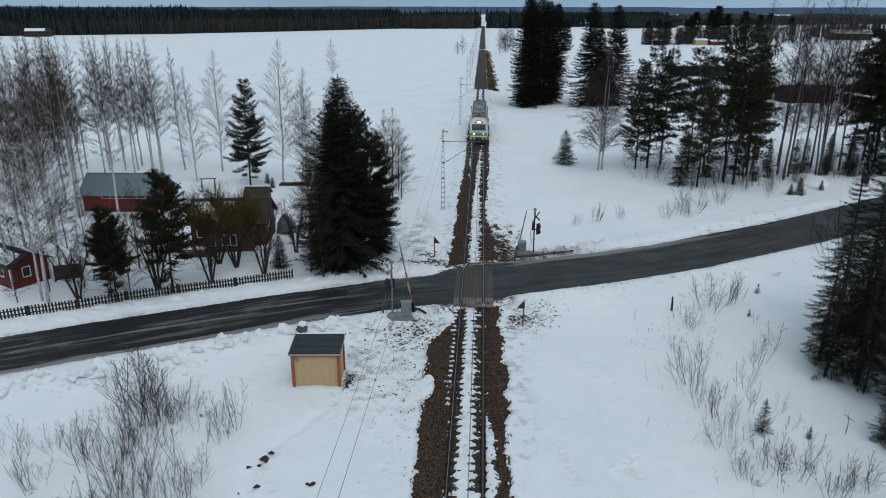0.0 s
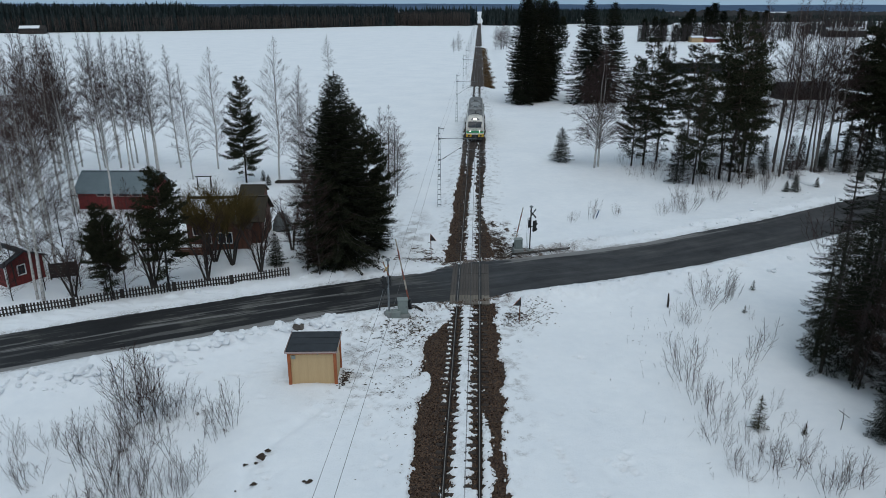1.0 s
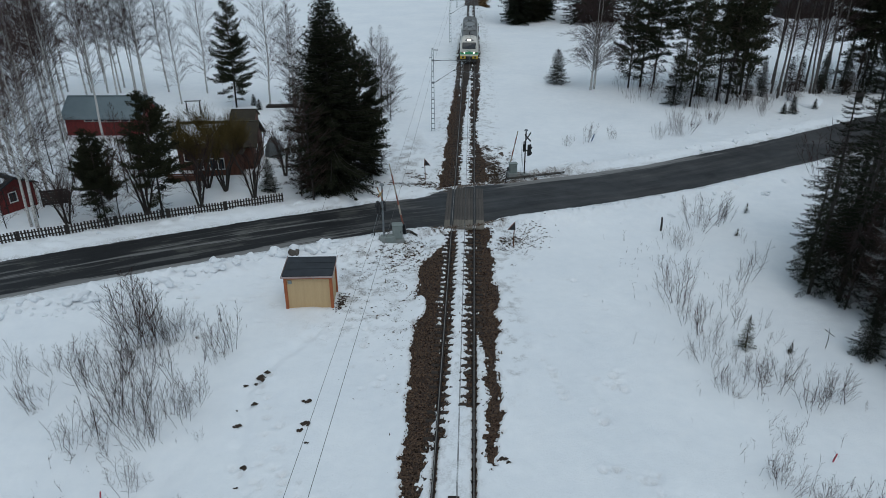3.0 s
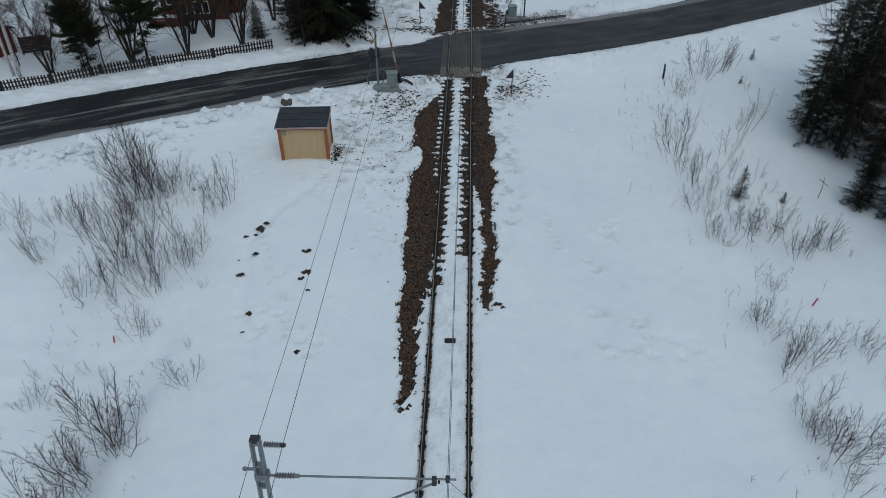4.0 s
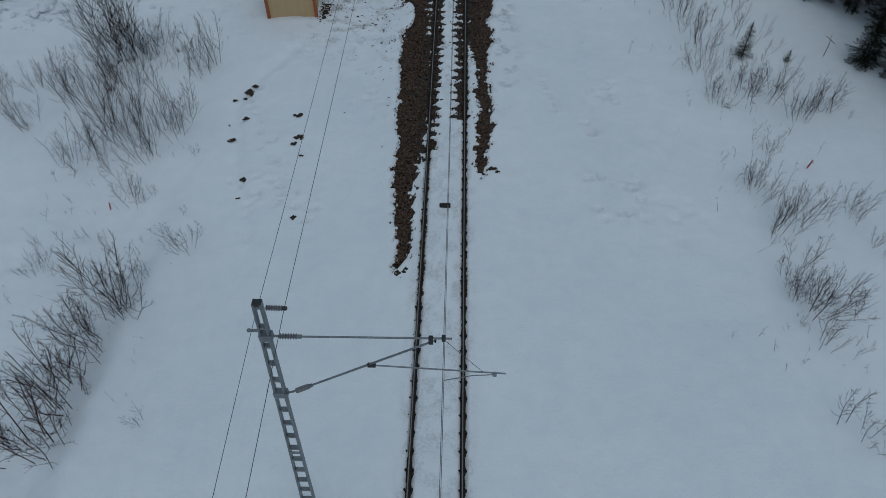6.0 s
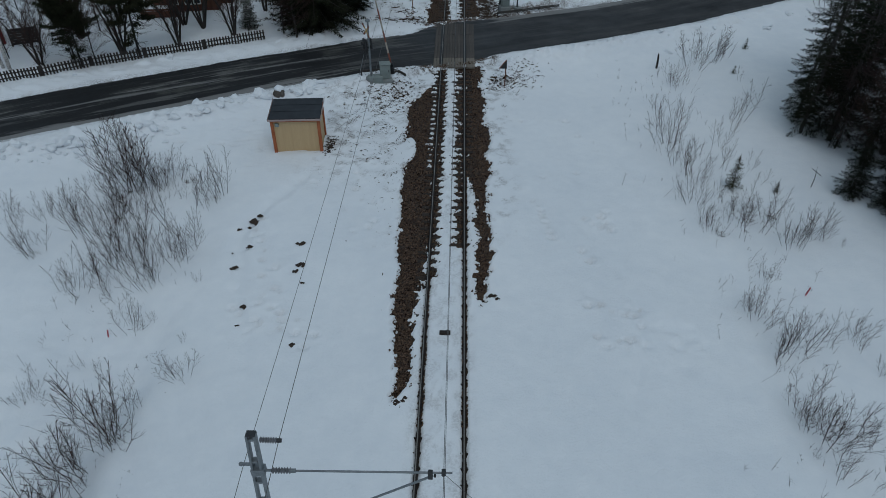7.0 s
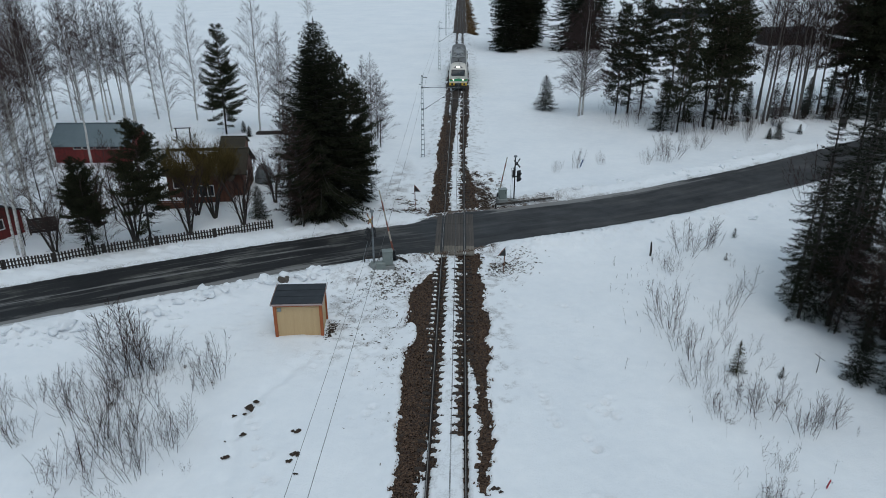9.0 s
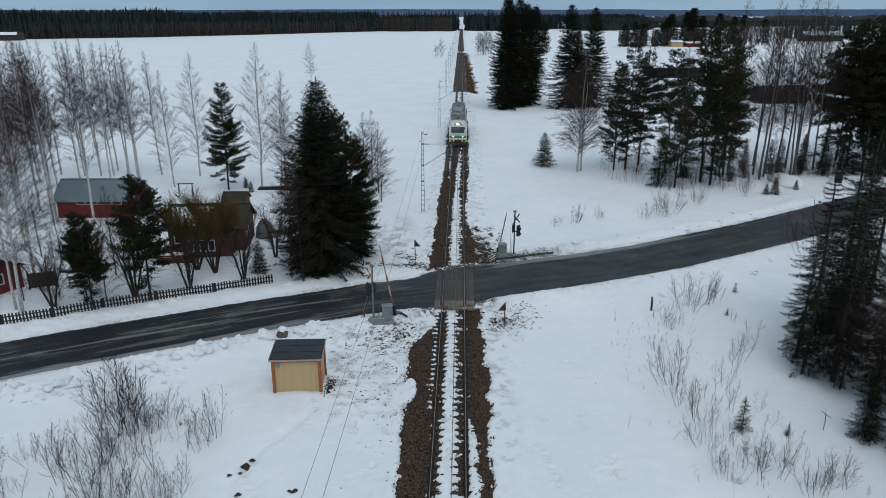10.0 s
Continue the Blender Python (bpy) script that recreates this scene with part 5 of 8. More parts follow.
BUSHES = [(0.80, 10, 6, 0.0044, 51), (0.60, 8, 6, 0.0048, 52), (0.95, 12, 5, 0.0042, 53), (0.70, 9, 6, 0.0044, 54)]
SWITCHES = [(0.16, 2, 8, 0.0054, 55), (0.50, 3, 6, 0.0048, 56), (0.28, 2, 7, 0.0052, 57), (0.42, 3, 6, 0.0048, 58)]
brush("shrub", "many-stemmed leafless brown bush standing in the snow", "bushes on the snow", BUSHES, [
    (-17.5, 30.0, 2.7), (-15.4, 30.3, 1.9), (-14.9, 30.3, 1.9), (-15.7, 30.1, 1.9), (-14.6, 31.1, 1.4), (-11.8, 29.5, 2.5), (-17.0, 28.9, 1.7), (-16.8, 27.6, 2.4), (-15.4, 28.0, 1.7), (-16.2, 27.8, 1.5),
    (-19.1, 27.9, 1.7), (-20.0, 27.5, 1.5), (-22.1, 27.2, 1.6), (-19.5, 24.9, 2.0), (-14.9, 24.1, 2.9), (-14.4, 24.4, 2.4), (-13.6, 22.9, 1.9), (-13.1, 22.9, 1.9), (-13.0, 24.4, 1.7), (-12.3, 24.5, 2.0),
    (-12.1, 25.6, 1.7), (-15.6, 23.3, 2.1), (-16.7, 22.3, 2.1), (-13.1, 20.5, 1.7), (-16.5, 26.1, 2.2), (-14.4, 25.6, 2.0), (-11.5, 14.6, 1.5), (-13.3, 11.9, 2.5), (-12.2, 13.9, 3.0), (-13.0, 13.9, 2.0), (-16.0, 16.7, 1.1), (-10.1, 17.5, 1.6)], 9)
brush("shrub", "low leafless reddish-brown bush on the snowfield", "bushes on the snow", BUSHES, [
    (16.8, 45.8, 2.5), (18.2, 46.8, 2.6), (14.7, 42.6, 1.6), (14.8, 28.2, 1.8), (16.0, 28.5, 1.7), (13.1, 32.2, 2.1), (13.0, 27.1, 1.3), (16.3, 26.0, 2.0), (12.6, 29.5, 1.7), (12.5, 35.2, 2.6), (17.2, 26.6, 1.5),
    (14.2, 23.6, 1.2), (13.1, 20.9, 1.5), (13.5, 19.0, 1.8), (16.6, 19.5, 1.3), (12.9, 16.3, 1.6), (13.3, 15.4, 1.2), (13.9, 15.6, 1.5), (13.6, 15.0, 1.7), (13.0, 15.6, 1.5), (14.3, 19.8, 1.3), (13.0, 21.4, 1.4)], 10)
brush("shrub", "leafless bush at the edge of the pine wood", "bushes by the pine wood", BUSHES, [
    (19.4, 68.8, 1.6), (20.9, 69.9, 2.0), (21.7, 68.9, 1.3), (23.8, 72.2, 1.2), (22.5, 70.5, 2.2), (12.1, 67.4, 2.0), (9.7, 66.3, 1.2), (14.8, 68.6, 1.4), (26.3, 74.6, 1.4), (24.6, 79.5, 2.4), (26.4, 79.2, 2.2), (28.2, 80.4, 2.6), (29.6, 80.0, 2.2),
    (31.5, 80.8, 2.0), (33.0, 81.4, 2.4), (35.2, 82.5, 2.2), (38.0, 83.0, 1.9), (22.0, 89.0, 1.7), (23.5, 89.6, 1.6), (41.5, 85.0, 1.6), (44.0, 86.0, 1.7), (34.0, 79.5, 1.3), (47.5, 86.5, 1.6), (12.6, 96.2, 1.0), (30.4, 56.8, 3.8), (31.9, 57.6, 4.6), (33.5, 80.2, 1.8), (30.8, 79.0, 1.6), (26.4, 73.7, 1.7), (32.5, 76.6, 1.8), (22.6, 73.1, 1.9), (25.2, 76.2, 1.2)], 11)
brush("shrub", "tall bushy clump of leafless willow stems in the snow", "bushes on the snow", [(0.34, 6, 15, 0.0046, 59)], [(-16.6, 30.0, 4.2), (-16.1, 30.4, 3.4)], 12, 0)
brush("young_birch", "thin leafless birch shoots standing in the snow", "birch shoots on the snow", SWITCHES, [
    (-13.2, 29.8, 2.0), (-12.7, 29.8, 2.1), (-14.4, 29.3, 1.1), (-14.2, 27.4, 2.5), (-13.0, 28.5, 1.7), (-12.2, 28.4, 1.2), (-20.3, 29.4, 1.1), (-21.0, 27.1, 1.0), (-17.5, 26.1, 2.8), (-20.6, 25.5, 1.5), (-19.3, 25.5, 1.3),
    (-18.1, 26.9, 2.5), (-15.6, 24.8, 2.0), (-15.2, 23.7, 1.6), (-14.4, 22.0, 1.8), (-15.1, 22.4, 1.1), (-12.5, 20.9, 1.0), (-11.1, 23.0, 0.8), (-14.5, 18.4, 0.9), (-13.9, 18.3, 0.8), (-10.7, 19.4, 0.8), (-12.1, 28.9, 1.7), (-13.7, 29.3, 1.1)], 13)
brush("young_birch", "thin leafless birch shoots standing in the ditch", "birch shoots on the snow", SWITCHES, [
    (-11.9, 15.0, 2.7), (-12.4, 15.7, 3.6), (-12.8, 15.9, 2.1), (-13.6, 15.9, 2.6), (-12.2, 15.1, 1.9), (-12.3, 16.4, 2.0), (-12.4, 16.3, 2.1), (-11.5, 15.9, 1.4), (-11.2, 16.0, 1.3), (-16.4, 18.1, 0.8), (-16.5, 16.8, 0.8), (-12.8, 13.9, 2.8), (-13.6, 14.0, 1.9), (-12.2, 12.3, 2.8), (-12.4, 13.4, 1.6), (-12.0, 13.1, 1.1),
    (-12.5, 11.7, 3.1), (-12.5, 11.3, 3.3), (-12.6, 11.1, 3.9), (-12.8, 10.6, 3.5), (-12.9, 9.8, 2.9), (-13.1, 9.6, 3.9), (-13.1, 9.4, 4.6), (-12.1, 9.9, 1.7), (-11.9, 11.0, 1.6), (-12.2, 9.1, 2.9), (-13.6, 9.1, 2.9), (-13.9, 9.3, 2.5), (-13.7, 10.2, 2.9), (-9.6, 10.1, 1.1)], 14)
brush("young_birch", "thin leafless birch shoots on the snowfield", "birch shoots on the snow", SWITCHES, [
    (18.7, 47.1, 2.0), (19.4, 47.5, 1.6), (16.7, 46.4, 1.8), (14.3, 43.4, 1.0), (14.0, 44.2, 1.0), (15.4, 43.0, 0.8), (19.1, 43.7, 1.2), (17.4, 38.0, 2.8), (17.1, 38.7, 2.1), (15.3, 35.0, 2.0), (13.0, 35.8, 2.6), (12.8, 38.6, 1.6), (12.8, 39.3, 1.6), (13.9, 37.9, 1.9), (16.4, 36.5, 1.9),
    (12.4, 33.3, 2.0), (13.0, 34.2, 1.7), (14.0, 34.0, 1.3), (14.3, 32.8, 1.4), (14.8, 32.8, 2.0), (13.8, 31.7, 1.4), (16.5, 32.9, 1.3), (16.5, 31.5, 1.4), (13.2, 30.6, 1.4), (12.8, 27.4, 1.5), (12.8, 28.1, 1.2), (13.7, 27.9, 1.2), (14.1, 29.6, 1.4), (14.2, 29.1, 1.2), (14.1, 27.9, 1.9), (14.6, 27.3, 2.6), (15.1, 27.1, 1.8)], 15)
brush("young_birch", "thin leafless birch shoots beside the spruces", "birch shoots on the snow", SWITCHES, [
    (16.3, 26.4, 1.7), (16.6, 26.6, 1.5), (17.5, 26.4, 1.7), (17.9, 26.8, 2.0), (18.5, 26.0, 0.7), (12.8, 21.7, 0.8), (13.6, 20.5, 1.3), (13.1, 18.9, 2.2), (13.1, 18.5, 1.4), (14.4, 19.4, 2.3), (14.4, 19.1, 1.1), (15.5, 19.5, 1.3), (15.7, 21.0, 0.9), (16.5, 20.2, 1.1), (16.9, 20.8, 0.8), (16.7, 18.0, 1.0),
    (16.8, 17.6, 0.9), (16.9, 18.3, 1.3), (13.0, 17.1, 0.9), (13.7, 16.9, 1.7), (13.6, 14.8, 2.7), (14.2, 15.1, 2.0), (15.0, 14.6, 2.0), (14.9, 15.6, 1.5), (13.2, 13.5, 1.9), (13.3, 13.3, 1.5), (14.3, 13.2, 1.0), (12.8, 14.3, 0.7), (13.0, 10.3, 2.4), (13.5, 10.1, 1.7), (13.6, 9.7, 1.2), (14.0, 10.2, 1.9)], 16)
rq = random.Random(9)
# thin scrub that nobody could count, along both edges of the clearing
scrub = Geo()
for k in range(420):
    if k % 5 < 3:
        y = rq.uniform(12, 44)
        x = 13.6 + rq.gauss(0, 1.6) - 0.03 * (y - 25)
    else:
        y = rq.uniform(9, 32)
        x = -14.3 + rq.gauss(0, 1.7) - 0.10 * (y - 18)
    z = land(x, y)
    h = rq.uniform(0.15, 0.9)
    p = Vector((x, y, z - 0.1))
    q = p + Vector((rq.gauss(0, 0.25) * h, rq.gauss(0, 0.25) * h, h))
    twig(scrub, p, q, 0.007)
    for j in range(rq.randint(2, 7)):
        f = p.lerp(q, rq.uniform(0.3, 0.95))
        twig(scrub, f, f + Vector((rq.gauss(0, 0.5), rq.gauss(0, 0.5), rq.uniform(0.3, 1))) * h * 0.3, 0.005)
tagged(new("scrub", scrub.mesh("scrub", SHRUB_TWIG)), "thin dry stalks standing in the snow", "scrub", kind="stuff")
under = Geo()
for k in range(900):
    x = 19 + 38 * rq.random()
    y = 82.5 + 0.28 * max(0, x - 34) + 15 * rq.random() ** 1.4
    h = rq.uniform(0.4, 2.6) * (1.0 if rq.random() < 0.5 else 0.5)
    p = Vector((x, y, 0.0 - 0.1))
    q = p + Vector((rq.gauss(0, 0.18) * h, rq.gauss(0, 0.18) * h, h))
    twig(under, p, q, 0.008)
    for j in range(rq.randint(4, 9)):
        f = p.lerp(q, rq.uniform(0.2, 0.95))
        twig(under, f, f + Vector((rq.gauss(0, 0.5), rq.gauss(0, 0.5), rq.uniform(0.1, 1))) * h * 0.35, 0.006)
tagged(new("undergrowth", under.mesh("undergrowth", SHRUB_TWIG)), "tangled leafless undergrowth below the pines", "undergrowth", kind="stuff")
# thawed earth on the bank beyond the crossing
earth = Geo()
for k in range(420):
    y = 54.2 + 11 * rq.random() ** 1.5
    x = 1.7 + (2.6 - 0.2 * (y - 54)) * rq.random()
    if vnoise(np.array([x * 1.3]), np.array([y * 0.9]))[0] < 0.42:
        continue
    r = rq.uniform(0.04, 0.12)
    earth.add(OCTA * (r * np.array((1.4, 1.2, 0.5))) + (x, y, land(x, y) + 0.02), OCTF)
tagged(new("soil_clods", earth.mesh("soil_clods", SOIL)), "thawed brown earth on the bank beside the line", "soil", kind="stuff")
# dry grass beside the crossing
grass = Geo()
for k in range(700):
    cx, cy, sxx, syy = ((3.6, 43.4, 0.7, 0.9), (2.6, 56.5, 0.5, 2.0), (-5.0, 39.5, 1.3, 2.6), (-3.4, 53.8, 1.0, 0.5), (-4.0, 41.6, 0.9, 2.0), (2.6, 59.5, 0.5, 2.4), (2.9, 57.5, 0.7, 1.6))[k % 7]
    x, y = rq.gauss(cx, sxx), rq.gauss(cy, syy)
    if abs(float(along_road(np.array([x]), np.array([y]))[0][0])) < ROAD_HALF + 0.4 or abs(x) < 1.7 or (abs(x + 8.5) < 1.6 and abs(y - 35) < 1.3):
        continue
    z = land(x, y) - 0.02
    spread = rq.uniform(0.03, 0.10)
    for b in range(rq.randint(5, 16)):
        p = Vector((x + rq.gauss(0, spread), y + rq.gauss(0, spread), z))
        twig(grass, p, p + Vector((rq.gauss(0, 0.12), rq.gauss(0, 0.12), rq.uniform(0.04, 0.13))), rq.uniform(0.006, 0.014))
# tussocks at the feet of the bushes
for x, y in ((-16.7, 29.8), (-16.2, 29.9), (-16.9, 29.3), (-15.3, 30.0), (-14.9, 30.5), (-14.0, 30.7), (-17.2, 28.6), (-16.4, 27.5), (-12.0, 29.3), (-13.6, 30.9), (-19.4, 24.8), (16.2, 28.4), (14.9, 28.1), (13.2, 26.9)):
    for b in range(46):
        p = Vector((x + rq.gauss(0, 0.13), y + rq.gauss(0, 0.13), land(x, y) - 0.04))
        twig(grass, p, p + Vector((rq.gauss(0, 0.12), rq.gauss(0, 0.12), rq.uniform(0.06, 0.22))), rq.uniform(0.006, 0.013))
tagged(new("dry_grass", grass.mesh("dry_grass", GRASS)), "brown dead grass showing through the snow", "grass", kind="stuff")

# dead grass and earth on the bare bank of the shallow cutting
bank = Geo()
for k in range(2600):
    y = 186 + 180 * rq.random() ** 1.6
    x = 1.8 + (1.0 + 3.4 * vnoise(np.array([y / 3.1]), np.array([2.0]))[0]) * (1 - 0.0022 * (y - 186)) * rq.random()
    p = Vector((x, y, land(x, y) - 0.05))
    twig(bank, p, p + Vector((rq.gauss(0.35, 0.3), rq.gauss(-0.2, 0.3), rq.uniform(0.05, 0.35))), rq.uniform(0.05, 0.14))
tagged(new("bank_grass", bank.mesh("bank_grass", BANK_GRASS)), "yellow-brown dead grass on the bare railway bank", "grass", kind="stuff")

# bits of grass, bark and grit lying on the snow
litter = Geo()
for k in range(3800):
    cx, cy, sxx, syy, big_bit = ((-4.6, 38.5, 1.4, 3.4, 0.05), (-3.6, 42.0, 0.9, 1.6, 0.06), (3.3, 43.6, 0.8, 1.1, 0.06), (-5.2, 34.0, 1.3, 2.6, 0.035), (-3.0, 36.0, 0.4, 5.0, 0.03), (-3.6, 54.3, 1.2, 0.7, 0.06), (-4.0, 40.0, 1.0, 2.0, 0.05), (-4.4, 55.6, 1.4, 1.2, 0.07), (4.0, 44.4, 1.2, 1.0, 0.05), (3.0, 56.5, 0.9, 1.8, 0.07))[k % 10]
    x, y = rq.gauss(cx, sxx), rq.gauss(cy, syy)
    if abs(float(along_road(np.array([x]), np.array([y]))[0][0])) < ROAD_HALF + 0.3 or abs(x) < 1.8 or (abs(x + 8.5) < 1.6 and abs(y - 35) < 1.3) or y < 12:
        continue
    if vnoise(np.array([x * 1.1 + 31]), np.array([y * 0.9]))[0] < 0.47:
        continue
    r = 0.8 * big_bit * (0.25 + 1.5 * rq.random() ** 3)
    a = rq.random() * 6.28
    turn = np.array(((math.cos(a), -math.sin(a), 0), (math.sin(a), math.cos(a), 0), (0, 0, 1)))
    litter.add((OCTA * np.array((r * rq.uniform(1.2, 3.4), r * rq.uniform(0.5, 1.1), r * 0.6))) @ turn.T + (x, y, land(x, y) + 0.2 * r), OCTF)
tagged(new("litter", litter.mesh("litter", GRASS)), "bits of dead grass and bark strewn on the snow", "litter", kind="stuff")

# ---- far woods and hills ----
def far_tree(g, rnd, x, y, z, h, w):
    n = 6
    for t in range(4):
        z0, z1 = z + h * (0.05 + 0.21 * t), z + h * min(1.0, 0.44 + 0.20 * t)
        r0 = w * (1 - 0.22 * t)
        a0 = rnd.random()
        ring = [(x + r0 * rnd.uniform(0.6, 1.15) * math.cos(6.283 * (k / n) + a0), y + r0 * rnd.uniform(0.6, 1.15) * math.sin(6.283 * (k / n) + a0), z0 + rnd.uniform(-0.06, 0.06) * h) for k in range(n)]
        g.add(ring + [(x + rnd.uniform(-0.15, 0.15) * w, y, z1)], [(k, (k + 1) % n, n) for k in range(n)])


def far_wood(name, mat, label, rows, seed, bare_wood=False):
    rnd = random.Random(seed)
    g = Geo()
    for (x0, y0), (x1, y1), depth, count, h in rows:
        for k in range(count if bare_wood else int(1.5 * count)):
            t = rnd.random()
            d = rnd.random() ** 1.5 * depth
            x, y = x0 + (x1 - x0) * t + rnd.uniform(-3, 3), y0 + (y1 - y0) * t + d
            if abs(x) < (3.5 if y > 700 else 15):
                continue
            hh = h * (rnd.uniform(0.75, 1.1) if bare_wood else rnd.gauss(0.98, 0.06) + 0.10 * (vnoise(np.array([x / 17.0]), np.array([y / 40.0]))[0] - 0.5))
            if bare_wood:
                g.tube([(x, y, -1), (x + rnd.gauss(0, 0.4), y, hh)], [0.13, 0.04], 3, False)
                for j in range(13):
                    z = hh * rnd.uniform(0.15, 0.92)
                    twig(g, Vector((x, y, z)), Vector((x + rnd.gauss(0, 1.1), y + rnd.gauss(0, 1), z + rnd.uniform(0.8, 2.8))), 0.055)
            else:
                far_tree(g, rnd, x, y, -0.5, hh, hh * rnd.uniform(0.11, 0.17))
    return tagged(new(name, g.mesh(name, mat)), label, "forest", kind="stuff")


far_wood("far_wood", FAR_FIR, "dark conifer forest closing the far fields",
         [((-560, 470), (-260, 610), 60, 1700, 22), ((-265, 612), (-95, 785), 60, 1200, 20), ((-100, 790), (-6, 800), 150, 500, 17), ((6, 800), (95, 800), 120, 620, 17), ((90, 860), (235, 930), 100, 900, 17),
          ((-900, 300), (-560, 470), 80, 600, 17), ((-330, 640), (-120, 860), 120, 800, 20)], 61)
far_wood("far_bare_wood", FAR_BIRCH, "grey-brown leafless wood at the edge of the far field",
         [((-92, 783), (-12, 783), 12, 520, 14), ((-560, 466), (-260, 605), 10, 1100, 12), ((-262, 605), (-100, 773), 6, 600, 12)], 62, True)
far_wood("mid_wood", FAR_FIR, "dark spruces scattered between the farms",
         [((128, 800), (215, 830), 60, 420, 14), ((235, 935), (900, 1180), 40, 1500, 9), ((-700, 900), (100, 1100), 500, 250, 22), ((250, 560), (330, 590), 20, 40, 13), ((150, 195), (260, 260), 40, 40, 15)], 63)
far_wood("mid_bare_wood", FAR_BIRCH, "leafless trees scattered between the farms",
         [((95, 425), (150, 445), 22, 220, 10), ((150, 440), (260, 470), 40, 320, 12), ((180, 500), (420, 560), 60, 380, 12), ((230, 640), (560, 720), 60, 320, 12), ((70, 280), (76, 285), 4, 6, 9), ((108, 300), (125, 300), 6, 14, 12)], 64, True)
X = np.linspace(240, 2600, 900)[None, :]
V = np.linspace(0, 1, 4)[:, None]
tops = 7.5 + 5.0 * fbm(X / 60 + 4, X * 0, 2) + 4.5 * (fbm(X / 3.1, X * 0 + 2, 2) - 0.3)
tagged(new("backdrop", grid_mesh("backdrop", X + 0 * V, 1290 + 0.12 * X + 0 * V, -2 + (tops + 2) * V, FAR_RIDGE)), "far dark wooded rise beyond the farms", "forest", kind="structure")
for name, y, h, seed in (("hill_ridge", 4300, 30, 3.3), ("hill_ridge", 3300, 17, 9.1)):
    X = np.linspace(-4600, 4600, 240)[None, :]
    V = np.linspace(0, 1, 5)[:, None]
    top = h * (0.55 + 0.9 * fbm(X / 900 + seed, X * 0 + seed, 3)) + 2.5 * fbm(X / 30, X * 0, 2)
    tagged(new(name, grid_mesh(name, X + 0 * V, y - 500 * (1 - V) + 0 * X, -6 + (top + 6) * V ** 0.8, HILL)), "low wooded ridge on the horizon, tinted haze blue", "hill", kind="structure")


# ---- the railway line ----
line = thing("railway_track", "single railway line of rusty rails on wooden sleepers", "railway", kind="structure")
GAUGE = 0.797
for sx_ in (-1, 1):
    prof = [(-0.075, -0.172), (0.075, -0.172), (0.075, -0.160), (0.012, -0.140), (0.010, -0.045), (0.036, -0.035), (0.036, -0.005), (0.030, 0.0), (0.017, 0.001), (-0.017, 0.001), (-0.030, 0.0), (-0.036, -0.005), (-0.036, -0.035), (-0.010, -0.045), (-0.012, -0.140), (-0.075, -0.160)]
    g = Geo()
    prof = [(x + sx_ * GAUGE, z) for x, z in prof]
    g.sweep(prof, -60, 1200)
    g.m = [1 if i == 8 else 0 for i in range(len(g.m))]
    part("rail", g, [RAIL_SIDE, RAIL_TOP], line, "rusty steel rail with a worn bright top")

# ---- relay hut ----
def relay_hut():
    ob = thing("relay_hut", "small beige hut with terracotta corners and a dark felt roof", "hut", m=pose(-8.63, 34.95, -0.42, 0, 0, 4.0))
    w, d, hf, hb = 1.28, 0.98, 2.08, 2.20
    g = Geo()
    g.add([(-w, -d, -0.3), (w, -d, -0.3), (w, d, -0.3), (-w, d, -0.3), (-w, -d, hf), (w, -d, hf), (w, d, hb), (-w, d, hb)], [(0, 3, 2, 1), (4, 5, 6, 7), (0, 1, 5, 4), (1, 2, 6, 5), (2, 3, 7, 6), (3, 0, 4, 7)])
    part("wall", g, BEIGE, ob)
    for k in range(17):
        x = -w + 0.16 + k * (2 * w - 0.32) / 16
        part("board_batten", Geo().box(x - 0.008, x + 0.008, -d - 0.004, -d + 0.01, -0.2, hf - 0.12), BEIGE, ob)
    for x in (-w, w):
        for y in (-d, d):
            part("corner_trim", Geo().box(x - 0.085, x + 0.085, y - 0.085, y + 0.085, -0.3, (hf if y < 0 else hb) - 0.02, 0.012), TERRACOTTA, ob)
    part("fascia", Geo().box(-w - 0.05, w + 0.05, -d - 0.09, -d - 0.02, hf - 0.16, hf - 0.01, 0.01), TERRACOTTA, ob)
    pitch = math.degrees(math.atan2(hb - hf, 2 * d))
    rm = pose(0, 0, (hf + hb) / 2 + 0.05, pitch, 0, 0)
    part("roof", Geo().box(-w - 0.13, w + 0.13, -d - 0.13, d + 0.10, -0.03, 0.04, 0.01), FELT, ob, m=rm)
    for k in range(2):
        y = -0.35 + k * 0.7
        part("felt_seam", Geo().box(-w - 0.15, w + 0.15, y - 0.012, y + 0.012, 0.05, 0.058), FELT, ob, m=rm)
    part("eave_flashing", Geo().box(-w - 0.17, w + 0.17, -d - 0.265, -d - 0.24, -0.05, 0.055, 0.006), FLASHING, ob, m=rm)
    for x in (-1, 1):
        part("verge_board", Geo().box(x * (w + 0.175) - 0.012, x * (w + 0.175) + 0.012, -d - 0.25, d + 0.22, -0.06, 0.055, 0.006), FLASHING, ob, m=rm)
    part("meter_box", Geo().box(-w + 0.16, -w + 0.37, -d - 0.07, -d, 1.62, 1.83, 0.012), CABINET_GREY, ob, "pale grey metal box")
    part("vent_grille", Geo().box(w - 0.52, w - 0.2, -d - 0.02, -d, 1.74, 1.82, 0.006), BEIGE, ob)
    part("downspout", Geo().tube([(0.35, -d - 0.25, hf), (0.35, -d - 0.12, hf - 0.14)], 0.018, 6), STEEL, ob)
    return ob


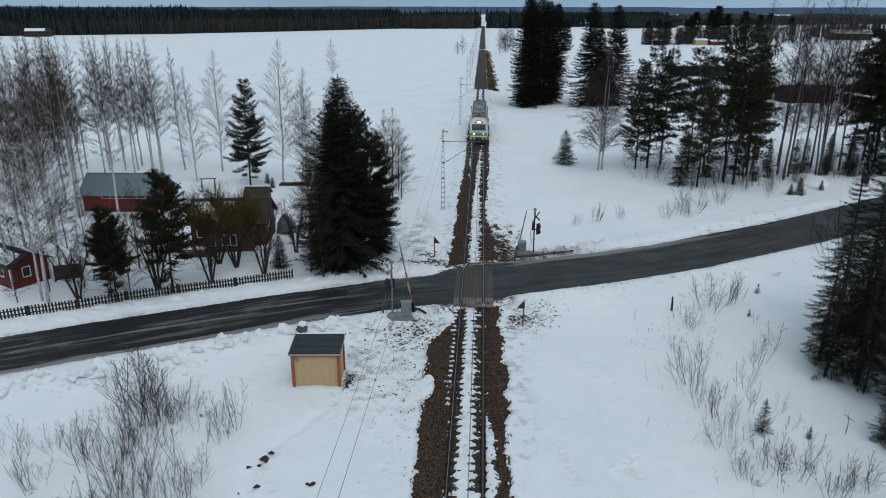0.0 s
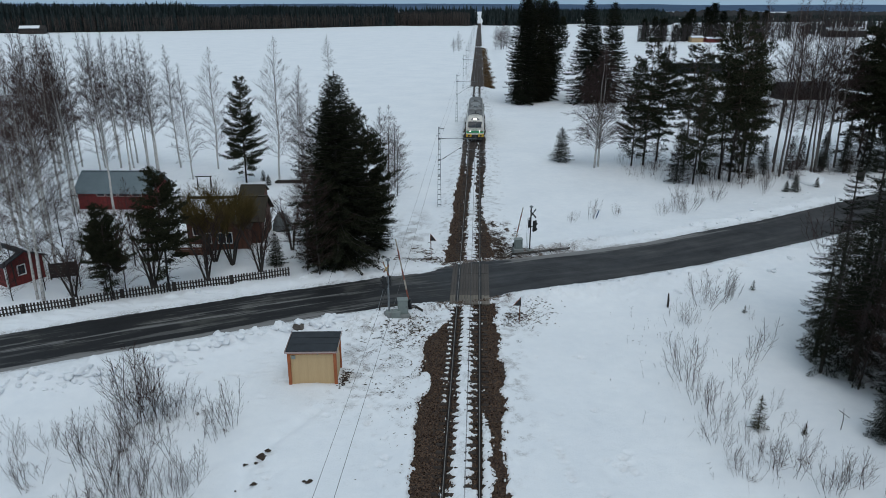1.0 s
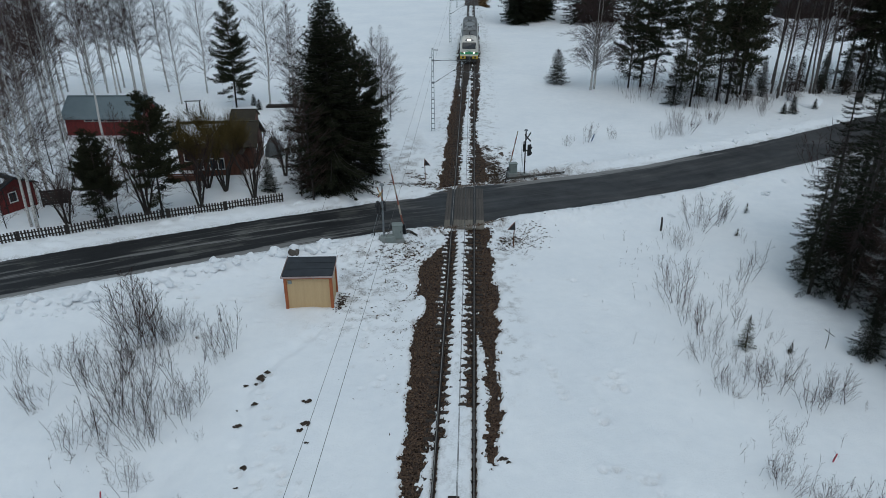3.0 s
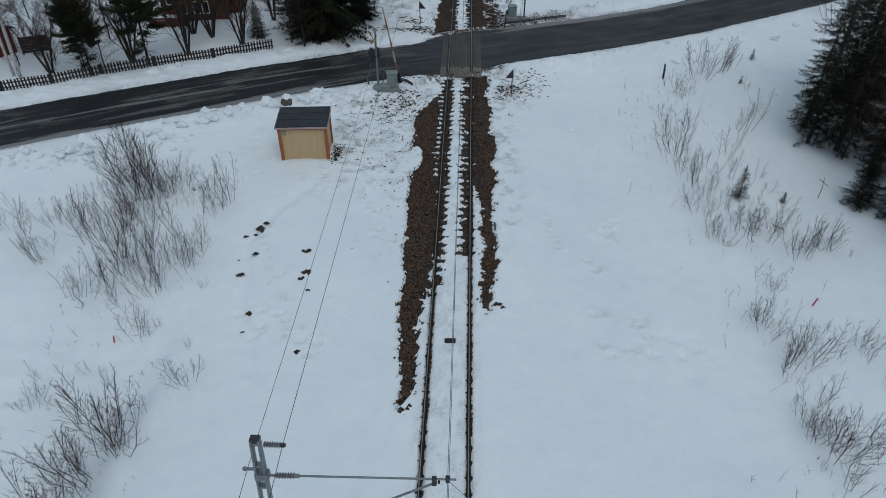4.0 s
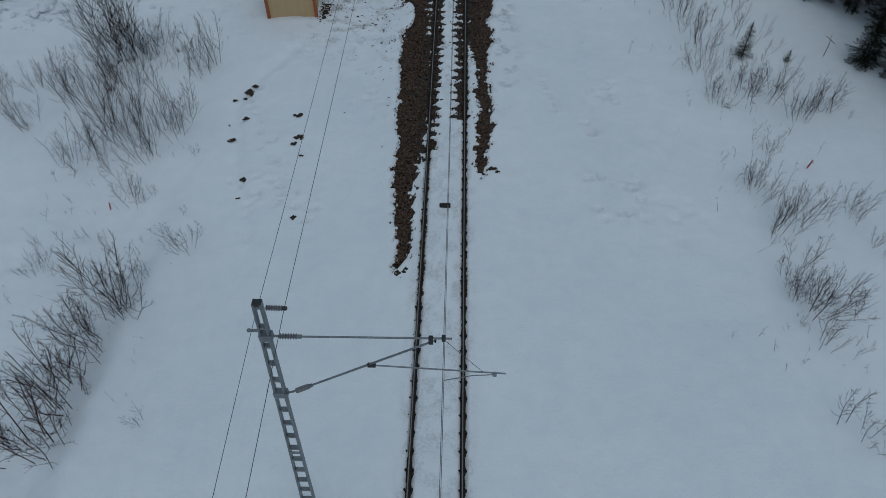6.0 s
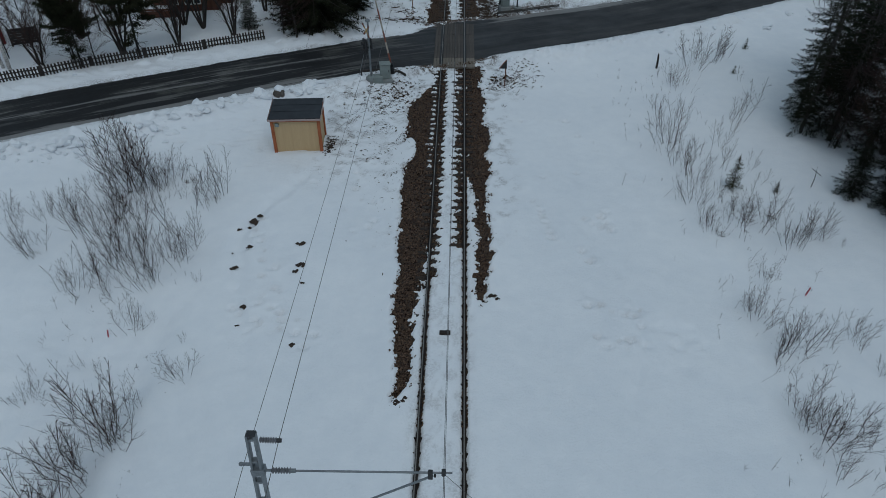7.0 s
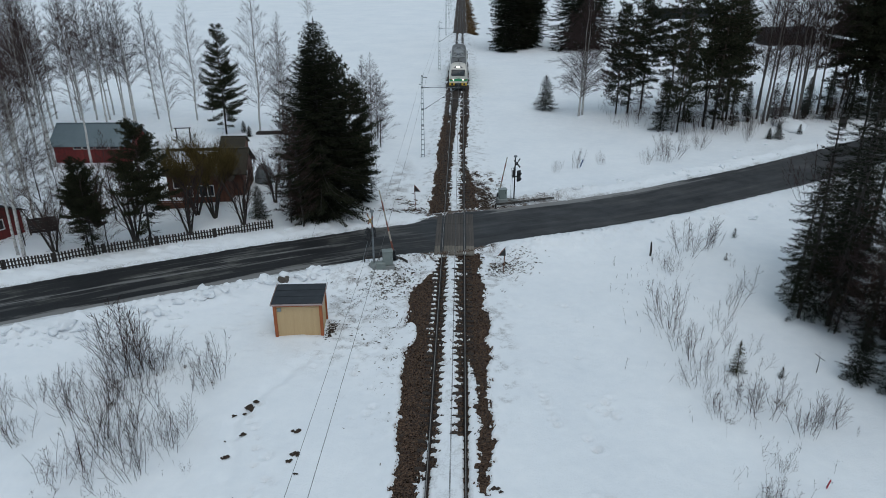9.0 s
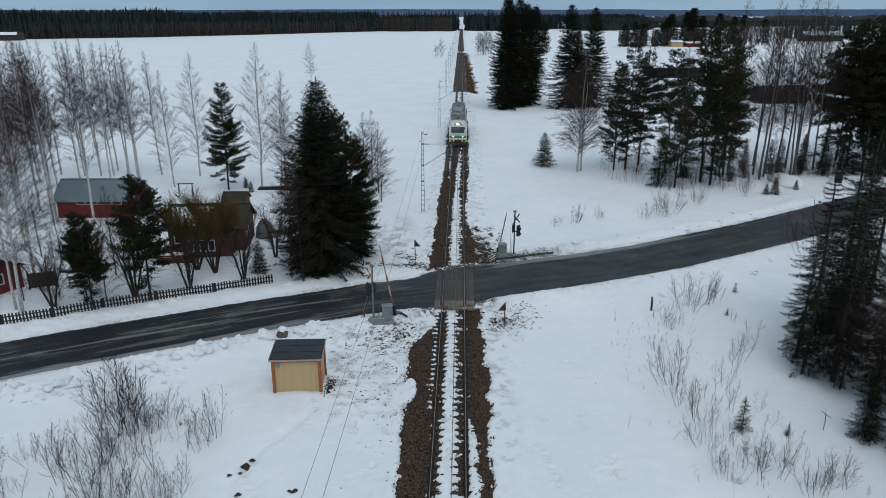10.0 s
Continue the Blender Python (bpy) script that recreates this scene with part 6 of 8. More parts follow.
relay_hut()
soil = Geo()
ru = random.Random(44)
for k in range(260):
    x, y = ru.gauss(-6.9, 0.14), ru.gauss(34.7, 0.45)
    soil.add(OCTA * ru.uniform(0.015, 0.05) * np.array((1.6, 1.2, 0.7)) + (x, y, land(x, y) + 0.01), OCTF)
tagged(new("soil_clods", soil.mesh("soil_clods", SOIL)), "thawed dark soil and grass beside the hut", "soil", kind="stuff")

# dark holes and clods in the snow
def clod(x, y, s, seed):
    rnd = random.Random(seed)
    g = Geo()
    for k in range(9):
        a, r = rnd.random() * 6.28, rnd.random() * s
        g.add(OCTA * (s * rnd.uniform(0.3, 0.6)) * np.array((1, 1, 0.55)) + (r * math.cos(a), r * math.sin(a) * 0.7, 0.02), OCTF)
    ob = tagged(new("soil_clod", g.mesh("soil_clod", SOIL)), "dark brown clod of earth lying on the snow", "clod", "clods on the snow")
    ob.matrix_basis = pose(x, y, land(x, y))
    return ob


for i, (x, y, s) in enumerate([(-6.9, 25.45, 0.16), (-6.6, 23.9, 0.15), (-6.75, 23.5, 0.10), (-6.1, 19.0, 0.10), (-6.35, 22.7, 0.07), (-8.5, 21.2, 0.13), (-9.55, 27.3, 0.20), (-9.3, 27.7, 0.12), (-9.75, 26.9, 0.10), (-10.1, 26.6, 0.09), (-9.2, 25.25, 0.13), (-9.6, 23.9, 0.11), (-9.7, 23.7, 0.08), (-10.0, 24.9, 0.05), (-8.6, 20.2, 0.05), (-1.55, 16.0, 0.13), (-1.35, 16.2, 0.06), (2.0, 21.75, 0.12), (2.2, 21.6, 0.07)]):
    clod(x, y, 1.6 * s, 200 + i)

# ---- overhead line ----
NEAR_MAST = 7.34
MAST_YS = [70.9, 128.1, 183, 222, 262, 310, 370, 440, 520]


def insulator(name, p, q, parent, r=0.075, discs=8):
    p, q = Vector(p), Vector(q)
    pts, rad = [], []
    for k in range(discs * 2 + 1):
        t = k / (discs * 2)
        pts.append(p.lerp(q, t))
        rad.append(r if k % 2 else r * 0.45)
    part(name, Geo().tube(pts, rad, 10), INSULATOR, parent, "ribbed grey insulator")


def mast(x, y, H, lean, zt, zb, zr, reach):
    """A ladder mast H high; zt, zb, zr: heights of the top tube, the strut's foot and the registration tube; reach: the wire's distance."""
    ob = thing("catenary_mast", "galvanised ladder-like catenary mast with a cantilever arm", "mast", "catenary masts along the line", m=pose(x, y, -0.45))

    def mx(z):
        return lean * z / H

    def half(z):
        return 0.18 - 0.11 * z / H

    for s in (-1, 1):
        g = Geo()
        vs = []
        for z in (-0.3, H):
            c, w = mx(z), half(z)
            vs += [(c + s * w - 0.02, -0.065, z), (c + s * w + 0.02, -0.065, z), (c + s * w + 0.02, 0.065, z), (c + s * w - 0.02, 0.065, z)]
        g.add(vs, [(3, 2, 1, 0), (4, 5, 6, 7), (0, 1, 5, 4), (1, 2, 6, 5), (2, 3, 7, 6), (3, 0, 4, 7)])
        part("mast_leg", g, STEEL, ob)
    n = 15
    for k in range(n + 1):
        z = 0.30 + (H - 0.42) * (k / n)
        c, w = mx(z), half(z) - 0.03
        part("rung", Geo().box(c - w, c + w, -0.055, 0.055, z - 0.03, z + 0.03, 0.005), STEEL, ob)
    for z in (zt, zb):
        part("bracket_plate", Geo().box(mx(z) - half(z) - 0.03, mx(z) + half(z) + 0.06, -0.085, 0.085, z - 0.09, z + 0.09, 0.008), STEEL, ob)
    part("footing", Geo().box(-0.30, 0.30, -0.2, 0.2, -0.35, 0.06, 0.03), CONCRETE, ob)
    part("mast_cap", Geo().box(lean - 0.085, lean + 0.085, -0.068, 0.068, H - 0.01, H + 0.02, 0.006), STEEL_DARK, ob)
    part("number_plate", Geo().box(mx(0.4 * H) - 0.13, mx(0.4 * H) + 0.13, -0.085, -0.07, 0.4 * H - 0.06, 0.4 * H + 0.06, 0.004), INSULATOR, ob)
    zf = H - 0.16
    insulator("feeder_insulator", (lean + 0.13, 0, zf), (lean + 0.44, 0, zf - 0.01), ob, 0.062, 7)
    part("feeder_clamp", Geo().turned([(0.035, -0.05), (0.045, 0.0), (0.035, 0.05)], 8, (lean + 0.47, 0, zf - 0.01), "x"), STEEL_DARK, ob)
    c = mx(zt)
    insulator("tube_insulator", (c + 0.26, 0, zt), (c + 0.62, 0, zt), ob, 0.065, 7)
    part("top_tube", Geo().tube([(c + 0.12, 0, zt), (c + 0.28, 0, zt)], 0.026, 8).tube([(c + 0.6, 0, zt), (c + 0.7, 0, zt)], 0.042, 8).tube([(c + 0.66, 0, zt), (reach + 0.16, 0, zt + 0.03)], 0.021, 8), STEEL, ob)
    b = mx(zb)
    tip = Vector((reach - 0.2, 0, zt - 0.07))
    foot = Vector((b + 0.2, 0, zb))
    insulator("strut_insulator", foot.lerp(tip, 0.05), foot.lerp(tip, 0.15), ob, 0.065, 6)
    part("strut", Geo().tube([(b + 0.1, 0, zb - 0.02), foot.lerp(tip, 0.055)], 0.024, 8).tube([foot.lerp(tip, 0.14), foot.lerp(tip, 0.17)], 0.042, 8).tube([foot.lerp(tip, 0.16), tip], 0.023, 8), STEEL, ob)
    part("strut_clamp", Geo().box(reach - 0.29, reach - 0.2, -0.05, 0.05, zt - 0.13, zt + 0.06, 0.01).turned([(0.03, -0.02), (0.045, 0), (0.03, 0.02)], 8, (reach - 0.16, 0, zt - 0.06), "x"), STEEL_DARK, ob)
    a = foot.lerp(tip, 0.58)
    part("registration_tube", Geo().tube([(a.x, 0, a.z), (a.x + 0.15, 0, a.z - 0.03), (reach + 1.27, 0, zr)], 0.017, 8), STEEL, ob)
    part("registration_clamp", Geo().box(a.x - 0.03, a.x + 0.14, -0.035, 0.035, a.z - 0.07, a.z + 0.03, 0.01), STEEL_DARK, ob)
    part("steady_arm", Geo().tube([(reach + 1.05, 0, zr - 0.05), (reach + 0.6, 0, zr - 0.10), (reach, 0, zr - 0.32)], 0.011, 6).box(reach + 1.0, reach + 1.08, -0.03, 0.03, zr - 0.09, zr + 0.02, 0.006), STEEL, ob)
    part("stay_wire", Geo().tube([(reach, 0, zt), (reach + 0.8, 0, zr + 0.04)], 0.005, 4), WIRE, ob)
    part("messenger_clamp", Geo().box(reach - 0.04, reach + 0.04, -0.05, 0.05, zt - 0.03, zt + 0.10, 0.015), STEEL_DARK, ob)
    part("rear_bracket", Geo().box(mx(H - 0.9) - 0.28, mx(H - 0.9) - 0.1, -0.02, 0.02, H - 0.93, H - 0.87, 0.004).turned([(0.03, -0.03), (0.045, 0), (0.03, 0.03)], 8, (mx(H - 0.9) - 0.29, 0, H - 0.9), "y"), STEEL, ob)
    return ob


mast(-3.586, NEAR_MAST, 10.15, 0.5, 9.07, 6.87, 7.86, 3.87)
far_mast = mast(-3.5, MAST_YS[0], 8.5, 0.0, 7.32, 5.1, 6.0, 3.7)
for y in MAST_YS[1:]:
    copy_thing(far_mast, pose(-3.5, y, -0.45))


def overhead_wire(name, label, near, far, sag, r, zig=0.0):
    """A wire from support to support; near and far: its (x, z) at the close mast and at the others."""
    ob = thing(name, label, "wire", "overhead wires")
    g = Geo()
    supports = [(-55.0, *near), (NEAR_MAST, *near)] + [(y, *far) for y in MAST_YS]
    n = 20
    for k, ((y0, x0, z0), (y1, x1, z1)) in enumerate(zip(supports[:-1], supports[1:])):
        s = zig if k % 2 else -zig
        g.tube([(x0 + (x1 - x0) * q / n + s * (1 - 2 * q / n), y0 + (y1 - y0) * q / n, z0 + (z1 - z0) * q / n - 4 * sag * (q / n) * (1 - q / n)) for q in range(n + 1)], r, 5, False)
    part("wire", g, WIRE, ob)
    return ob


overhead_wire("feeder_wire", "thin grey feeder wire strung along the mast tops", (-2.62, 9.52), (-3.03, 7.88), 0.6, 0.0065)
overhead_wire("return_wire", "thin grey return wire strung behind the masts", (-3.37, 8.8), (-3.79, 7.15), 0.6, 0.006)
overhead_wire("messenger_wire", "thin overhead messenger wire above the track", (0.285, 8.66), (0.2, 6.9), 0.7, 0.006)
overhead_wire("contact_wire", "thin overhead contact wire above the track", (0.285, 7.09), (0.2, 5.23), 0.03, 0.0065)
for y in (13.5, 23, 33, 43, 53, 63):
    q = (y - NEAR_MAST) / (MAST_YS[0] - NEAR_MAST)
    x, zt, zc = 0.285 - 0.085 * q, 8.66 - 1.76 * q - 2.8 * q * (1 - q), 7.09 - 1.86 * q - 0.12 * q * (1 - q)
    tagged(new("dropper", Geo().tube([(x, y, zc), (x, y, zt)], 0.004, 4).mesh("dropper", WIRE)), "thin vertical dropper between the overhead wires", "wire", "droppers")

# ---- level crossing ----
def signal_barrier(name, label, x, y, turn, up, off):
    """A crossing post with cross sign, lamps and bell, on its concrete foot."""
    ob = thing(name, label, "signal", "crossing signals", m=pose(x, y, land(x, y), 0, 0, turn))
    part("foot", Geo().box(-0.28, 0.28, -0.28, 0.28, -0.3, 0.12, 0.03), CONCRETE, ob)
    part("post", Geo().tube([(0, 0, 0), (0, 0, 3.75)], 0.055, 10), STEEL if up else STEEL_DARK, ob)
    part("bell", Geo().turned([(0.06, 3.75), (0.16, 3.80), (0.15, 3.88), (0.05, 3.95)], 12), STEEL, ob)
    for s in (-1, 1):
        part("cross_arm", Geo().box(-0.5, 0.5, -0.02, 0.0, -0.06, 0.06, 0.01, m=pose(0.35 * off, -0.07 - 0.02 * s, 3.2, 0, 45 * s, 0)), SIGNAL_YELLOW if up else STEEL_DARK, ob)
        for x0 in (-0.52, 0.28):
            part("cross_edge", Geo().box(x0, x0 + 0.24, -0.03, -0.02, -0.062, 0.062, 0.0, m=pose(0.35 * off, -0.07 - 0.02 * s, 3.2, 0, 45 * s, 0)), SIGNAL_RED if up else STEEL_DARK, ob)
    head = part("signal_head", Geo().box(off - 0.2, off + 0.2, -0.2, -0.06, 1.65, 2.6, 0.04).box(min(0, off), max(0, off), -0.06, 0.02, 2.05, 2.13), BLACK, ob)
    for z in (1.9, 2.35):
        part("lamp_hood", Geo().turned([(0.11, -0.36), (0.12, -0.16), (0.02, -0.155)], 12, (off, 0, z), "y"), BLACK, head)
    part("rear_head", Geo().box(-0.18, 0.18, 0.06, 0.16, 2.0, 2.7, 0.04), BLACK, ob)
    if up:
        part("base_block", Geo().box(-0.22, 0.75, -0.26, 0.26, -0.3, 0.2, 0.04, m=pose(0, 0, 0, 0, 0, -turn + 12)), CABINET_GREY, ob, "long grey-green metal base")
        for foot in ((-0.95, -0.35), (0.9, -0.55)):
            part("stay", Geo().tube([(0, 0, 3.0), (foot[0], foot[1], 0.0)], 0.016, 6), STEEL, ob, "thin pale stay rod")
    part("ladder", Geo().tube([(-0.32, 0.1, 0.05), (-0.32, 0.1, 2.9)], 0.012, 5).tube([(-0.16, 0.1, 0.05), (-0.16, 0.1, 2.9)], 0.012, 5), STEEL, ob)
    return ob


def cabinet(name, label, x, y, turn, w=0.75, d=0.5, h=1.3):
    ob = thing(name, label, "cabinet", "crossing cabinets", m=pose(x, y, land(x, y), 0, 0, turn))
    part("plinth", Geo().box(-w / 2 - 0.12, w / 2 + 0.12, -d / 2 - 0.12, d / 2 + 0.12, -0.3, 0.22, 0.03), CONCRETE, ob)
    body = part("body", Geo().box(-w / 2, w / 2, -d / 2, d / 2, 0.22, h, 0.02), CABINET_GREY, ob)
    part("lid", Geo().box(-w / 2 - 0.04, w / 2 + 0.04, -d / 2 - 0.05, d / 2 + 0.05, h, h + 0.06, 0.02), CABINET_GREY, ob)
    part("door", Geo().box(-w / 2 + 0.05, w / 2 - 0.05, -d / 2 - 0.02, -d / 2, 0.3, h - 0.08, 0.008), CABINET_GREY, ob)
    part("handle", Geo().box(w / 2 - 0.14, w / 2 - 0.11, -d / 2 - 0.05, -d / 2 - 0.02, 0.7, 0.85, 0.006), STEEL_DARK, ob)
    return ob


def boom(name, label, x, y, z, to, length):
    """A barrier boom in yellow and red bands, raised on its pivot."""
    ob = thing(name, label, "barrier", "crossing barriers", m=look((x, y, z), to) @ pose(0, 0, 0, -90, 0, 0))
    part("pivot", Geo().turned([(0.16, -0.12), (0.18, 0.0), (0.16, 0.12)], 12, (0, 0, 0), "x"), STEEL_DARK, ob)
    n = 6
    for k in range(n):
        a, b = 0.1 + k * length / n, 0.1 + (k + 1) * length / n
        part("boom_band", Geo().box(-0.03, 0.03, a, b, -0.055 + 0.02 * k / n, 0.055 - 0.02 * k / n, 0.008), BOOM_PALE if k % 2 else SIGNAL_RED, ob)
    part("counterweight", Geo().box(-0.09, 0.09, -0.6, -0.1, -0.12, 0.12, 0.02), STEEL_DARK, ob)
    return ob


signal_barrier("crossing_signal", "grey crossing light post with yellow cross and black lamps", -5.26, 42.1, -52, True, -0.32)
signal_barrier("crossing_signal", "dark crossing light post with cross and black lamps", 5.0, 55.6, 42, False, 0.34)
cabinet("relay_cabinet", "grey-green metal equipment cabinet on a concrete plinth", -4.38, 42.4, 10, 0.66, 0.48, 1.2)
cabinet("relay_cabinet", "dark grey metal equipment cabinet beside the crossing", 4.02, 55.35, 10, 0.62, 0.5, 1.0)
boom("crossing_barrier", "raised red and yellow crossing barrier boom", -4.0, 42.75, land(-4.0, 42.75) + 0.6, (-4.62, 42.9, 4.2), 4.3)
boom("crossing_barrier", "raised red and yellow crossing barrier boom", 3.72, 55.8, land(3.72, 55.8) + 0.6, (4.25, 55.9, 3.4), 3.2)


RAIL_GUARD = surface("dull_guard_rail", (0.035, 0.030, 0.026), (0.085, 0.075, 0.066), 0.6, 0.4, 2, 20)


def guard_rail(name, label, pts):
    ob = thing(name, label, "guard rail", "guard rails")
    g = Geo()
    z0, z1 = land(*pts[0]) + 0.36, land(*pts[-1]) + 0.30
    zz = [z0 + (z1 - z0) * i / (len(pts) - 1) for i in range(len(pts))]
    for dz in (0, -0.1):
        g.tube([(x, y, z + dz) for (x, y), z in zip(pts, zz)], 0.045, 8)
    part("rail_beam", g, RAIL_GUARD, ob)
    for (x, y), z in zip(pts[:-1], zz):
        part("rail_post", Geo().box(x - 0.05, x + 0.05, y + 0.04, y + 0.12, z - 1.0, z - 0.02, 0.01), STEEL_DARK, ob)


guard_rail("guard_rail", "low dull brown guard rail between road and cabinet", [(3.4, 54.3), (5.0, 55.0), (6.8, 55.85), (8.5, 56.6)])
guard_rail("guard_rail", "low dull brown guard rail between road and cabinet", [(-6.0, 42.7), (-4.8, 43.3), (-3.6, 43.5), (-3.1, 43.2)])


def marker(x, y, turn, name="whistle_marker"):
    ob = thing(name, "dark triangular plate on a thin rusty post", "sign", "line markers", m=pose(x, y, land(x, y), 0, 0, turn))
    part("post", Geo().tube([(0, 0, -0.3), (0.03, 0, 1.75)], 0.035, 8), surface_rust, ob)
    part("plate", Geo().add([(-0.42, -0.05, 1.25), (0.10, -0.05, 1.25), (0.06, -0.05, 1.85), (-0.42, -0.03, 1.25), (0.10, -0.03, 1.25), (0.06, -0.03, 1.85)], [(0, 1, 2), (5, 4, 3), (0, 3, 4, 1), (1, 4, 5, 2), (2, 5, 3, 0)]), BLACK, ob, "black triangular plate")
    part("plate_edge", Geo().tube([(-0.42, -0.05, 1.25), (0.06, -0.05, 1.85)], 0.025, 6), SIGNAL_RED, ob)
    return ob


surface_rust = surface("rusty_post", (0.09, 0.035, 0.02), (0.2, 0.08, 0.045), 0.8, 0.2, 3, 20)
marker(3.45, 42.6, 0)
marker(-3.35, 55.6, 180)

# boulder and lumps of old snow behind the hut
def lump(name, label, category, x, y, s, mat, seed, group=""):
    rnd = random.Random(seed)
    bm = bmesh.new()
    bmesh.ops.create_icosphere(bm, subdivisions=2, radius=1)
    for v in bm.verts:
        n = noise.noise(v.co * 1.3 + Vector((seed, 0, 0)))
        v.co = Vector((v.co.x * s[0], v.co.y * s[1], v.co.z * s[2])) * (1 + 0.35 * n)
    me = bpy.data.meshes.new(name)
    bm.to_mesh(me)
    bm.free()
    me.materials.append(mat)
    me.polygons.foreach_set("use_smooth", [True] * len(me.polygons))
    ob = tagged(new(name, me), label, category, group)
    ob.matrix_basis = pose(x, y, land(x, y) + s[2] * 0.2, 0, 0, rnd.uniform(0, 360))
    return ob


lump("boulder", "grey-brown boulder with a cap of snow beside the road", "boulder", -11.0, 40.4, (0.44, 0.38, 0.42), BOULDER, 3)
lump("snow_mound", "thin rounded cap of snow lying on the boulder", "snow mound", -11.0, 40.5, (0.37, 0.33, 0.16), SNOW, 7).location.z += 0.36
lump("snow_mound", "wide smooth mound of snow at the edge of the wood", "snow mound", 40.2, 84.0, (3.4, 1.9, 0.55), SNOW, 8)
tagged(new("marker_stake", Geo().tube([(0, 0, -0.3), (0.32, 0, 0.75)], 0.055, 6).mesh("marker_stake", BLUE_PLASTIC)), "short blue plastic stake leaning in the snow", "stake").matrix_basis = pose(12.5, 68.0, land(12.5, 68.0))
tagged(new("marker_stake", Geo().tube([(0, 0, -0.2), (0.10, 0.05, 0.38)], 0.028, 6).mesh("marker_stake", STAKE_RED)), "short red stake stuck in the snow", "stake").matrix_basis = pose(-14.14, 20.03, land(-14.14, 20.03))
tagged(new("dead_sapling", Geo().tube([(0, 0, -0.3), (0.03, 0, 0.55), (-0.05, 0, 1.25)], [0.022, 0.018, 0.008], 6).tube([(-0.28, 0, 1.15), (0.30, 0, 0.72)], 0.016, 5).mesh("dead_sapling", SPRUCE_BARK)), "thin broken dead sapling standing in the snow", "sapling").matrix_basis = pose(19.12, 31.13, land(19.12, 31.13))
tagged(new("marker_stake", Geo().tube([(0, 0, -0.2), (0.12, 0.02, 0.42)], 0.03, 6).mesh("marker_stake", STAKE_RED)), "short red stake with a dark tip stuck in the snow", "stake").matrix_basis = pose(15.6, 22.64, land(15.6, 22.64))
tagged(new("stump", Geo().tube([(0, 0, -0.3), (0.02, 0.02, 0.5), (-0.03, 0, 1.05)], [0.08, 0.075, 0.05], 8).mesh("stump", SPRUCE_BARK)), "thin dark broken stump standing in the snow", "stump").matrix_basis = pose(14.07, 45.6, land(14.07, 45.6))
rl = random.Random(12)
lump_meshes = []
for seed in (5, 9, 14, 21):
    bm = bmesh.new()
    bmesh.ops.create_icosphere(bm, subdivisions=2, radius=1)
    for v in bm.verts:
        n = noise.noise(v.co * 0.9 + Vector((seed, 0, 0))) + 0.5 * noise.noise(v.co * 2.3 + Vector((0, seed, 0)))
        v.co = Vector((v.co.x, v.co.y * 0.8, v.co.z * 0.7)) * (1 + 0.75 * n)
    lump_me = bpy.data.meshes.new("snow_lump")
    bm.to_mesh(lump_me)
    bm.free()
    lump_me.materials.append(SNOW)
    lump_me.polygons.foreach_set("use_smooth", [seed == 9] * len(lump_me.polygons))
    lump_meshes.append(lump_me)
# heaps thrown up by the plough below the road, and smaller crumbs along both edges
heaps = [(-25.4, 32.2), (-24.4, 33.0), (-23.1, 33.0), (-22.0, 33.6), (-21.2, 34.4), (-20.4, 34.0), (-19.4, 35.4), (-17.9, 35.8), (-17.0, 36.6), (-16.3, 37.2), (-15.4, 38.4), (-14.8, 39.0), (-13.2, 39.8), (-10.3, 40.8), (-9.2, 41.4), (-8.0, 42.0), (-28, 31), (-31, 29.5)]
for k in range(295):
    if k < 140:
        hx, hy = heaps[k % len(heaps)]
        x, y = hx + rl.gauss(0, 0.7), hy + rl.gauss(0, 0.42)
        r = 0.07 + 0.30 * rl.random() ** 1.7
    else:
        side = -1 if k < 222 else 1
        x = rl.uniform(-32, -5) if k % 4 == 0 else rl.uniform(8, 40)
        y = float(np.interp(x, ROAD[:, 0], ROAD[:, 1])) + side * (ROAD_HALF + 0.7 + 4.0 * rl.random() ** 1.8) * 1.15
        r = 0.05 + 0.20 * rl.random() ** 2.0
    ob = tagged(new("snow_lump", lump_meshes[k % 4]), "lump of ploughed old snow beside the road", "snow lump", "ploughed snow lumps")
    ob.matrix_basis = pose(x, y, land(x, y) + 0.15 * r, rl.uniform(-20, 20), rl.uniform(-20, 20), rl.uniform(0, 360)) @ Matrix.Diagonal((r * rl.uniform(0.9, 1.7), r * 1.1, r * rl.uniform(0.7, 1.1), 1))


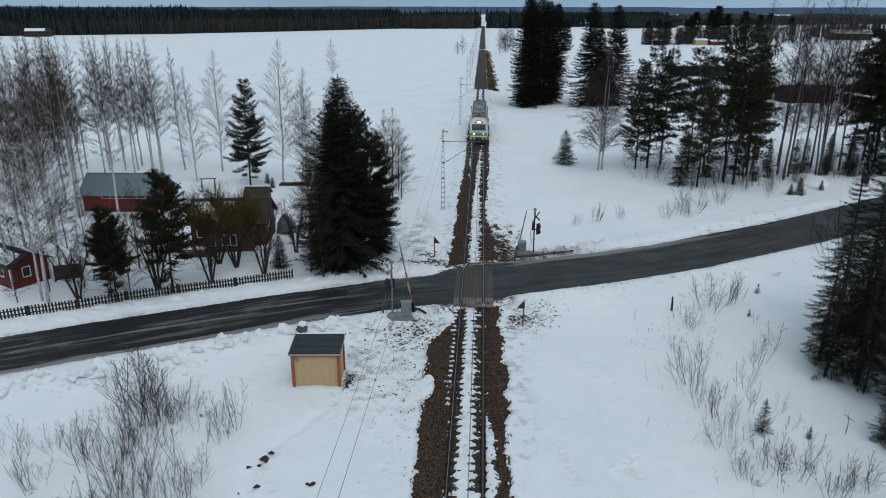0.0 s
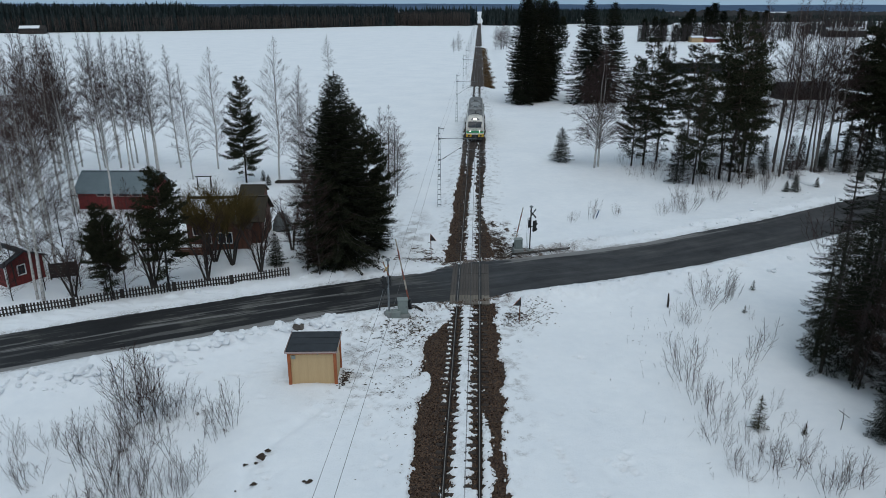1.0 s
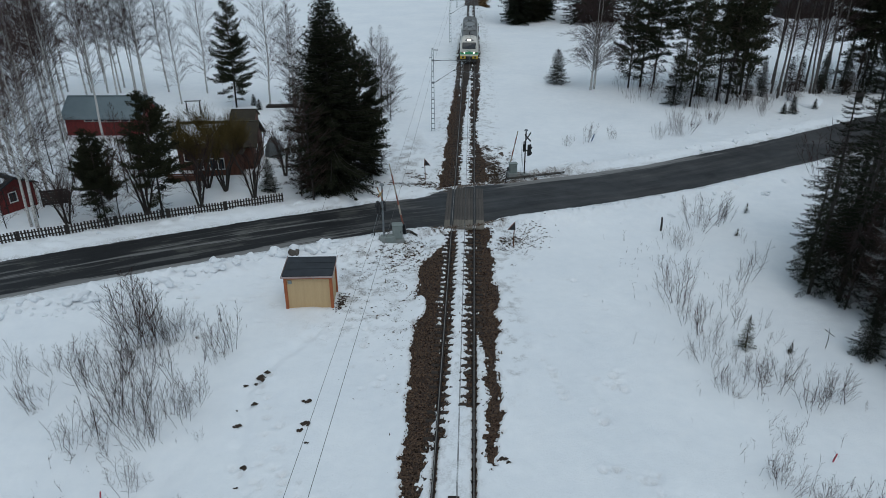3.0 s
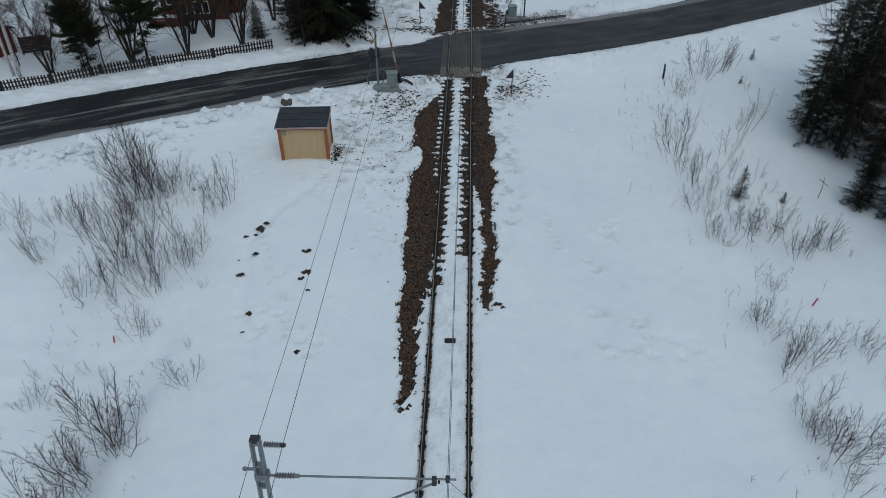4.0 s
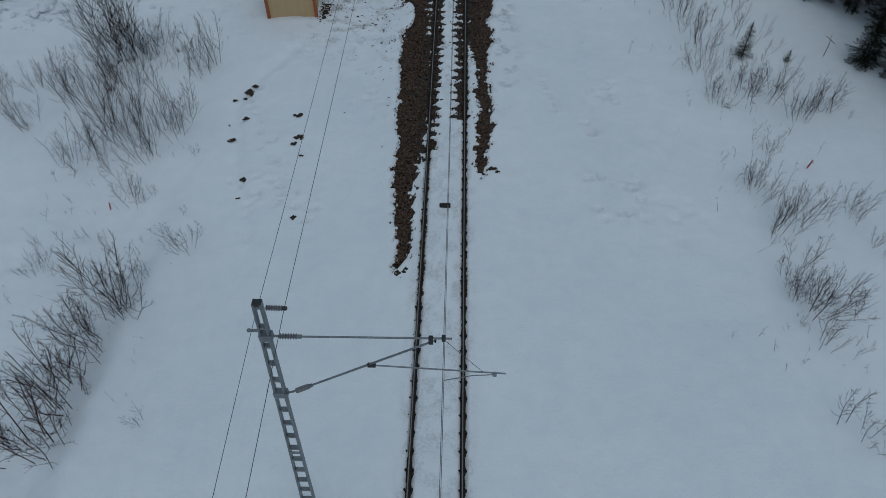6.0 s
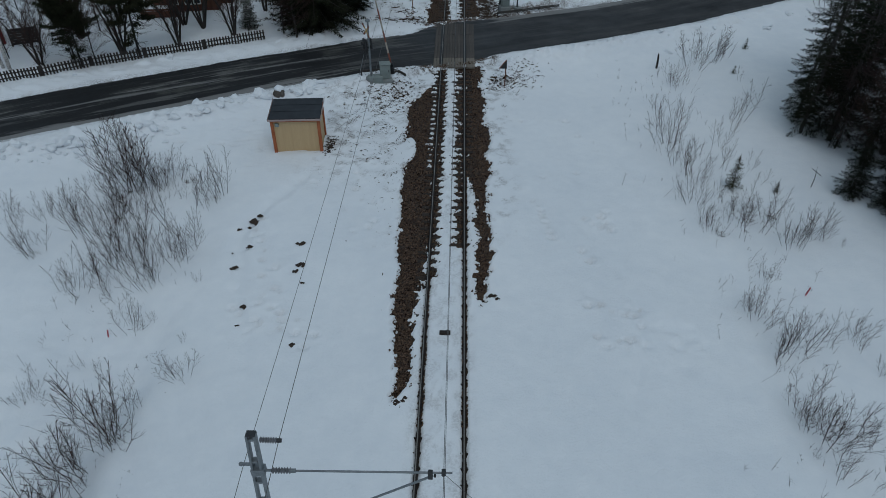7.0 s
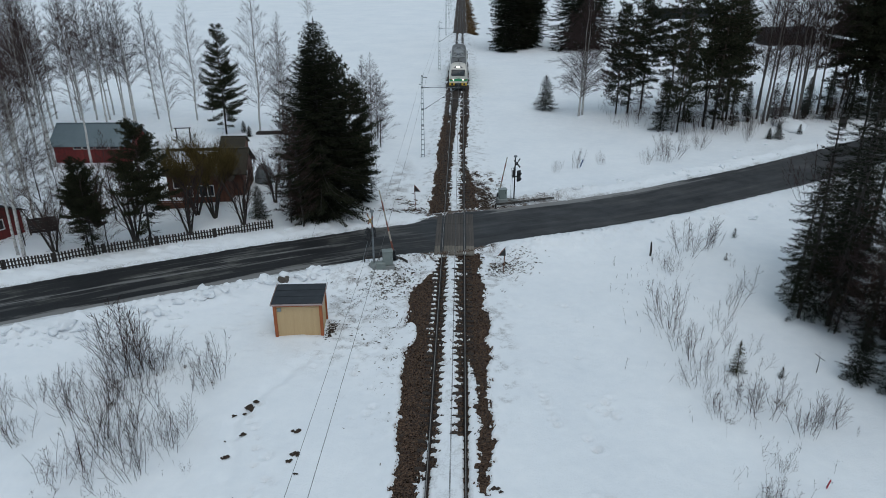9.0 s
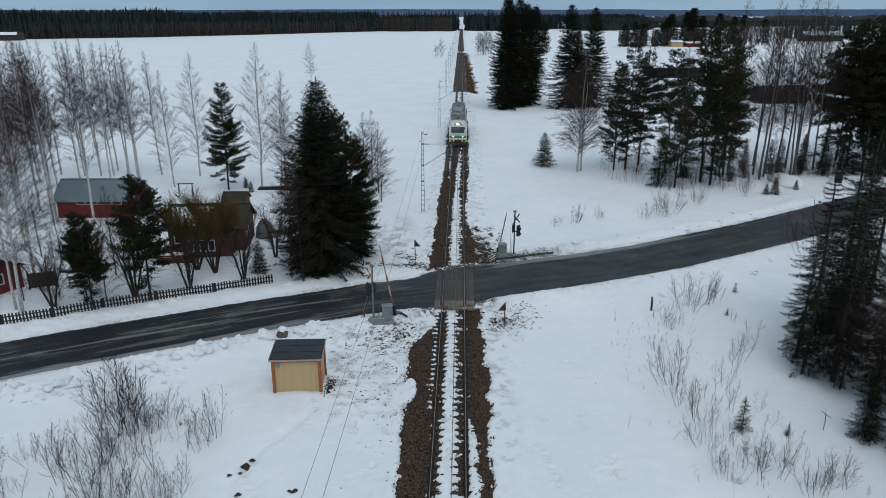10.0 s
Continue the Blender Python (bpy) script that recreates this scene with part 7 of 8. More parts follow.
# ---- railcar ----
def railcar(y_front):
    ob = thing("railcar", "white and green diesel railcar with yellow bumper and grey roof", "train", m=pose(0, y_front, 0))
    W, L = 1.40, 25.2
    side = [(-W, 1.0), (W, 1.0), (W + 0.02, 2.2), (W - 0.04, 3.0), (W - 0.22, 3.55), (W - 0.45, 3.80), (0.5, 3.93), (-0.5, 3.93), (-W + 0.45, 3.80), (-W + 0.22, 3.55), (-W + 0.04, 3.0), (-W - 0.02, 2.2)]
    part("body", Geo().sweep(side, 1.5, L - 1.5), TRAIN_WHITE, ob)
    part("roof", Geo().sweep([(x * 1.004, z + 0.006) for x, z in side[4:10]] + [(-0.9, 3.45), (0.9, 3.45)], 1.62, L - 1.62), TRAIN_ROOF, ob, "grey ribbed metal roof")
    for k in range(25):
        x = -0.9 + 1.8 * k / 24
        z = 3.945 if abs(x) < 0.5 else 3.945 - (abs(x) - 0.5) * 0.30
        part("roof_rib", Geo().box(x - 0.012, x + 0.012, 1.8, L - 1.8, z - 0.02, z + 0.018), TRAIN_ROOF, ob)
    for s in (-1, 1):
        part("green_band", Geo().box(s * (W + 0.012) - 0.012, s * (W + 0.012) + 0.012, 1.5, L - 1.5, 1.05, 1.42, 0.004), TRAIN_GREEN, ob)
        for k in range(11):
            y = 3.4 + k * 1.72
            part("side_window", Geo().box(s * (W + 0.016) - 0.02, s * (W + 0.016) + 0.02, y, y + 1.35, 1.95, 2.75, 0.01), GLASS_DARK, ob)
        part("side_door", Geo().box(s * (W + 0.012) - 0.015, s * (W + 0.012) + 0.015, 2.1, 3.1, 1.1, 3.0, 0.01), TRAIN_WHITE, ob)
        part("skirt", Geo().box(s * (W - 0.1) - 0.05, s * (W - 0.1) + 0.05, 3.5, L - 3.5, 0.45, 1.0, 0.02), UNDERFRAME, ob)
    for end, turn in ((0, 0), (L, 180)):
        e = pose(0, end, 0, 0, 0, turn)
        # raked cab: bottom y 0, brow further back
        ring = [(-1.28, 1.05, 0.12), (1.28, 1.05, 0.12), (1.34, 1.75, 0.16), (1.30, 2.25, 0.22), (1.20, 2.95, 0.55), (1.02, 3.62, 1.12), (-1.02, 3.62, 1.12), (-1.20, 2.95, 0.55), (-1.30, 2.25, 0.22), (-1.34, 1.75, 0.16)]
        back = [(-W, 1.0, 1.55), (W, 1.0, 1.55), (W + 0.01, 1.75, 1.55), (W + 0.02, 2.2, 1.55), (W - 0.04, 3.0, 1.55), (W - 0.42, 3.82, 1.70), (-W + 0.42, 3.82, 1.70), (-W + 0.04, 3.0, 1.55), (-W - 0.02, 2.2, 1.55), (-W - 0.01, 1.75, 1.55)]
        vs = [e @ Vector((x, y, z)) for x, z, y in ring + back]
        n = len(ring)
        fs = [(0, 1, 2, 9), (9, 2, 3, 8), (8, 3, 4, 7), (7, 4, 5, 6)] + [(i, n + i, n + (i + 1) % n, (i + 1) % n) for i in range(n)]
        part("cab", Geo().add(vs, fs), TRAIN_WHITE, ob)

        def on_face(x, z, out=0.0):
            y = np.interp(z, [1.05, 1.75, 2.25, 2.95, 3.62], [0.12, 0.16, 0.22, 0.55, 1.12])
            return e @ Vector((x, float(y) - out, z))

        def panel(name, outline, mat, out, label=""):
            thick = 0.05
            g = Geo()
            k = len(outline)
            g.add([on_face(x, z, out) for x, z in outline] + [on_face(x, z, out - thick) for x, z in outline], [tuple(range(k))] + [(i, k + i, k + (i + 1) % k, (i + 1) % k) for i in range(k)])
            return part(name, g, mat, ob, label)

        panel("windscreen_frame", [(-0.98, 2.12), (0.98, 2.12), (1.06, 2.25), (1.04, 2.95), (0.98, 3.0), (-0.98, 3.0), (-1.04, 2.95), (-1.06, 2.25)], BLACK, 0.02, "black windscreen surround")
        panel("windscreen", [(-0.9, 2.2), (0.9, 2.2), (0.96, 2.28), (0.94, 2.9), (-0.94, 2.9), (-0.96, 2.28)], GLASS_DARK, 0.035, "dark sloping windscreen")
        panel("lamp_hood", [(-0.72, 3.18), (0.72, 3.18), (0.34, 3.5), (-0.34, 3.5)], BLACK, 0.02)
        panel("lamp_glass", [(-0.60, 3.21), (0.60, 3.21), (0.30, 3.46), (-0.30, 3.46)], INSULATOR, 0.03)
        for s in (-1, 1):
            part("top_headlight", Geo().turned([(0.10, -0.05), (0.10, 0.02), (0.03, 0.03)], 14, on_face(s * 0.15, 3.32, 0.05), "y"), HEADLIGHT if turn == 0 else INSULATOR, ob, "bright headlight")
            part("headlight_rim", Geo().turned([(0.12, -0.02), (0.14, 0.03)], 14, on_face(s * 0.72, 1.55, 0.03), "y"), BLACK, ob)
            part("headlight", Geo().turned([(0.085, -0.05), (0.085, 0.02), (0.03, 0.03)], 14, on_face(s * 0.72, 1.55, 0.05), "y"), HEADLIGHT if turn == 0 else INSULATOR, ob, "bright headlight")
            part("tail_light", Geo().turned([(0.10, -0.02), (0.11, 0.03)], 14, on_face(s * 1.03, 1.6, 0.03), "y"), SIGNAL_RED, ob)
            part("wiper", Geo().tube([on_face(s * 0.35 - 0.15, 2.05, 0.06), on_face(s * 0.35 + 0.1, 2.55, 0.06)], 0.018, 5), BLACK, ob)
            part("bumper", Geo().box(s * 0.92 - 0.42, s * 0.92 + 0.42, 0.02, 0.5, 0.70, 1.12, 0.05, m=e), TRAIN_YELLOW, ob, "yellow bumper panel")
            part("buffer", Geo().turned([(0.15, -0.03), (0.16, 0.08), (0.08, 0.10)], 14, e @ Vector((s * 0.92, 0.0, 0.92)), "y"), BLACK, ob)
            part("mirror", Geo().box(s * 1.5 - 0.06, s * 1.5 + 0.06, 1.5, 1.62, 2.4, 2.7, 0.02, m=e), STEEL_DARK, ob)
            part("handrail", Geo().tube([on_face(s * 0.75 - 0.18, 2.02, 0.05), on_face(s * 0.75 + 0.18, 2.02, 0.05)], 0.014, 5), STEEL, ob)
        panel("green_nose", [(-1.31, 1.32), (1.31, 1.32), (1.33, 1.66), (-1.33, 1.66)], TRAIN_GREEN, 0.012, "green stripe")
        panel("badge", [(-0.3, 1.93), (-0.22, 1.93), (-0.12, 1.78), (0.2, 1.78), (0.26, 1.93), (0.3, 1.93), (0.22, 1.72), (-0.14, 1.72)], TRAIN_GREEN, 0.02, "small green emblem")
        part("coupler", Geo().box(-0.22, 0.22, -0.12, 0.6, 0.72, 1.06, 0.04, m=e).box(-0.32, 0.32, -0.16, -0.06, 0.66, 0.9, 0.04, m=e), UNDERFRAME, ob)
        part("snow_plough", Geo().box(-1.1, 1.1, 0.15, 0.3, 0.22, 0.68, 0.04, m=e), UNDERFRAME, ob)
    # roof equipment
    for y0 in (7.4, 15.5):
        unit = part("cooling_unit", Geo().box(-0.55, 0.55, y0, y0 + 1.7, 3.9, 4.22, 0.05), TRAIN_BOX, ob, "grey roof cooler with two fans")
        for k in range(2):
            part("fan", Geo().turned([(0.33, 4.22), (0.33, 4.25), (0.12, 4.24)], 20, (0, y0 + 0.45 + 0.8 * k, 0), "z"), BLACK, unit)
            part("fan_hub", Geo().turned([(0.13, 4.24), (0.13, 4.28), (0.05, 4.29)], 12, (0, y0 + 0.45 + 0.8 * k, 0), "z"), STEEL, unit)
        for s in (-1, 1):
            part("side_cowl", Geo().box(s * 0.68 - 0.12, s * 0.68 + 0.12, y0 - 0.05, y0 + 1.75, 3.88, 4.12, 0.04), TRAIN_BOX, ob)
            part("deflector", Geo().box(s * 0.55 - 0.5, s * 0.55 + 0.5, y0 - 0.95, y0 - 0.25, 3.88, 4.1, 0.05), TRAIN_BOX, ob)
            part("vent_dome", Geo().turned([(0.13, 3.78), (0.13, 3.88), (0.06, 3.93)], 12, (s * 0.95, y0 - 0.1, 0), "z"), STEEL, ob)
    part("roof_duct", Geo().box(-0.45, 0.45, 9.6, 14.6, 3.9, 4.15, 0.06), TRAIN_BOX, ob)
    part("duct_hood", Geo().box(-0.82, 0.82, 10.8, 13.2, 3.88, 4.18, 0.07), TRAIN_BOX, ob)
    part("exhaust_box", Geo().box(-0.26, 0.26, 4.9, 7.2, 3.92, 4.20, 0.04), TRAIN_BOX, ob)
    part("exhaust_pipe", Geo().tube([(0.1, 4.9, 4.05), (0.1, 4.2, 4.0)], 0.05, 8), STEEL_DARK, ob)
    for y in (2.0, 3.0, L - 2.4):
        part("aerial", Geo().turned([(0.09, 3.92), (0.07, 4.1), (0.02, 4.16)], 10, (0, y, 0), "z"), BLACK, ob)
    part("horn", Geo().tube([(-0.55, 1.95, 4.0), (-0.2, 1.95, 4.0)], 0.04, 8).tube([(0.2, 1.95, 4.0), (0.55, 1.95, 4.0)], 0.04, 8), BLACK, ob)
    for yb in (4.2, L - 4.2):
        bogie = part("bogie", Geo().box(-1.15, 1.15, yb - 1.7, yb + 1.7, 0.42, 0.72, 0.04), UNDERFRAME, ob)
        for dy in (-1.25, 1.25):
            for s in (-1, 1):
                part("wheel", Geo().turned([(0.45, -0.07), (0.45, 0.05), (0.48, 0.07), (0.2, 0.07)], 20, (s * GAUGE, yb + dy, 0.455), "x"), RAIL_SIDE, bogie)
    part("underframe", Geo().box(-1.2, 1.2, 1.2, L - 1.2, 0.72, 1.02, 0.03), UNDERFRAME, ob)
    return ob


railcar(106.5)


# ---- buildings ----
def window_part(parent, m, w, h, panes=2, rim=0.07):
    """A framed window lying in a wall: m puts its middle, looking along -y."""
    frame_ob = part("window", Geo().box(-w / 2 - rim, w / 2 + rim, -0.05, 0.02, h / 2, h / 2 + rim, 0, m).box(-w / 2 - rim, w / 2 + rim, -0.05, 0.02, -h / 2 - rim, -h / 2, 0, m)
                    .box(-w / 2 - rim, -w / 2, -0.05, 0.02, -h / 2, h / 2, 0, m).box(w / 2, w / 2 + rim, -0.05, 0.02, -h / 2, h / 2, 0, m), WHITE_PAINT, parent, "white window frame")
    for k in range(panes):
        a, b = -w / 2 + w * k / panes, -w / 2 + w * (k + 1) / panes
        part("pane", Geo().box(a + 0.02, b - 0.02, -0.02, 0.01, -h / 2 + 0.01, h / 2 - 0.01, 0, m), GLASS_DARK, frame_ob)
    return frame_ob


def house(name, label, category, x, y, turn, length, width, wall_h, ridge_h, wall_mat, roof_mat, over=0.35, windows=(), snow=None, corner=None, z=None, battens=0, seams=0, base=-0.6):
    """A gabled house: the ridge runs along its own x; windows: (side, place, height, w, h)."""
    ob = thing(name, label, category, m=pose(x, y, land(x, y) if z is None else z, 0, 0, turn))
    L, W = length / 2, width / 2
    g = Geo().add([(-L, -W, base), (L, -W, base), (L, W, base), (-L, W, base), (-L, -W, wall_h), (L, -W, wall_h), (L, W, wall_h), (-L, W, wall_h), (-L, 0, ridge_h), (L, 0, ridge_h)],
                  [(0, 3, 2, 1), (0, 1, 5, 4), (1, 2, 6, 9, 5), (2, 3, 7, 6), (3, 0, 4, 8, 7), (4, 5, 9, 8), (6, 7, 8, 9)])
    part("wall", g, wall_mat, ob)
    slope = math.atan2(ridge_h - wall_h, W)
    run = W / math.cos(slope) + over
    for s in (-1, 1):
        m = pose(0, 0, ridge_h + 0.03, 0, 0, 0 if s < 0 else 180) @ pose(0, 0, 0, math.degrees(slope), 0, 0)
        part("roof", Geo().box(-L - over, L + over, -run, 0.03, 0.0, 0.10, 0.015, m), roof_mat, ob)
        if snow:
            part("roof_snow", Geo().box(-L - over + snow[0], L + over - snow[1], -run + snow[2], -0.32, 0.104, 0.104 + snow[3], 0.06, m), SNOW, ob, "snow lying on the roof")
        for k in range(seams):
            xx = -L - over + (k + 0.5) * (2 * L + 2 * over) / seams
            part("roof_seam", Geo().box(xx - 0.02, xx + 0.02, -run, 0.0, 0.10, 0.135, 0, m), roof_mat, ob)
    part("ridge_cap", Geo().box(-L - over, L + over, -0.14, 0.14, ridge_h + 0.10, ridge_h + 0.15, 0.02), roof_mat, ob)
    for k in range(battens):
        xx = -L + (k + 0.5) * length / battens
        part("board_batten", Geo().box(xx - 0.025, xx + 0.025, -W - 0.025, -W + 0.01, -0.3, wall_h - 0.05), wall_mat, ob)
    if corner:
        for sx2 in (-L, L):
            for sy2 in (-W, W):
                part("corner_board", Geo().box(sx2 - 0.07, sx2 + 0.07, sy2 - 0.07, sy2 + 0.07, -0.3, wall_h - 0.02, 0.008), corner, ob)
    for side, at, hh, w, h in windows:
        m = {"front": pose(at, -W, hh), "right": pose(L, at, hh, 0, 0, 90), "left": pose(-L, at, hh, 0, 0, -90), "back": pose(at, W, hh, 0, 0, 180)}[side]
        window_part(ob, m, w, h, rim=0.07 if h > 0.5 else 0.03)
    return ob


house("barn", "red board barn with white-framed windows under a grey sheet roof", "barn", -37.4, 70.4, 2.0, 7.6, 4.6, 1.95, 3.5, RED_BOARD, GREY_ROOF, 0.4, [("front", -1.35, 1.62, 0.8, 0.26), ("front", -0.25, 1.62, 1.1, 0.26), ("front", 1.1, 1.62, 1.2, 0.26), ("front", 2.4, 1.62, 0.95, 0.26)], battens=24)
house("red_cottage", "small red cottage with white corner boards and snowy roof", "cottage", -35.9, 49.0, -29, 4.2, 2.9, 1.75, 2.45, RED_BOARD, FELT, 0.28, [("right", -0.3, 1.1, 0.5, 0.7), ("front", 0.8, 1.2, 0.5, 0.7)], snow=(0.1, 0.5, 0.3, 0.08), corner=WHITE_PAINT)
house("cottage", "dark brown timber cottage behind bare trees with snow on its roof", "cottage", -22.2, 60.0, 6, 6.6, 4.4, 2.2, 3.7, BROWN_WALL, OLIVE_ROOF, 0.35, [("right", -0.8, 1.3, 0.6, 0.9), ("front", -2.4, 1.3, 0.7, 0.8)], snow=(0.25, 2.6, 0.45, 0.12), battens=20)
house("cottage_wing", "brown timber front wing of the cottage with tall windows", "cottage", -21.6, 57.6, 98, 2.6, 4.0, 1.9, 2.7, BROWN_WALL, OLIVE_ROOF, 0.3, [("left", 0.35, 1.05, 0.45, 0.9), ("left", -0.35, 1.05, 0.45, 0.9), ("left", 1.35, 1.05, 0.3, 0.9)])
terrace = thing("terrace", "low brown plank terrace in front of the cottage", "terrace", m=pose(-23.9, 55.2, land(-23.9, 55.2), 0, 0, 5))
for k in range(4):
    part("plank", Geo().box(-1.4, 1.4, -0.4, -0.36, 0.05 + 0.17 * k, 0.2 + 0.17 * k, 0.005), BROWN_WALL, terrace)
for k in range(3):
    part("post", Geo().box(-1.35 + 1.3 * k, -1.25 + 1.3 * k, -0.36, -0.26, -0.3, 0.85, 0.008), BROWN_WALL, terrace)
part("floor", Geo().box(-1.4, 1.4, -0.36, 0.9, 0.0, 0.1, 0.01), BROWN_WALL, terrace)
house("shed", "low shed with an olive-brown sheet roof", "shed", -23.7, 71.8, 4, 2.3, 2.4, 1.1, 1.85, BROWN_WALL, OLIVE_ROOF, 0.2)


def tarp_heap(x, y):
    ob = thing("covered_stack", "rounded stack under a grey tarpaulin in the snow", "stack", m=pose(x, y, land(x, y)))
    bm = bmesh.new()
    bmesh.ops.create_icosphere(bm, subdivisions=4, radius=1)
    for v in bm.verts:
        c = v.co.normalized()
        fold = 0.05 * math.sin(9 * math.atan2(c.y, c.x)) * (1 - abs(c.z))
        v.co = Vector((c.x * (0.85 + fold), c.y * (0.75 + fold), max(-0.2, c.z * 1.75 if c.z > 0 else c.z)))
    me = bpy.data.meshes.new("tarpaulin")
    bm.to_mesh(me)
    bm.free()
    me.materials.append(TARP)
    me.polygons.foreach_set("use_smooth", [True] * len(me.polygons))
    part("tarpaulin", me, None, ob)
    part("rope", Geo().tube([(0.86 * math.cos(a / 12 * 6.283), 0.76 * math.sin(a / 12 * 6.283), 0.55 + 0.02 * (a % 2)) for a in range(13)], 0.018, 5), FENCE_WOOD, ob)


tarp_heap(-18.0, 62.0)


def garden_swing(x, y):
    ob = thing("garden_swing", "brown wooden garden swing frame standing in the snow", "swing", m=pose(x, y, land(x, y), 0, 0, 8))
    for s in (-0.75, 0.75):
        for d in (-0.35, 0.35):
            part("leg", Geo().tube([(s, d, -0.3), (s, 0.1 * d, 1.5)], 0.045, 6), FENCE_WOOD, ob)
        for z in (0.4, 0.8, 1.15):
            part("side_slat", Geo().box(s - 0.02, s + 0.02, -0.28, 0.28, z - 0.03, z + 0.03), FENCE_WOOD, ob)
    part("beam", Geo().box(-0.95, 0.95, -0.05, 0.05, 1.46, 1.56, 0.01), FENCE_WOOD, ob)


garden_swing(-31.3, 77.2)


def plank_screen(x, y, turn):
    ob = thing("plank_screen", "weathered grey plank screen standing behind the fence", "screen", m=pose(x, y, land(x, y), 0, 0, turn))
    for k in range(6):
        z = 0.15 + 0.2 * k
        part("plank", Geo().box(-1.0, 1.0, -0.02, 0.02, z, z + 0.185, 0.006), FENCE_WOOD, ob)
    for s in (-0.95, 0.95):
        part("post", Geo().box(s - 0.05, s + 0.05, 0.02, 0.12, -0.4, 1.4, 0.01), FENCE_WOOD, ob)


plank_screen(-31.7, 48.95, 23)


def log_pile(x, y, turn):
    ob = thing("log_pile", "long low stack of brown logs at the field's edge", "logs", m=pose(x, y, land(x, y), 0, 0, turn))
    rnd = random.Random(3)
    for k in range(9):
        part("log", Geo().tube([(-2.3 + rnd.uniform(-0.2, 0.2), -0.3 + 0.15 * (k % 5), 0.08 + 0.17 * (k // 5)), (2.3 + rnd.uniform(-0.2, 0.2), -0.3 + 0.15 * (k % 5), 0.08 + 0.17 * (k // 5))], 0.085, 8), SPRUCE_BARK, ob)


log_pile(-21.5, 80.8, 3)

# farms beyond the pine wood
house("hall", "long dark green farm hall behind the pines", "hall", 66, 222, 4, 16, 9, 3.0, 4.2, surface("dark_slate_wall", (0.014, 0.018, 0.020), (0.032, 0.038, 0.042)), FELT, 0.3, snow=(0.1, 0.1, 0.1, 0.25))
house("shed", "long low dark shed in the pine wood", "shed", 73, 163, 6, 11, 5, 2.6, 3.6, FENCE_WOOD, FELT, 0.4)
house("farm_building", "far beige farm building with a snowy roof", "farmhouse", 129, 437, 5, 7, 6, 2.4, 3.4, BEIGE, FELT, 0.4, snow=(0.2, 0.2, 0.4, 0.2))
house("farm_building", "far red farm building with a snowy roof", "farmhouse", 138.5, 436, 5, 8.5, 6, 2.0, 2.9, RED_BOARD, FELT, 0.4, snow=(0.2, 0.2, 0.4, 0.2))
house("farm_building", "far red row of farm buildings", "farmhouse", 168, 850, 3, 30, 12, 5.0, 8.0, RED_BOARD, FELT, 0.4, snow=(0.2, 0.2, 0.4, 0.2))
house("farm_building", "far white farm building beyond the field", "farmhouse", 108, 880, 3, 34, 12, 5.0, 8.0, WHITE_PAINT, FELT, 0.4, snow=(0.2, 0.2, 0.4, 0.2))
house("hall", "far long hall with snow on its roof", "hall", 255, 520, -6, 26, 12, 4.0, 6.5, FENCE_WOOD, FELT, 0.4, snow=(0.2, 0.2, 0.4, 0.2))
house("farm_building", "grey barn at the forest's edge beyond the field", "barn", -345, 545, 20, 18, 9, 3.5, 6.0, FENCE_WOOD, FENCE_WOOD, 0.4, snow=(0.6, 4.0, 1.2, 0.2))


def line_cabinet(x, y):
    ob = thing("junction_box", "small weathered brown electrical box on the bank", "cabinet", m=pose(x, y, land(x, y), 0, 0, -20))
    part("body", Geo().box(-0.4, 0.4, -0.25, 0.25, -0.3, 1.1, 0.02), FENCE_WOOD, ob)
    part("lid", Geo().box(-0.44, 0.44, -0.29, 0.29, 1.1, 1.16, 0.02), FENCE_WOOD, ob)
    part("door", Geo().box(-0.34, 0.34, -0.275, -0.25, 0.05, 1.0, 0.008), FENCE_WOOD, ob)


line_cabinet(46.3, 83.5)

# ---- small pieces of the setting ----
sleeper_me = Geo().box(-1.3, 1.3, -0.12, 0.12, -0.33, -0.172, 0.012).mesh("sleeper", SLEEPER)
clip_me = Geo().box(-0.04, 0.04, -0.05, 0.05, -0.172, -0.12, 0.012).turned([(0.02, -0.12), (0.02, -0.09), (0.012, -0.085)], 6).mesh("rail_clip", RAIL_SIDE)
rp = random.Random(2)
for k in range(262):
    y = 2.5 + 0.6 * k
    if 44.4 < y < 53.2:
        continue
    part("sleeper", sleeper_me, None, line, m=pose(rp.uniform(-0.03, 0.03), y, rp.uniform(-0.012, 0.006), 0, 0, rp.uniform(-0.8, 0.8)))
    if y < 44:
        for s in (-1, 1):
            for o in (-1, 1):
                part("rail_clip", clip_me, None, line, m=pose(s * GAUGE + o * 0.115, y, -0.012))
part("track_box", Geo().box(-0.22, 0.22, -0.10, 0.10, -0.16, -0.02, 0.02), RAIL_SIDE, line, "small rusty box between the rails", m=pose(0.03, 19.5, 0))

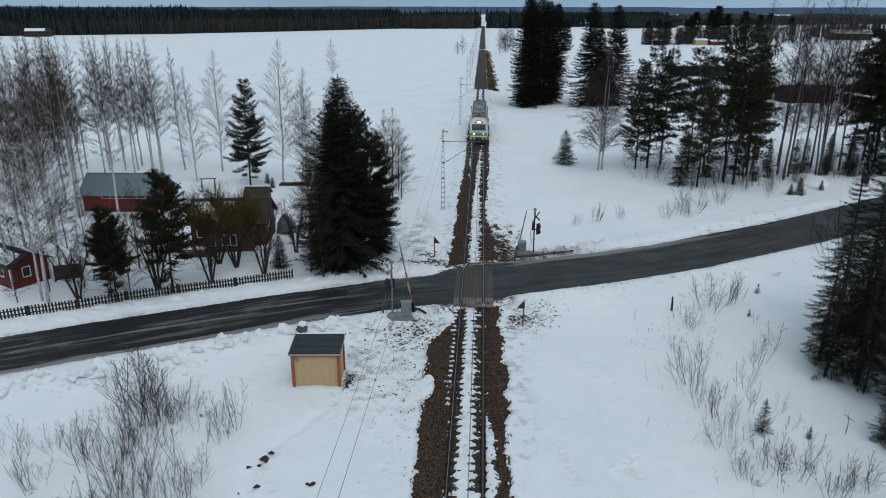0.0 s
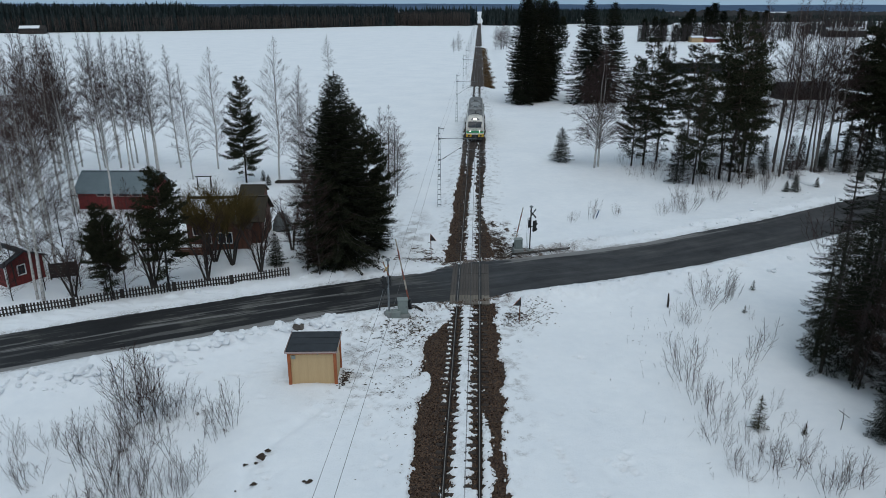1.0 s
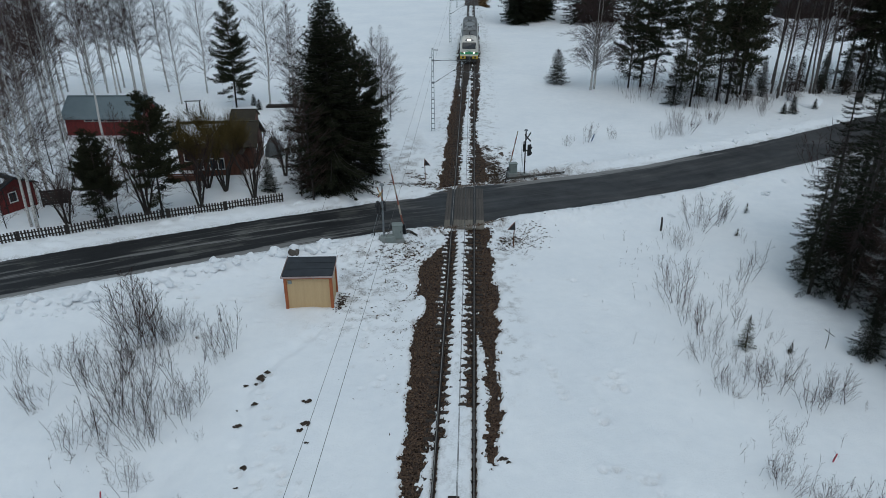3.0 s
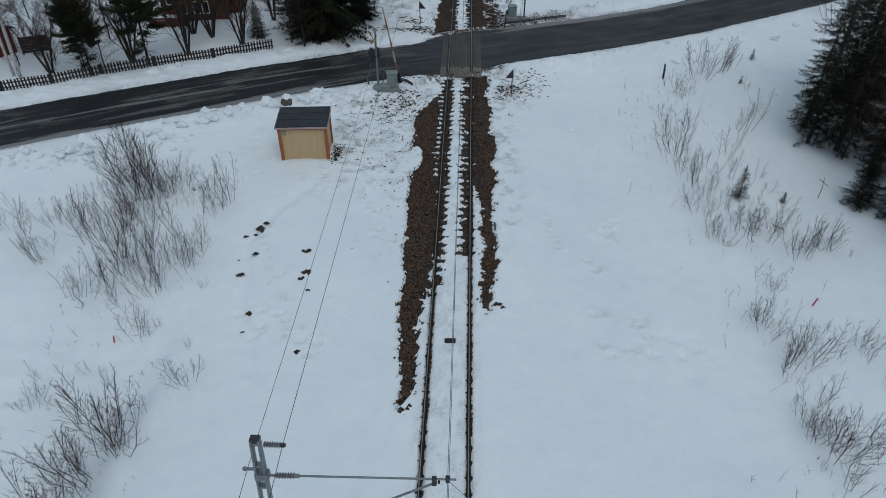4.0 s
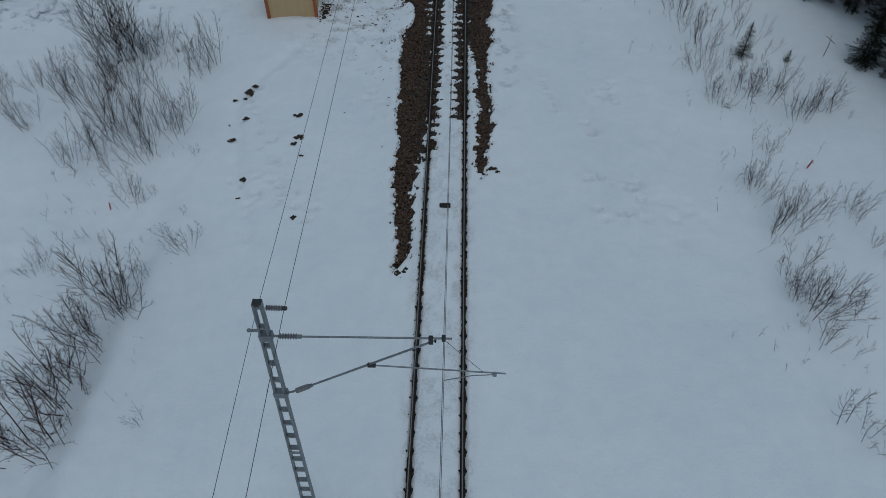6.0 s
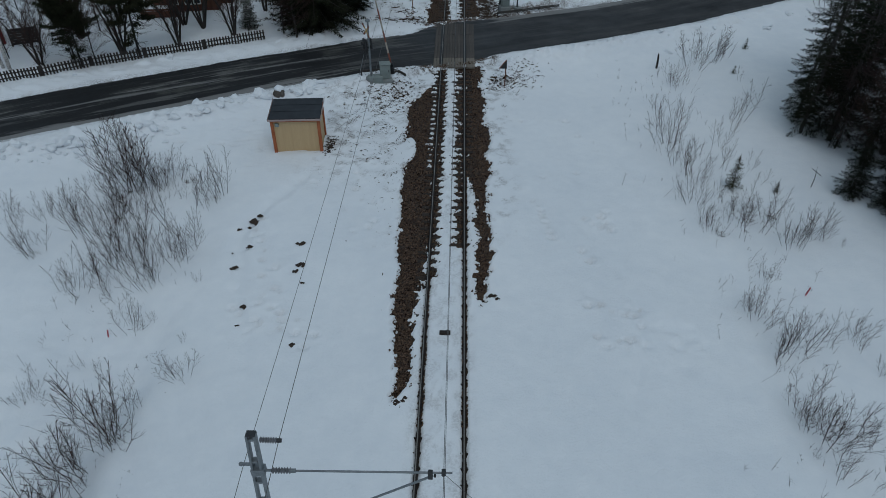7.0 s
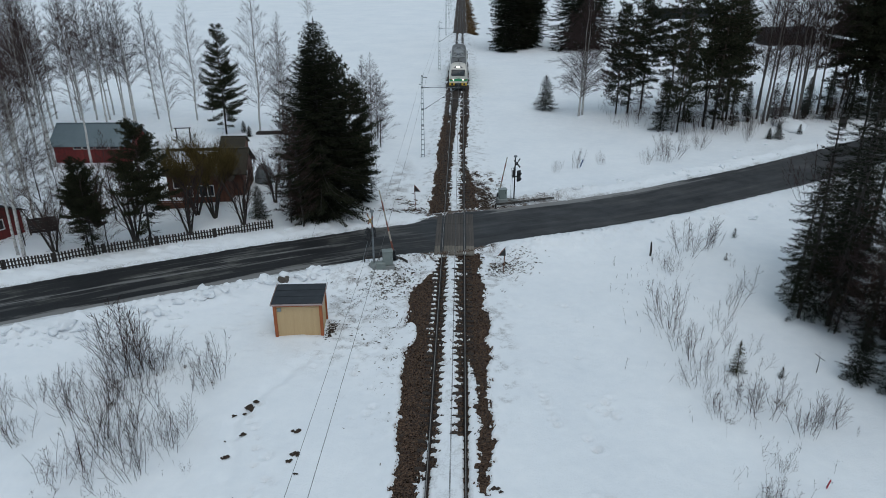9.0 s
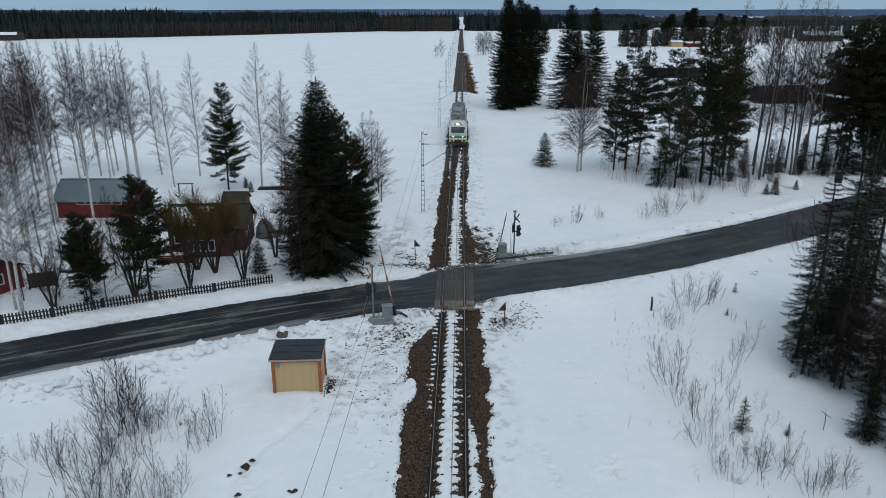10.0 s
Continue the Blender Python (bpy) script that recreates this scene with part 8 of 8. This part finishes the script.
deck = thing("crossing_deck", "worn timber planking of the level crossing between the rails", "crossing", kind="structure")
deck_x = [-1.25 + 0.0, -1.05] + [-0.60 + 0.2 * k for k in range(7)] + [1.02, 1.22, 1.40]
for y0, y1 in ((44.7, 46.25), (46.27, 50.6), (50.62, 52.8)):
    me = Geo().box(-0.096, 0.096, y0, y1, -0.12, 0.0, 0.012).mesh("plank", DECK_PALE if y0 < 46 else DECK)
    for x in deck_x:
        part("plank", me, None, deck, m=pose(x, rp.uniform(-0.04, 0.04), -0.006 + rp.uniform(-0.008, 0.004)))

fence = thing("picket_fence", "low weathered grey picket fence along the road", "fence")
FENCE_LINE = [(-48.0, 31.9), (-33.4, 40.2), (-30.4, 41.8), (-27.7, 43.2), (-24.9, 44.7), (-21.7, 46.2), (-18.0, 47.9), (-14.0, 49.7)]
picket_me = Geo().box(-0.058, 0.058, -0.012, 0.012, -0.10, 0.64, 0.006).mesh("picket", FENCE_WOOD)
post_me = Geo().box(-0.06, 0.06, 0.05, 0.17, -0.5, 0.68, 0.012).mesh("fence_post", FENCE_WOOD)
for i, ((ax, ay), (bx2, by2)) in enumerate(zip(FENCE_LINE[:-1], FENCE_LINE[1:])):
    L = math.hypot(bx2 - ax, by2 - ay)
    a = math.degrees(math.atan2(by2 - ay, bx2 - ax))
    za, zb = land(ax, ay), land(bx2, by2)
    n = int(L / 0.2)
    for k in range(n):
        t = (k + 0.5) / n
        part("picket", picket_me, None, fence, m=pose(ax + (bx2 - ax) * t, ay + (by2 - ay) * t, za + (zb - za) * t + 0.08 + rp.uniform(-0.02, 0.02), rp.uniform(-2, 2), rp.uniform(-2, 2), a))
    for z in (0.12, 0.42):
        part("fence_rail", Geo().box(0, L, 0.014, 0.05, z - 0.04, z + 0.04, 0.005), FENCE_WOOD, fence, m=pose(ax, ay, za + 0.08, 0, -math.degrees(math.atan2(zb - za, L)), a))
    for k in range(max(1, int(L / 2.2))):
        t = k / max(1, int(L / 2.2))
        part("fence_post", post_me, None, fence, m=pose(ax + (bx2 - ax) * t, ay + (by2 - ay) * t, za + (zb - za) * t, 0, 0, a))
